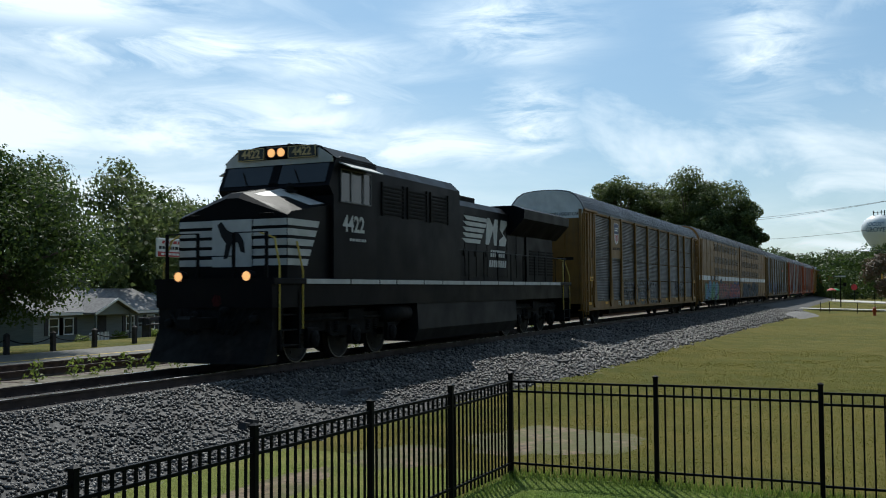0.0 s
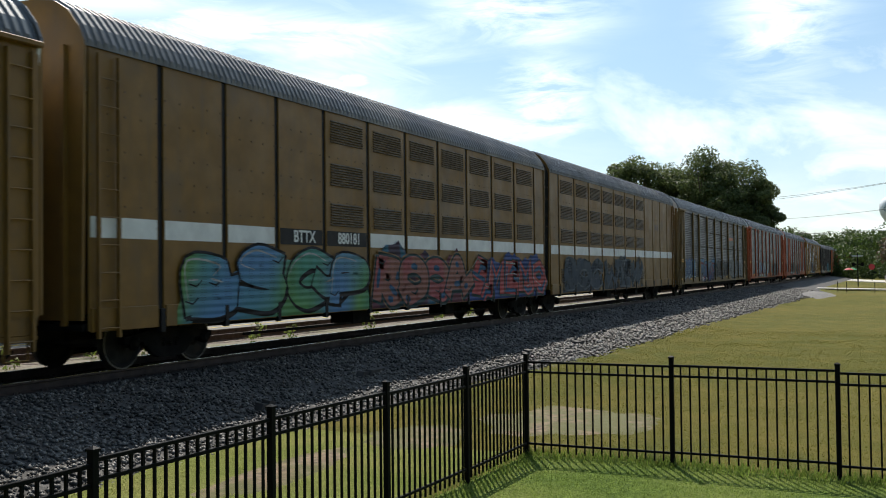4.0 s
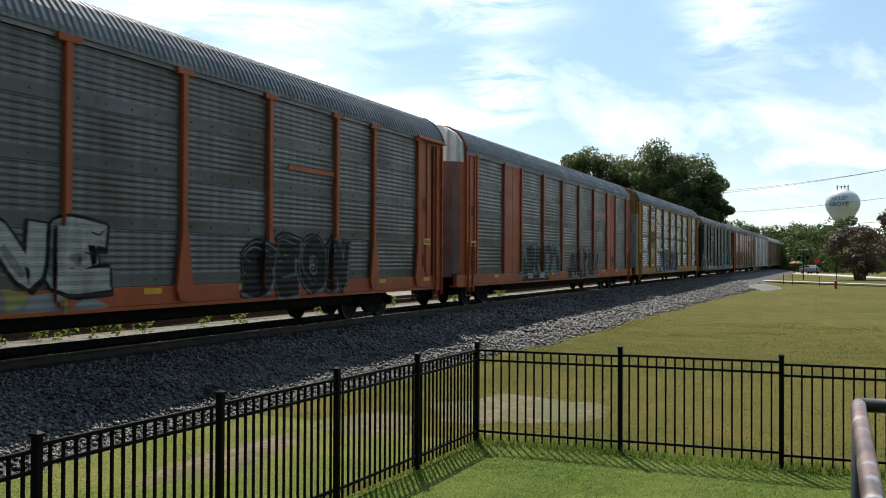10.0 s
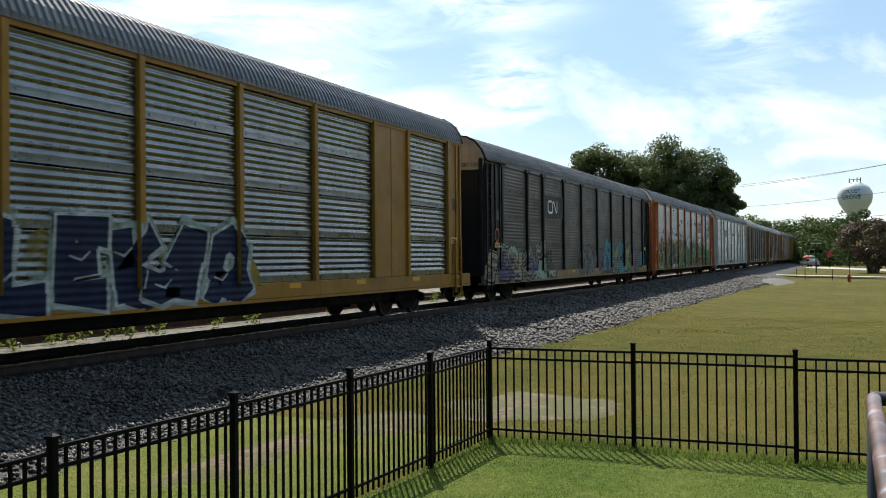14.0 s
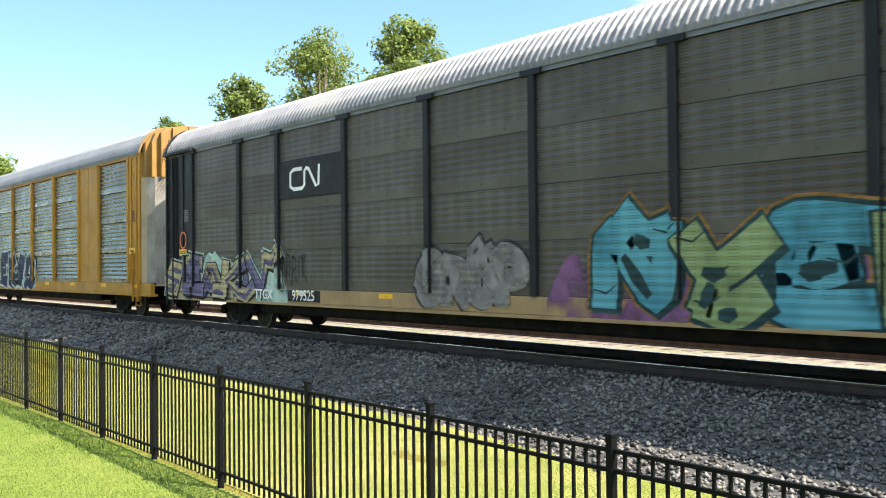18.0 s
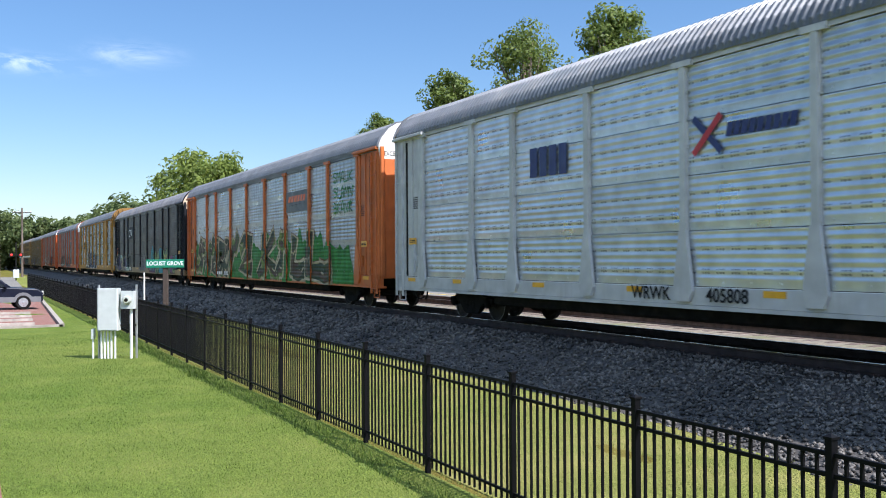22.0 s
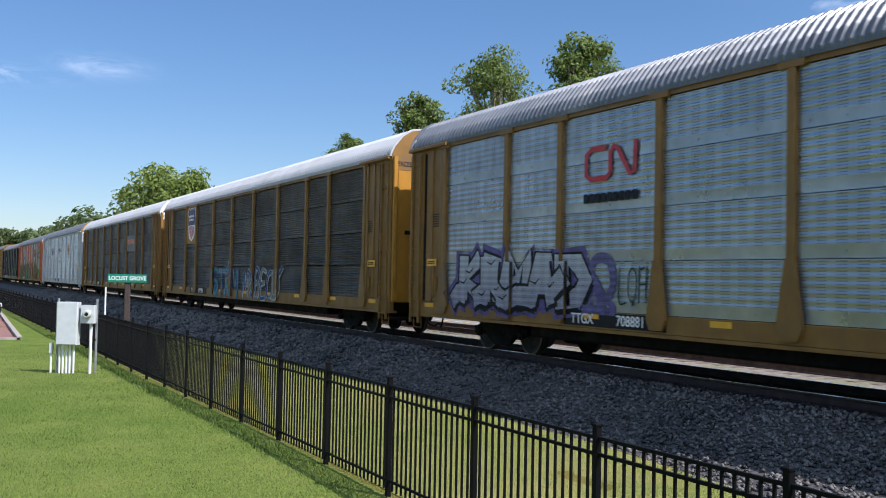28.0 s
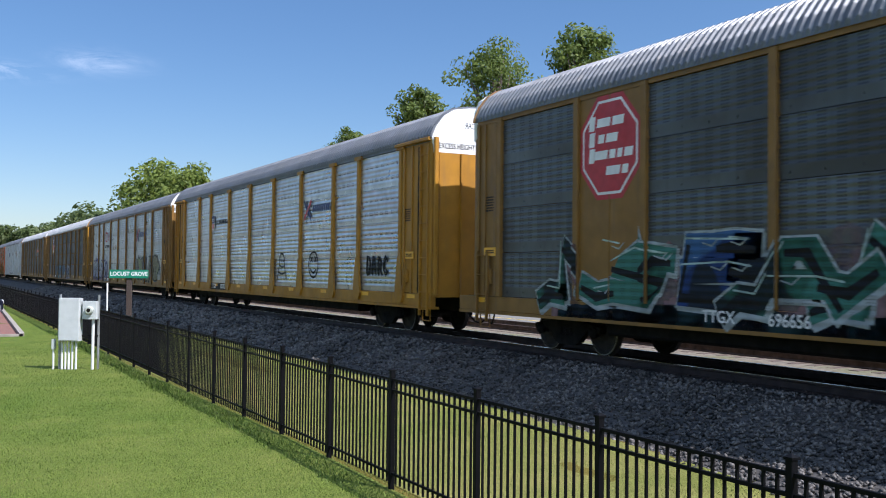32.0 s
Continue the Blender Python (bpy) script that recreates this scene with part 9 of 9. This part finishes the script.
ant = Form().tube([(-2, 2.4, 37.6), (-2, 2.4, 40.2)], 0.25, 5).tube([(-2, -2.4, 37.6), (-2, -2.4, 40.4)], 0.25, 5).tube([(0, -1, 38.4), (0, -1, 40.6)], 0.2, 5).tube([(-1, 0.5, 38.2), (-1, 0.5, 39.9)], 0.2, 5).tube([(-2, 2.4, 39.5), (-2, -2.4, 39.5)], 0.12, 5)
part("antennas", ant.mesh("antennas", BLACK), tower)
for text, z, size, r in (("LOCUST", 33.6, 2.5, 7.75), ("GROVE", 31.0, 3.1, 7.95)):
    ob = letters("town_name", text, size, surface("tower_lettering", (0.05, 0.13, 0.22), 0.5), tower, pose(0, 0, 0), 0.02, bold=0.03)
    for v in ob.data.vertices:
        u, w, d = v.co
        a = -(u / 7.9) * 0.92
        rr = r + d + 0.06 - max(0, (w + z - 33.2)) * 0.42 - max(0, (31.5 - w - z)) * 0.22
        v.co = (-rr * math.cos(a + 0.25), rr * math.sin(a + 0.25), z + w)


def pole(x, y, h, label, gear=True, arms=True):
    p = thing("utility_pole", (x, y, ground_z(x, y)), label, "utility pole")
    part("pole", Form().tube([(0, 0, -0.3), (0, 0, h)], [0.17, 0.11], 8).mesh("pole", BARK), p)
    if arms:
        part("crossarm", Form().box(-0.06, 0.06, -1.2, 1.2, h - 0.7, h - 0.58).mesh("crossarm", DARK_WOOD), p)
        for yy in (-1.1, -0.5, 0.5, 1.1):
            part("insulator", Form().lathe([(0.04, 0), (0.06, 0.06), (0.03, 0.16)], "z", 8, (0, yy, h - 0.58)).mesh("insulator", TRIM), p)
    if gear:
        for yy, zz in ((0.5, h - 2.4), (0.7, h - 3.6), (0.55, h - 4.4)):
            part("transformer", Form().lathe([(0.12, 0), (0.26, 0.08), (0.26, 0.75), (0.1, 0.85)], "z", 10, (0, yy, zz)).mesh("transformer", BLACK), p)
    return p


pole(116, -5.9, 13.0, "wooden utility pole with transformers and crossarm")
pole(-130, 2.6, 8.0, "pale wooden utility pole beside the far crossing", gear=False, arms=False)
pole(-124, 3.4, 7.4, "pale wooden utility pole beside the far crossing", gear=False, arms=False)
pole(-145, 6.9, 9.5, "distant wooden utility pole", gear=False)
for i, (ya, za, xb, yb, zb) in enumerate(((-6.6, 12.6, 205, 34, 16.4), (-5.4, 12.4, 205, 36, 15.8), (-5.9, 9.4, 205, 34, 12.4), (-5.9, 6.8, 240, 30, 11.2))):
    pts = [(116 + (xb - 116) * t, ya + (yb - ya) * t, za + (zb - za) * t - 3.2 * t * (1 - t)) for t in np.linspace(0, 1, 12)]
    tagged(new("overhead_wire", Form().tube(pts, 0.02, 4).mesh("overhead_wire", BLACK)), "dark overhead wire sagging from the utility pole", "wire")
    pts = [(116 - 30 * t, ya - 60 * t, za - 3 * t * (1 - t)) for t in np.linspace(0, 1, 6)]
    tagged(new("overhead_wire", Form().tube(pts, 0.02, 4).mesh("overhead_wire", BLACK)), "dark overhead wire sagging from the utility pole", "wire")

# ---- meter cabinets, station sign and car park ----
KERB = surface("dusty_kerb_concrete", (0.27, 0.235, 0.20), 0.9, grain=0.2, scale=4, spots=(0.19, 0.165, 0.14), spot_scale=0.9)
CABINET = surface("pale_grey_cabinet_paint", (0.46, 0.48, 0.46), 0.5, grain=0.05)
CONDUIT = surface("pale_plastic_conduit", (0.62, 0.62, 0.60), 0.5, grain=0.05)
cab = thing("meter_cabinet", (-24.7, 3.08, ground_z(-24.7, 3.08), 0, 0, 65), "pale grey electric cabinet and meter on conduit legs", "electric cabinet")
# local x runs along the front, -y looks at the camera
part("cabinet", Form().box(-0.22, 0.28, -0.14, 0.12, 0.70, 1.72, b=0.012).mesh("cabinet", CABINET), cab)
part("cabinet_door", Form().box(-0.20, 0.26, -0.155, -0.14, 0.72, 1.70, b=0.006).mesh("cabinet_door", CABINET), cab)
for x in (-0.16, -0.08, 0.0, 0.08, 0.17):
    part("conduit", Form().tube([(x, 0, -0.1), (x, 0, 0.72)], 0.026, 8).mesh("conduit", CONDUIT), cab)
for x in (-0.25, 0.66):
    part("stake", Form().tube([(x, 0.1, -0.1), (x, 0.1, 1.80)], 0.03, 6).mesh("stake", surface("galvanised_pipe", (0.45, 0.46, 0.46), 0.4, 0.8)), cab)
part("side_box", Form().box(-0.40, -0.32, -0.05, 0.07, 0.50, 0.74, b=0.01).mesh("side_box", CABINET), cab)
part("side_conduit", Form().tube([(-0.36, 0, -0.1), (-0.36, 0, 0.5)], 0.025, 8).mesh("side_conduit", CONDUIT), cab)
mb = part("meter_box", Form().box(0.33, 0.66, -0.10, 0.08, 1.22, 1.65, b=0.012).mesh("meter_box", CABINET), cab)
part("meter", Form().lathe([(0.10, -0.10), (0.10, -0.17), (0.075, -0.20), (0.02, -0.205)], "y", 18, (0.50, 0, 1.44)).mesh("meter", surface("meter_glass", (0.42, 0.44, 0.38), 0.15, grain=0.1)), mb, label="round glass electricity meter")
part("dial", Form().lathe([(0.045, -0.206), (0.02, -0.209)], "y", 14, (0.50, 0, 1.44)).mesh("dial", BLACK), mb)
part("riser", Form().tube([(0.56, 0, -0.1), (0.56, 0, 1.22)], 0.036, 8).mesh("riser", CONDUIT), cab)
part("brace", Form().box(-0.25, 0.66, 0.06, 0.10, 0.80, 0.84).mesh("brace", BLACK), cab)
SIGN_GREEN = surface("green_sign_paint", (0.0, 0.16, 0.09), 0.5, grain=0.05)
st = thing("station_sign", (-38.6, 6.95, 0.0, 0, 0, 70), "green station name board on a weathered timber post", "sign")
part("post", Form().box(-0.1, 0.1, -0.08, 0.08, -0.3, 2.25, b=0.015).mesh("post", TIE), st)
sb = part("board", Form().box(-0.72, 0.72, -0.12, -0.085, 2.08, 2.40, b=0.008).mesh("board", SIGN_GREEN), st)
letters("place_name", "LOCUST GROVE", 0.215, TRIM, sb, pose(0, -0.122, 2.24, 90), 0.003, bold=0.006, squeeze=0.88)
tagged(new("marker_stake", Form().tube([(-54, 8.6, 0.2), (-54, 8.6, 1.7)], 0.045, 6).mesh("marker_stake", TRIM)), "thin white marker stake beside the ballast", "stake")


def paver_mat(name, c):
    m = surface(name, c, 0.85, grain=0.2, scale=5)
    nt = m.node_tree
    bs = nt.nodes["Principled BSDF"]
    tc = nt.nodes.new("ShaderNodeTexCoord")
    br = nt.nodes.new("ShaderNodeTexBrick")
    br.inputs["Scale"].default_value = 1.0
    br.inputs["Brick Width"].default_value, br.inputs["Row Height"].default_value, br.inputs["Mortar Size"].default_value = 0.22, 0.11, 0.006
    br.inputs["Color1"].default_value = (*c, 1)
    br.inputs["Color2"].default_value = (c[0] * 0.75, c[1] * 0.7, c[2] * 0.75, 1)
    br.inputs["Mortar"].default_value = (0.28, 0.24, 0.2, 1)
    nt.links.new(tc.outputs["Object"], br.inputs["Vector"])
    mx = nt.nodes.new("ShaderNodeMix")
    mx.data_type, mx.blend_type = "RGBA", "MULTIPLY"
    mx.inputs["Factor"].default_value = 0.45
    nt.links.new(br.outputs["Color"], mx.inputs["A"])
    nt.links.new(bs.inputs["Base Color"].links[0].from_socket, mx.inputs["B"])
    nt.links.new(mx.outputs["Result"], bs.inputs["Base Color"])
    return m


PAVER = paver_mat("red_brick_pavers", (0.30, 0.14, 0.10))
slab("car_park", [(-37.3, 3.0), (-70, 4.2), (-72, -16), (-37.3, -16)], 0.03, 0.2, PAVER, "red brick paved car park", "car park")
slab("brick_walk", [(-8, 0.30), (-31, 0.42), (-31, -1.6), (-8, -1.6)], 0.05, 0.2, PAVER, "red brick walkway along the lawn", "path")
slab("kerb", [(-37.15, 3.15), (-70, 4.36), (-70, 4.2), (-37.15, 2.98)], 0.14, 0.3, KERB, "pale concrete kerb of the car park", "kerb")
slab("kerb", [(-37.15, 3.1), (-37.3, 3.1), (-37.3, -16), (-37.15, -16)], 0.10, 0.3, KERB, "pale concrete kerb of the car park", "kerb")
for k in range(4):
    ws = tagged(new("wheel_stop", Form().prism([(-0.075, 0), (0.075, 0), (0.05, 0.10), (-0.05, 0.10)], -0.85, 0.85, "y").mesh("wheel_stop", KERB)), "pale concrete wheel stop on brick paving", "wheel stop", "wheel stops of the car park")
    ws.matrix_basis = pose(-38.6 - 2.7 * k, 1.4 + 0.1 * k, 0.03, 0, 0, -3)
slab("far_verge", [(-85, 4.2), (-150, 6), (-150, -25), (-85, -25)], 0.05, 0.2, ASPHALT, "asphalt street by the far crossing", "road")


# ---- vehicles ----
def vehicle(name, x, y, turn_z, paint_mat, label, length=4.7, high=1.75, trim=None, wagon=True, zz=None):
    th = thing(name, (x, y, (ground_z(x, y) if zz is None else zz), 0, 0, turn_z), label, "car")
    h, hl = high, length / 2
    low = [(-hl, 0.38), (-hl, 0.95), (-hl + 0.1, 1.05), (hl - 1.45, 1.08), (hl - 0.25, 0.98), (hl, 0.82), (hl, 0.38)]
    body = Form().prism(low, -0.9, 0.9)
    top = [(-hl + 0.12, 1.05), (-hl + 0.3, h - 0.05), (-hl + 0.5, h), (hl - 2.5, h), (hl - 2.2, h - 0.05), (hl - 1.4, 1.08)] if wagon else [(-hl + 0.5, 1.05), (-hl + 1.1, h - 0.05), (-hl + 1.3, h), (hl - 2.4, h), (hl - 1.4, 1.08)]
    body.prism(top, -0.76, 0.76)
    bd = part("body", body.mesh("body", paint_mat), th)
    bv = bd.modifiers.new("round", "BEVEL")
    bv.width, bv.segments, bv.limit_method = 0.06, 2, "ANGLE"
    gl = Form()
    for s in (-1, 1):
        a, b = sorted((s * 0.762, s * 0.775))
        gl.prism([(-hl + 0.45, 1.12), (-hl + 0.55, h - 0.12), (-0.3, h - 0.12), (-0.3, 1.12)], a, b).prism([(-0.2, 1.12), (-0.2, h - 0.12), (hl - 2.45, h - 0.12), (hl - 1.65, 1.12)], a, b)
    part("side_glass", gl.mesh("side_glass", GLASS), th)
    if trim:
        for s in (-1, 1):
            part("lower_cladding", Form().box(-hl + 0.1, hl - 0.1, *sorted((s * 0.9, s * 0.93)), 0.36, 0.62).mesh("lower_cladding", trim), th)
            for xx in (-hl + 0.95, hl - 0.9):
                part("wheel_arch", Form().prism([(xx + 0.45 * math.cos(a), 0.38 + 0.45 * math.sin(a)) for a in np.linspace(0, math.pi, 9)], *sorted((s * 0.9, s * 0.94))).mesh("wheel_arch", trim), th)
    for s in (-1, 1):
        for xx in (-hl + 0.95, hl - 0.9):
            wl = part("wheel", Form().lathe([(0.2, s * 0.72), (0.34, s * 0.74), (0.35, s * 0.8), (0.35, s * 0.93), (0.31, s * 0.96), (0.22, s * 0.95)], "y", 18).mesh("wheel", BLACK), th, (xx, 0, 0.35))
            part("rim", Form().lathe([(0.22, s * 0.955), (0.20, s * 0.93), (0.06, s * 0.96), (0.03, s * 0.965)], "y", 12).mesh("rim", surface("alloy_rim", (0.5, 0.5, 0.5), 0.35, 0.8)), wl)
        part("headlight", Form().box(hl - 0.05, hl + 0.012, *sorted((s * 0.55, s * 0.85)), 0.70, 0.88).mesh("headlight", TRIM), th)
        part("tail_light", Form().box(-hl - 0.012, -hl + 0.05, *sorted((s * 0.7, s * 0.88)), 0.75, 1.0).mesh("tail_light", RED_PAINT), th)
        part("mirror", Form().box(hl - 1.75, hl - 1.6, *sorted((s * 0.9, s * 1.08)), 1.1, 1.24, b=0.03).mesh("mirror", paint_mat), th)
    return th


NAVY_CAR = surface("dark_blue_car_paint", (0.006, 0.008, 0.018), 0.4, grain=0.05, spec=0.2)
SILVER_CAR = surface("silver_cladding", (0.15, 0.15, 0.155), 0.5, 0.2, grain=0.05)
vehicle("suv", -51.6, 0.95, 94, NAVY_CAR, "dark blue parked car with silver lower cladding", trim=SILVER_CAR, zz=0.03)
cars = [(230, -4.5, 85, (0.6, 0.6, 0.6)), (222, 4, 80, (0.03, 0.03, 0.035)), (226, -14, 85, (0.25, 0.03, 0.03)), (160, -16, 80, (0.10, 0.16, 0.30)), (150, -12, 100, (0.03, 0.035, 0.04)), (232, -22, 85, (0.5, 0.5, 0.52))]
for i, (x, y, a, c) in enumerate(cars):
    vehicle("parked_car", x, y, a, surface("car_paint_" + "abcdef"[i], c, 0.25, grain=0.04), "distant parked car beyond the crossing road", wagon=i % 2 == 0, high=1.55)
MOVER = vehicle("passing_car", 175, -4, 60, surface("passing_grey_paint", (0.20, 0.22, 0.23), 0.25), "dark grey car passing over the distant road", wagon=False, high=1.5, zz=0.12)

# ---- small things by the far crossing ----
def sign_post(name, x, y, h, plate, mat, label):
    p = thing(name, (x, y, ground_z(x, y)), label, "sign")
    part("post", Form().tube([(0, 0, -0.1), (0, 0, h)], 0.05, 6).mesh("post", BLACK), p)
    part("plate", Form().prism([(plate * math.cos(math.pi / 8 + k * math.pi / 4), h + plate * math.sin(math.pi / 8 + k * math.pi / 4)) for k in range(8)], -0.08, -0.05, "x").mesh("plate", mat), p)


sign_post("stop_sign", 172, 3.4, 2.4, 0.5, RED_PAINT, "red octagonal road sign seen from behind the lawn")
for k, (x, y) in enumerate(((97, 1.7), (90, 0.2), (104, 5.2), (100, 4.2), (84, -6.5))):
    sp = thing("marker_post", (x, y, ground_z(x, y)), "thin dark marker post in the lawn", "post")
    part("post", Form().tube([(0, 0, -0.1), (0, 0, 1.9 if k == 1 else 1.0)], 0.03, 6).mesh("post", BLACK), sp)
hy = thing("hydrant", (89.6, 0.25, ground_z(89.6, 0.25)), "small rust-red fire hydrant on the lawn", "hydrant")
part("barrel", Form().lathe([(0.16, 0), (0.12, 0.1), (0.12, 0.5), (0.17, 0.55), (0.10, 0.68), (0.03, 0.74)], "z", 12).mesh("barrel", ORANGE), hy)
part("nozzle", Form().lathe([(0.06, -0.22), (0.06, 0.22)], "y", 8, (0, 0, 0.4)).mesh("nozzle", ORANGE), hy)
fl = thing("feather_flag", (175, -0.6, 0), "tall yellow and orange feather flag on a pole", "flag")
part("pole", Form().tube([(0, 0, 0), (0, 0, 4.6)], 0.04, 6).mesh("pole", BLACK), fl)
part("flag", Form().prism([(0.05, 1.2), (-0.75, 1.4), (-0.85, 3.9), (-0.4, 4.6), (0.05, 4.6)], -0.01, 0.01, "x").mesh("flag", surface("flag_yellow", (0.62, 0.36, 0.05), 0.7, grain=0.2)), fl)
for x, y, c, nm in ((180, 7.2, (0.45, 0.03, 0.03), "red"), (181, 6.6, (0.03, 0.22, 0.07), "green")):
    um = thing("garden_umbrella", (x, y, 0), nm + " open umbrella by the distant building", "umbrella")
    part("pole", Form().tube([(0, 0, 0), (0, 0, 2.2)], 0.03, 6).mesh("pole", BLACK), um)
    part("canopy", Form().lathe([(0.8, 1.9), (0.4, 2.15), (0.04, 2.3)], "z", 10).mesh("canopy", surface("canopy_" + nm, c, 0.7)), um)
sig = thing("crossing_signal", (122, 3.9, 0.1), "railway crossing signal mast with crossed boards", "crossing signal")
part("mast", Form().tube([(0, 0, 0), (0, 0, 3.9)], 0.06, 8).mesh("mast", BLACK), sig)
part("crossbuck", Form().box(-0.05, -0.02, -0.6, 0.6, 3.5, 3.65).mesh("crossbuck", TRIM), sig)
part("lamp_arm", Form().box(-0.05, 0.05, -0.5, 0.5, 2.55, 2.65).box(-0.12, 0.05, -0.65, -0.3, 2.4, 2.8).box(-0.12, 0.05, 0.3, 0.65, 2.4, 2.8).mesh("lamp_arm", BLACK), sig)
sig2 = thing("crossing_signal", (-116, 4.9, 0.2), "railway crossing signal mast with red lamps and gate", "crossing signal")
part("mast", Form().tube([(0, 0, 0), (0, 0, 4.2)], 0.07, 8).mesh("mast", BLACK), sig2)
part("lamp_arm", Form().box(-0.05, 0.15, -0.7, -0.25, 2.6, 3.0).box(-0.05, 0.15, 0.25, 0.7, 2.6, 3.0).box(0, 0.06, -0.3, 0.3, 2.75, 2.85).mesh("lamp_arm", BLACK), sig2)
for s in (-0.47, 0.47):
    part("lamp", Form().lathe([(0.14, 0.15), (0.10, 0.19)], "x", 10, (0, s, 2.8)).mesh("lamp", glowing("crossing_red", (0.6, 0.03, 0.02), 0.3)), sig2)
part("gate_box", Form().box(-0.3, 0.3, -0.3, 0.3, 0.3, 1.2, b=0.03).mesh("gate_box", CABINET), sig2)
hedge_v, hedge_f = leaf_cloud([(208 + (k % 3), -20 + k * 1.6, 0.6) for k in range(22)], [0.9] * 22, 60, 0.3, 44)
tagged(new("hedge", big_mesh("hedge", hedge_v, hedge_f, LEAF_DARK)), "low dark clipped hedge along the far road", "hedge", kind="stuff")
fb = thing("distant_building", (215, 13.5, 0), "low brown-roofed building beyond the crossing", "building")
part("wall", Form().box(0, 14, 0, 9, 0, 3.2).mesh("wall", surface("brown_wall", (0.20, 0.15, 0.12), 0.8)), fb)
part("roof", gable(0, 14, 0, 9, 3.2, 2.2).mesh("roof", SHINGLE), fb)
fb2 = thing("distant_building", (-165, -16, 0), "pale low building beyond the far crossing", "building")
part("wall", Form().box(0, 12, 0, 10, 0, 3.6).mesh("wall", surface("pale_wall", (0.5, 0.46, 0.4), 0.8)), fb2)
part("roof", gable(0, 12, 0, 10, 3.6, 1.8).mesh("roof", SHINGLE), fb2)


# ---- what moves ----
def motions():
    for th, x0 in TRAIN:
        walk(th, [(t, pose(x0 - s, TRACK, RAIL)) for t, s in SPEED_ROWS])
    ts = [s[0] for s in SPEED_ROWS]
    ds = [s[1] for s in SPEED_ROWS]
    spun = {}
    for ws, w, r in WHEELS:
        key = (w, r)
        if key not in spun:
            walk(ws, [(k / FPS, pose(w, 0, r) @ Matrix.Rotation(-float(np.interp(k / FPS, ts, ds)) / r, 4, "Y")) for k in range(int(32 * FPS) + 1)])
            spun[key] = ws.animation_data
        else:
            ws.rotation_mode = "QUATERNION"
            data = ws.animation_data_create()
            data.action = spun[key].action
            data.action_slot = spun[key].action_slot
    walk(MOVER, [(t, pose(x, y, 0.12, 0, 0, a)) for t, x, y, a in ((0, 148.5, -2.7, 13), (5, 165, 0.7, 13), (8, 175, 2.8, 20), (12, 185, 6.4, 24), (14, 186.4, 7.0, 24), (32, 186.5, 7.05, 24))])


motions()
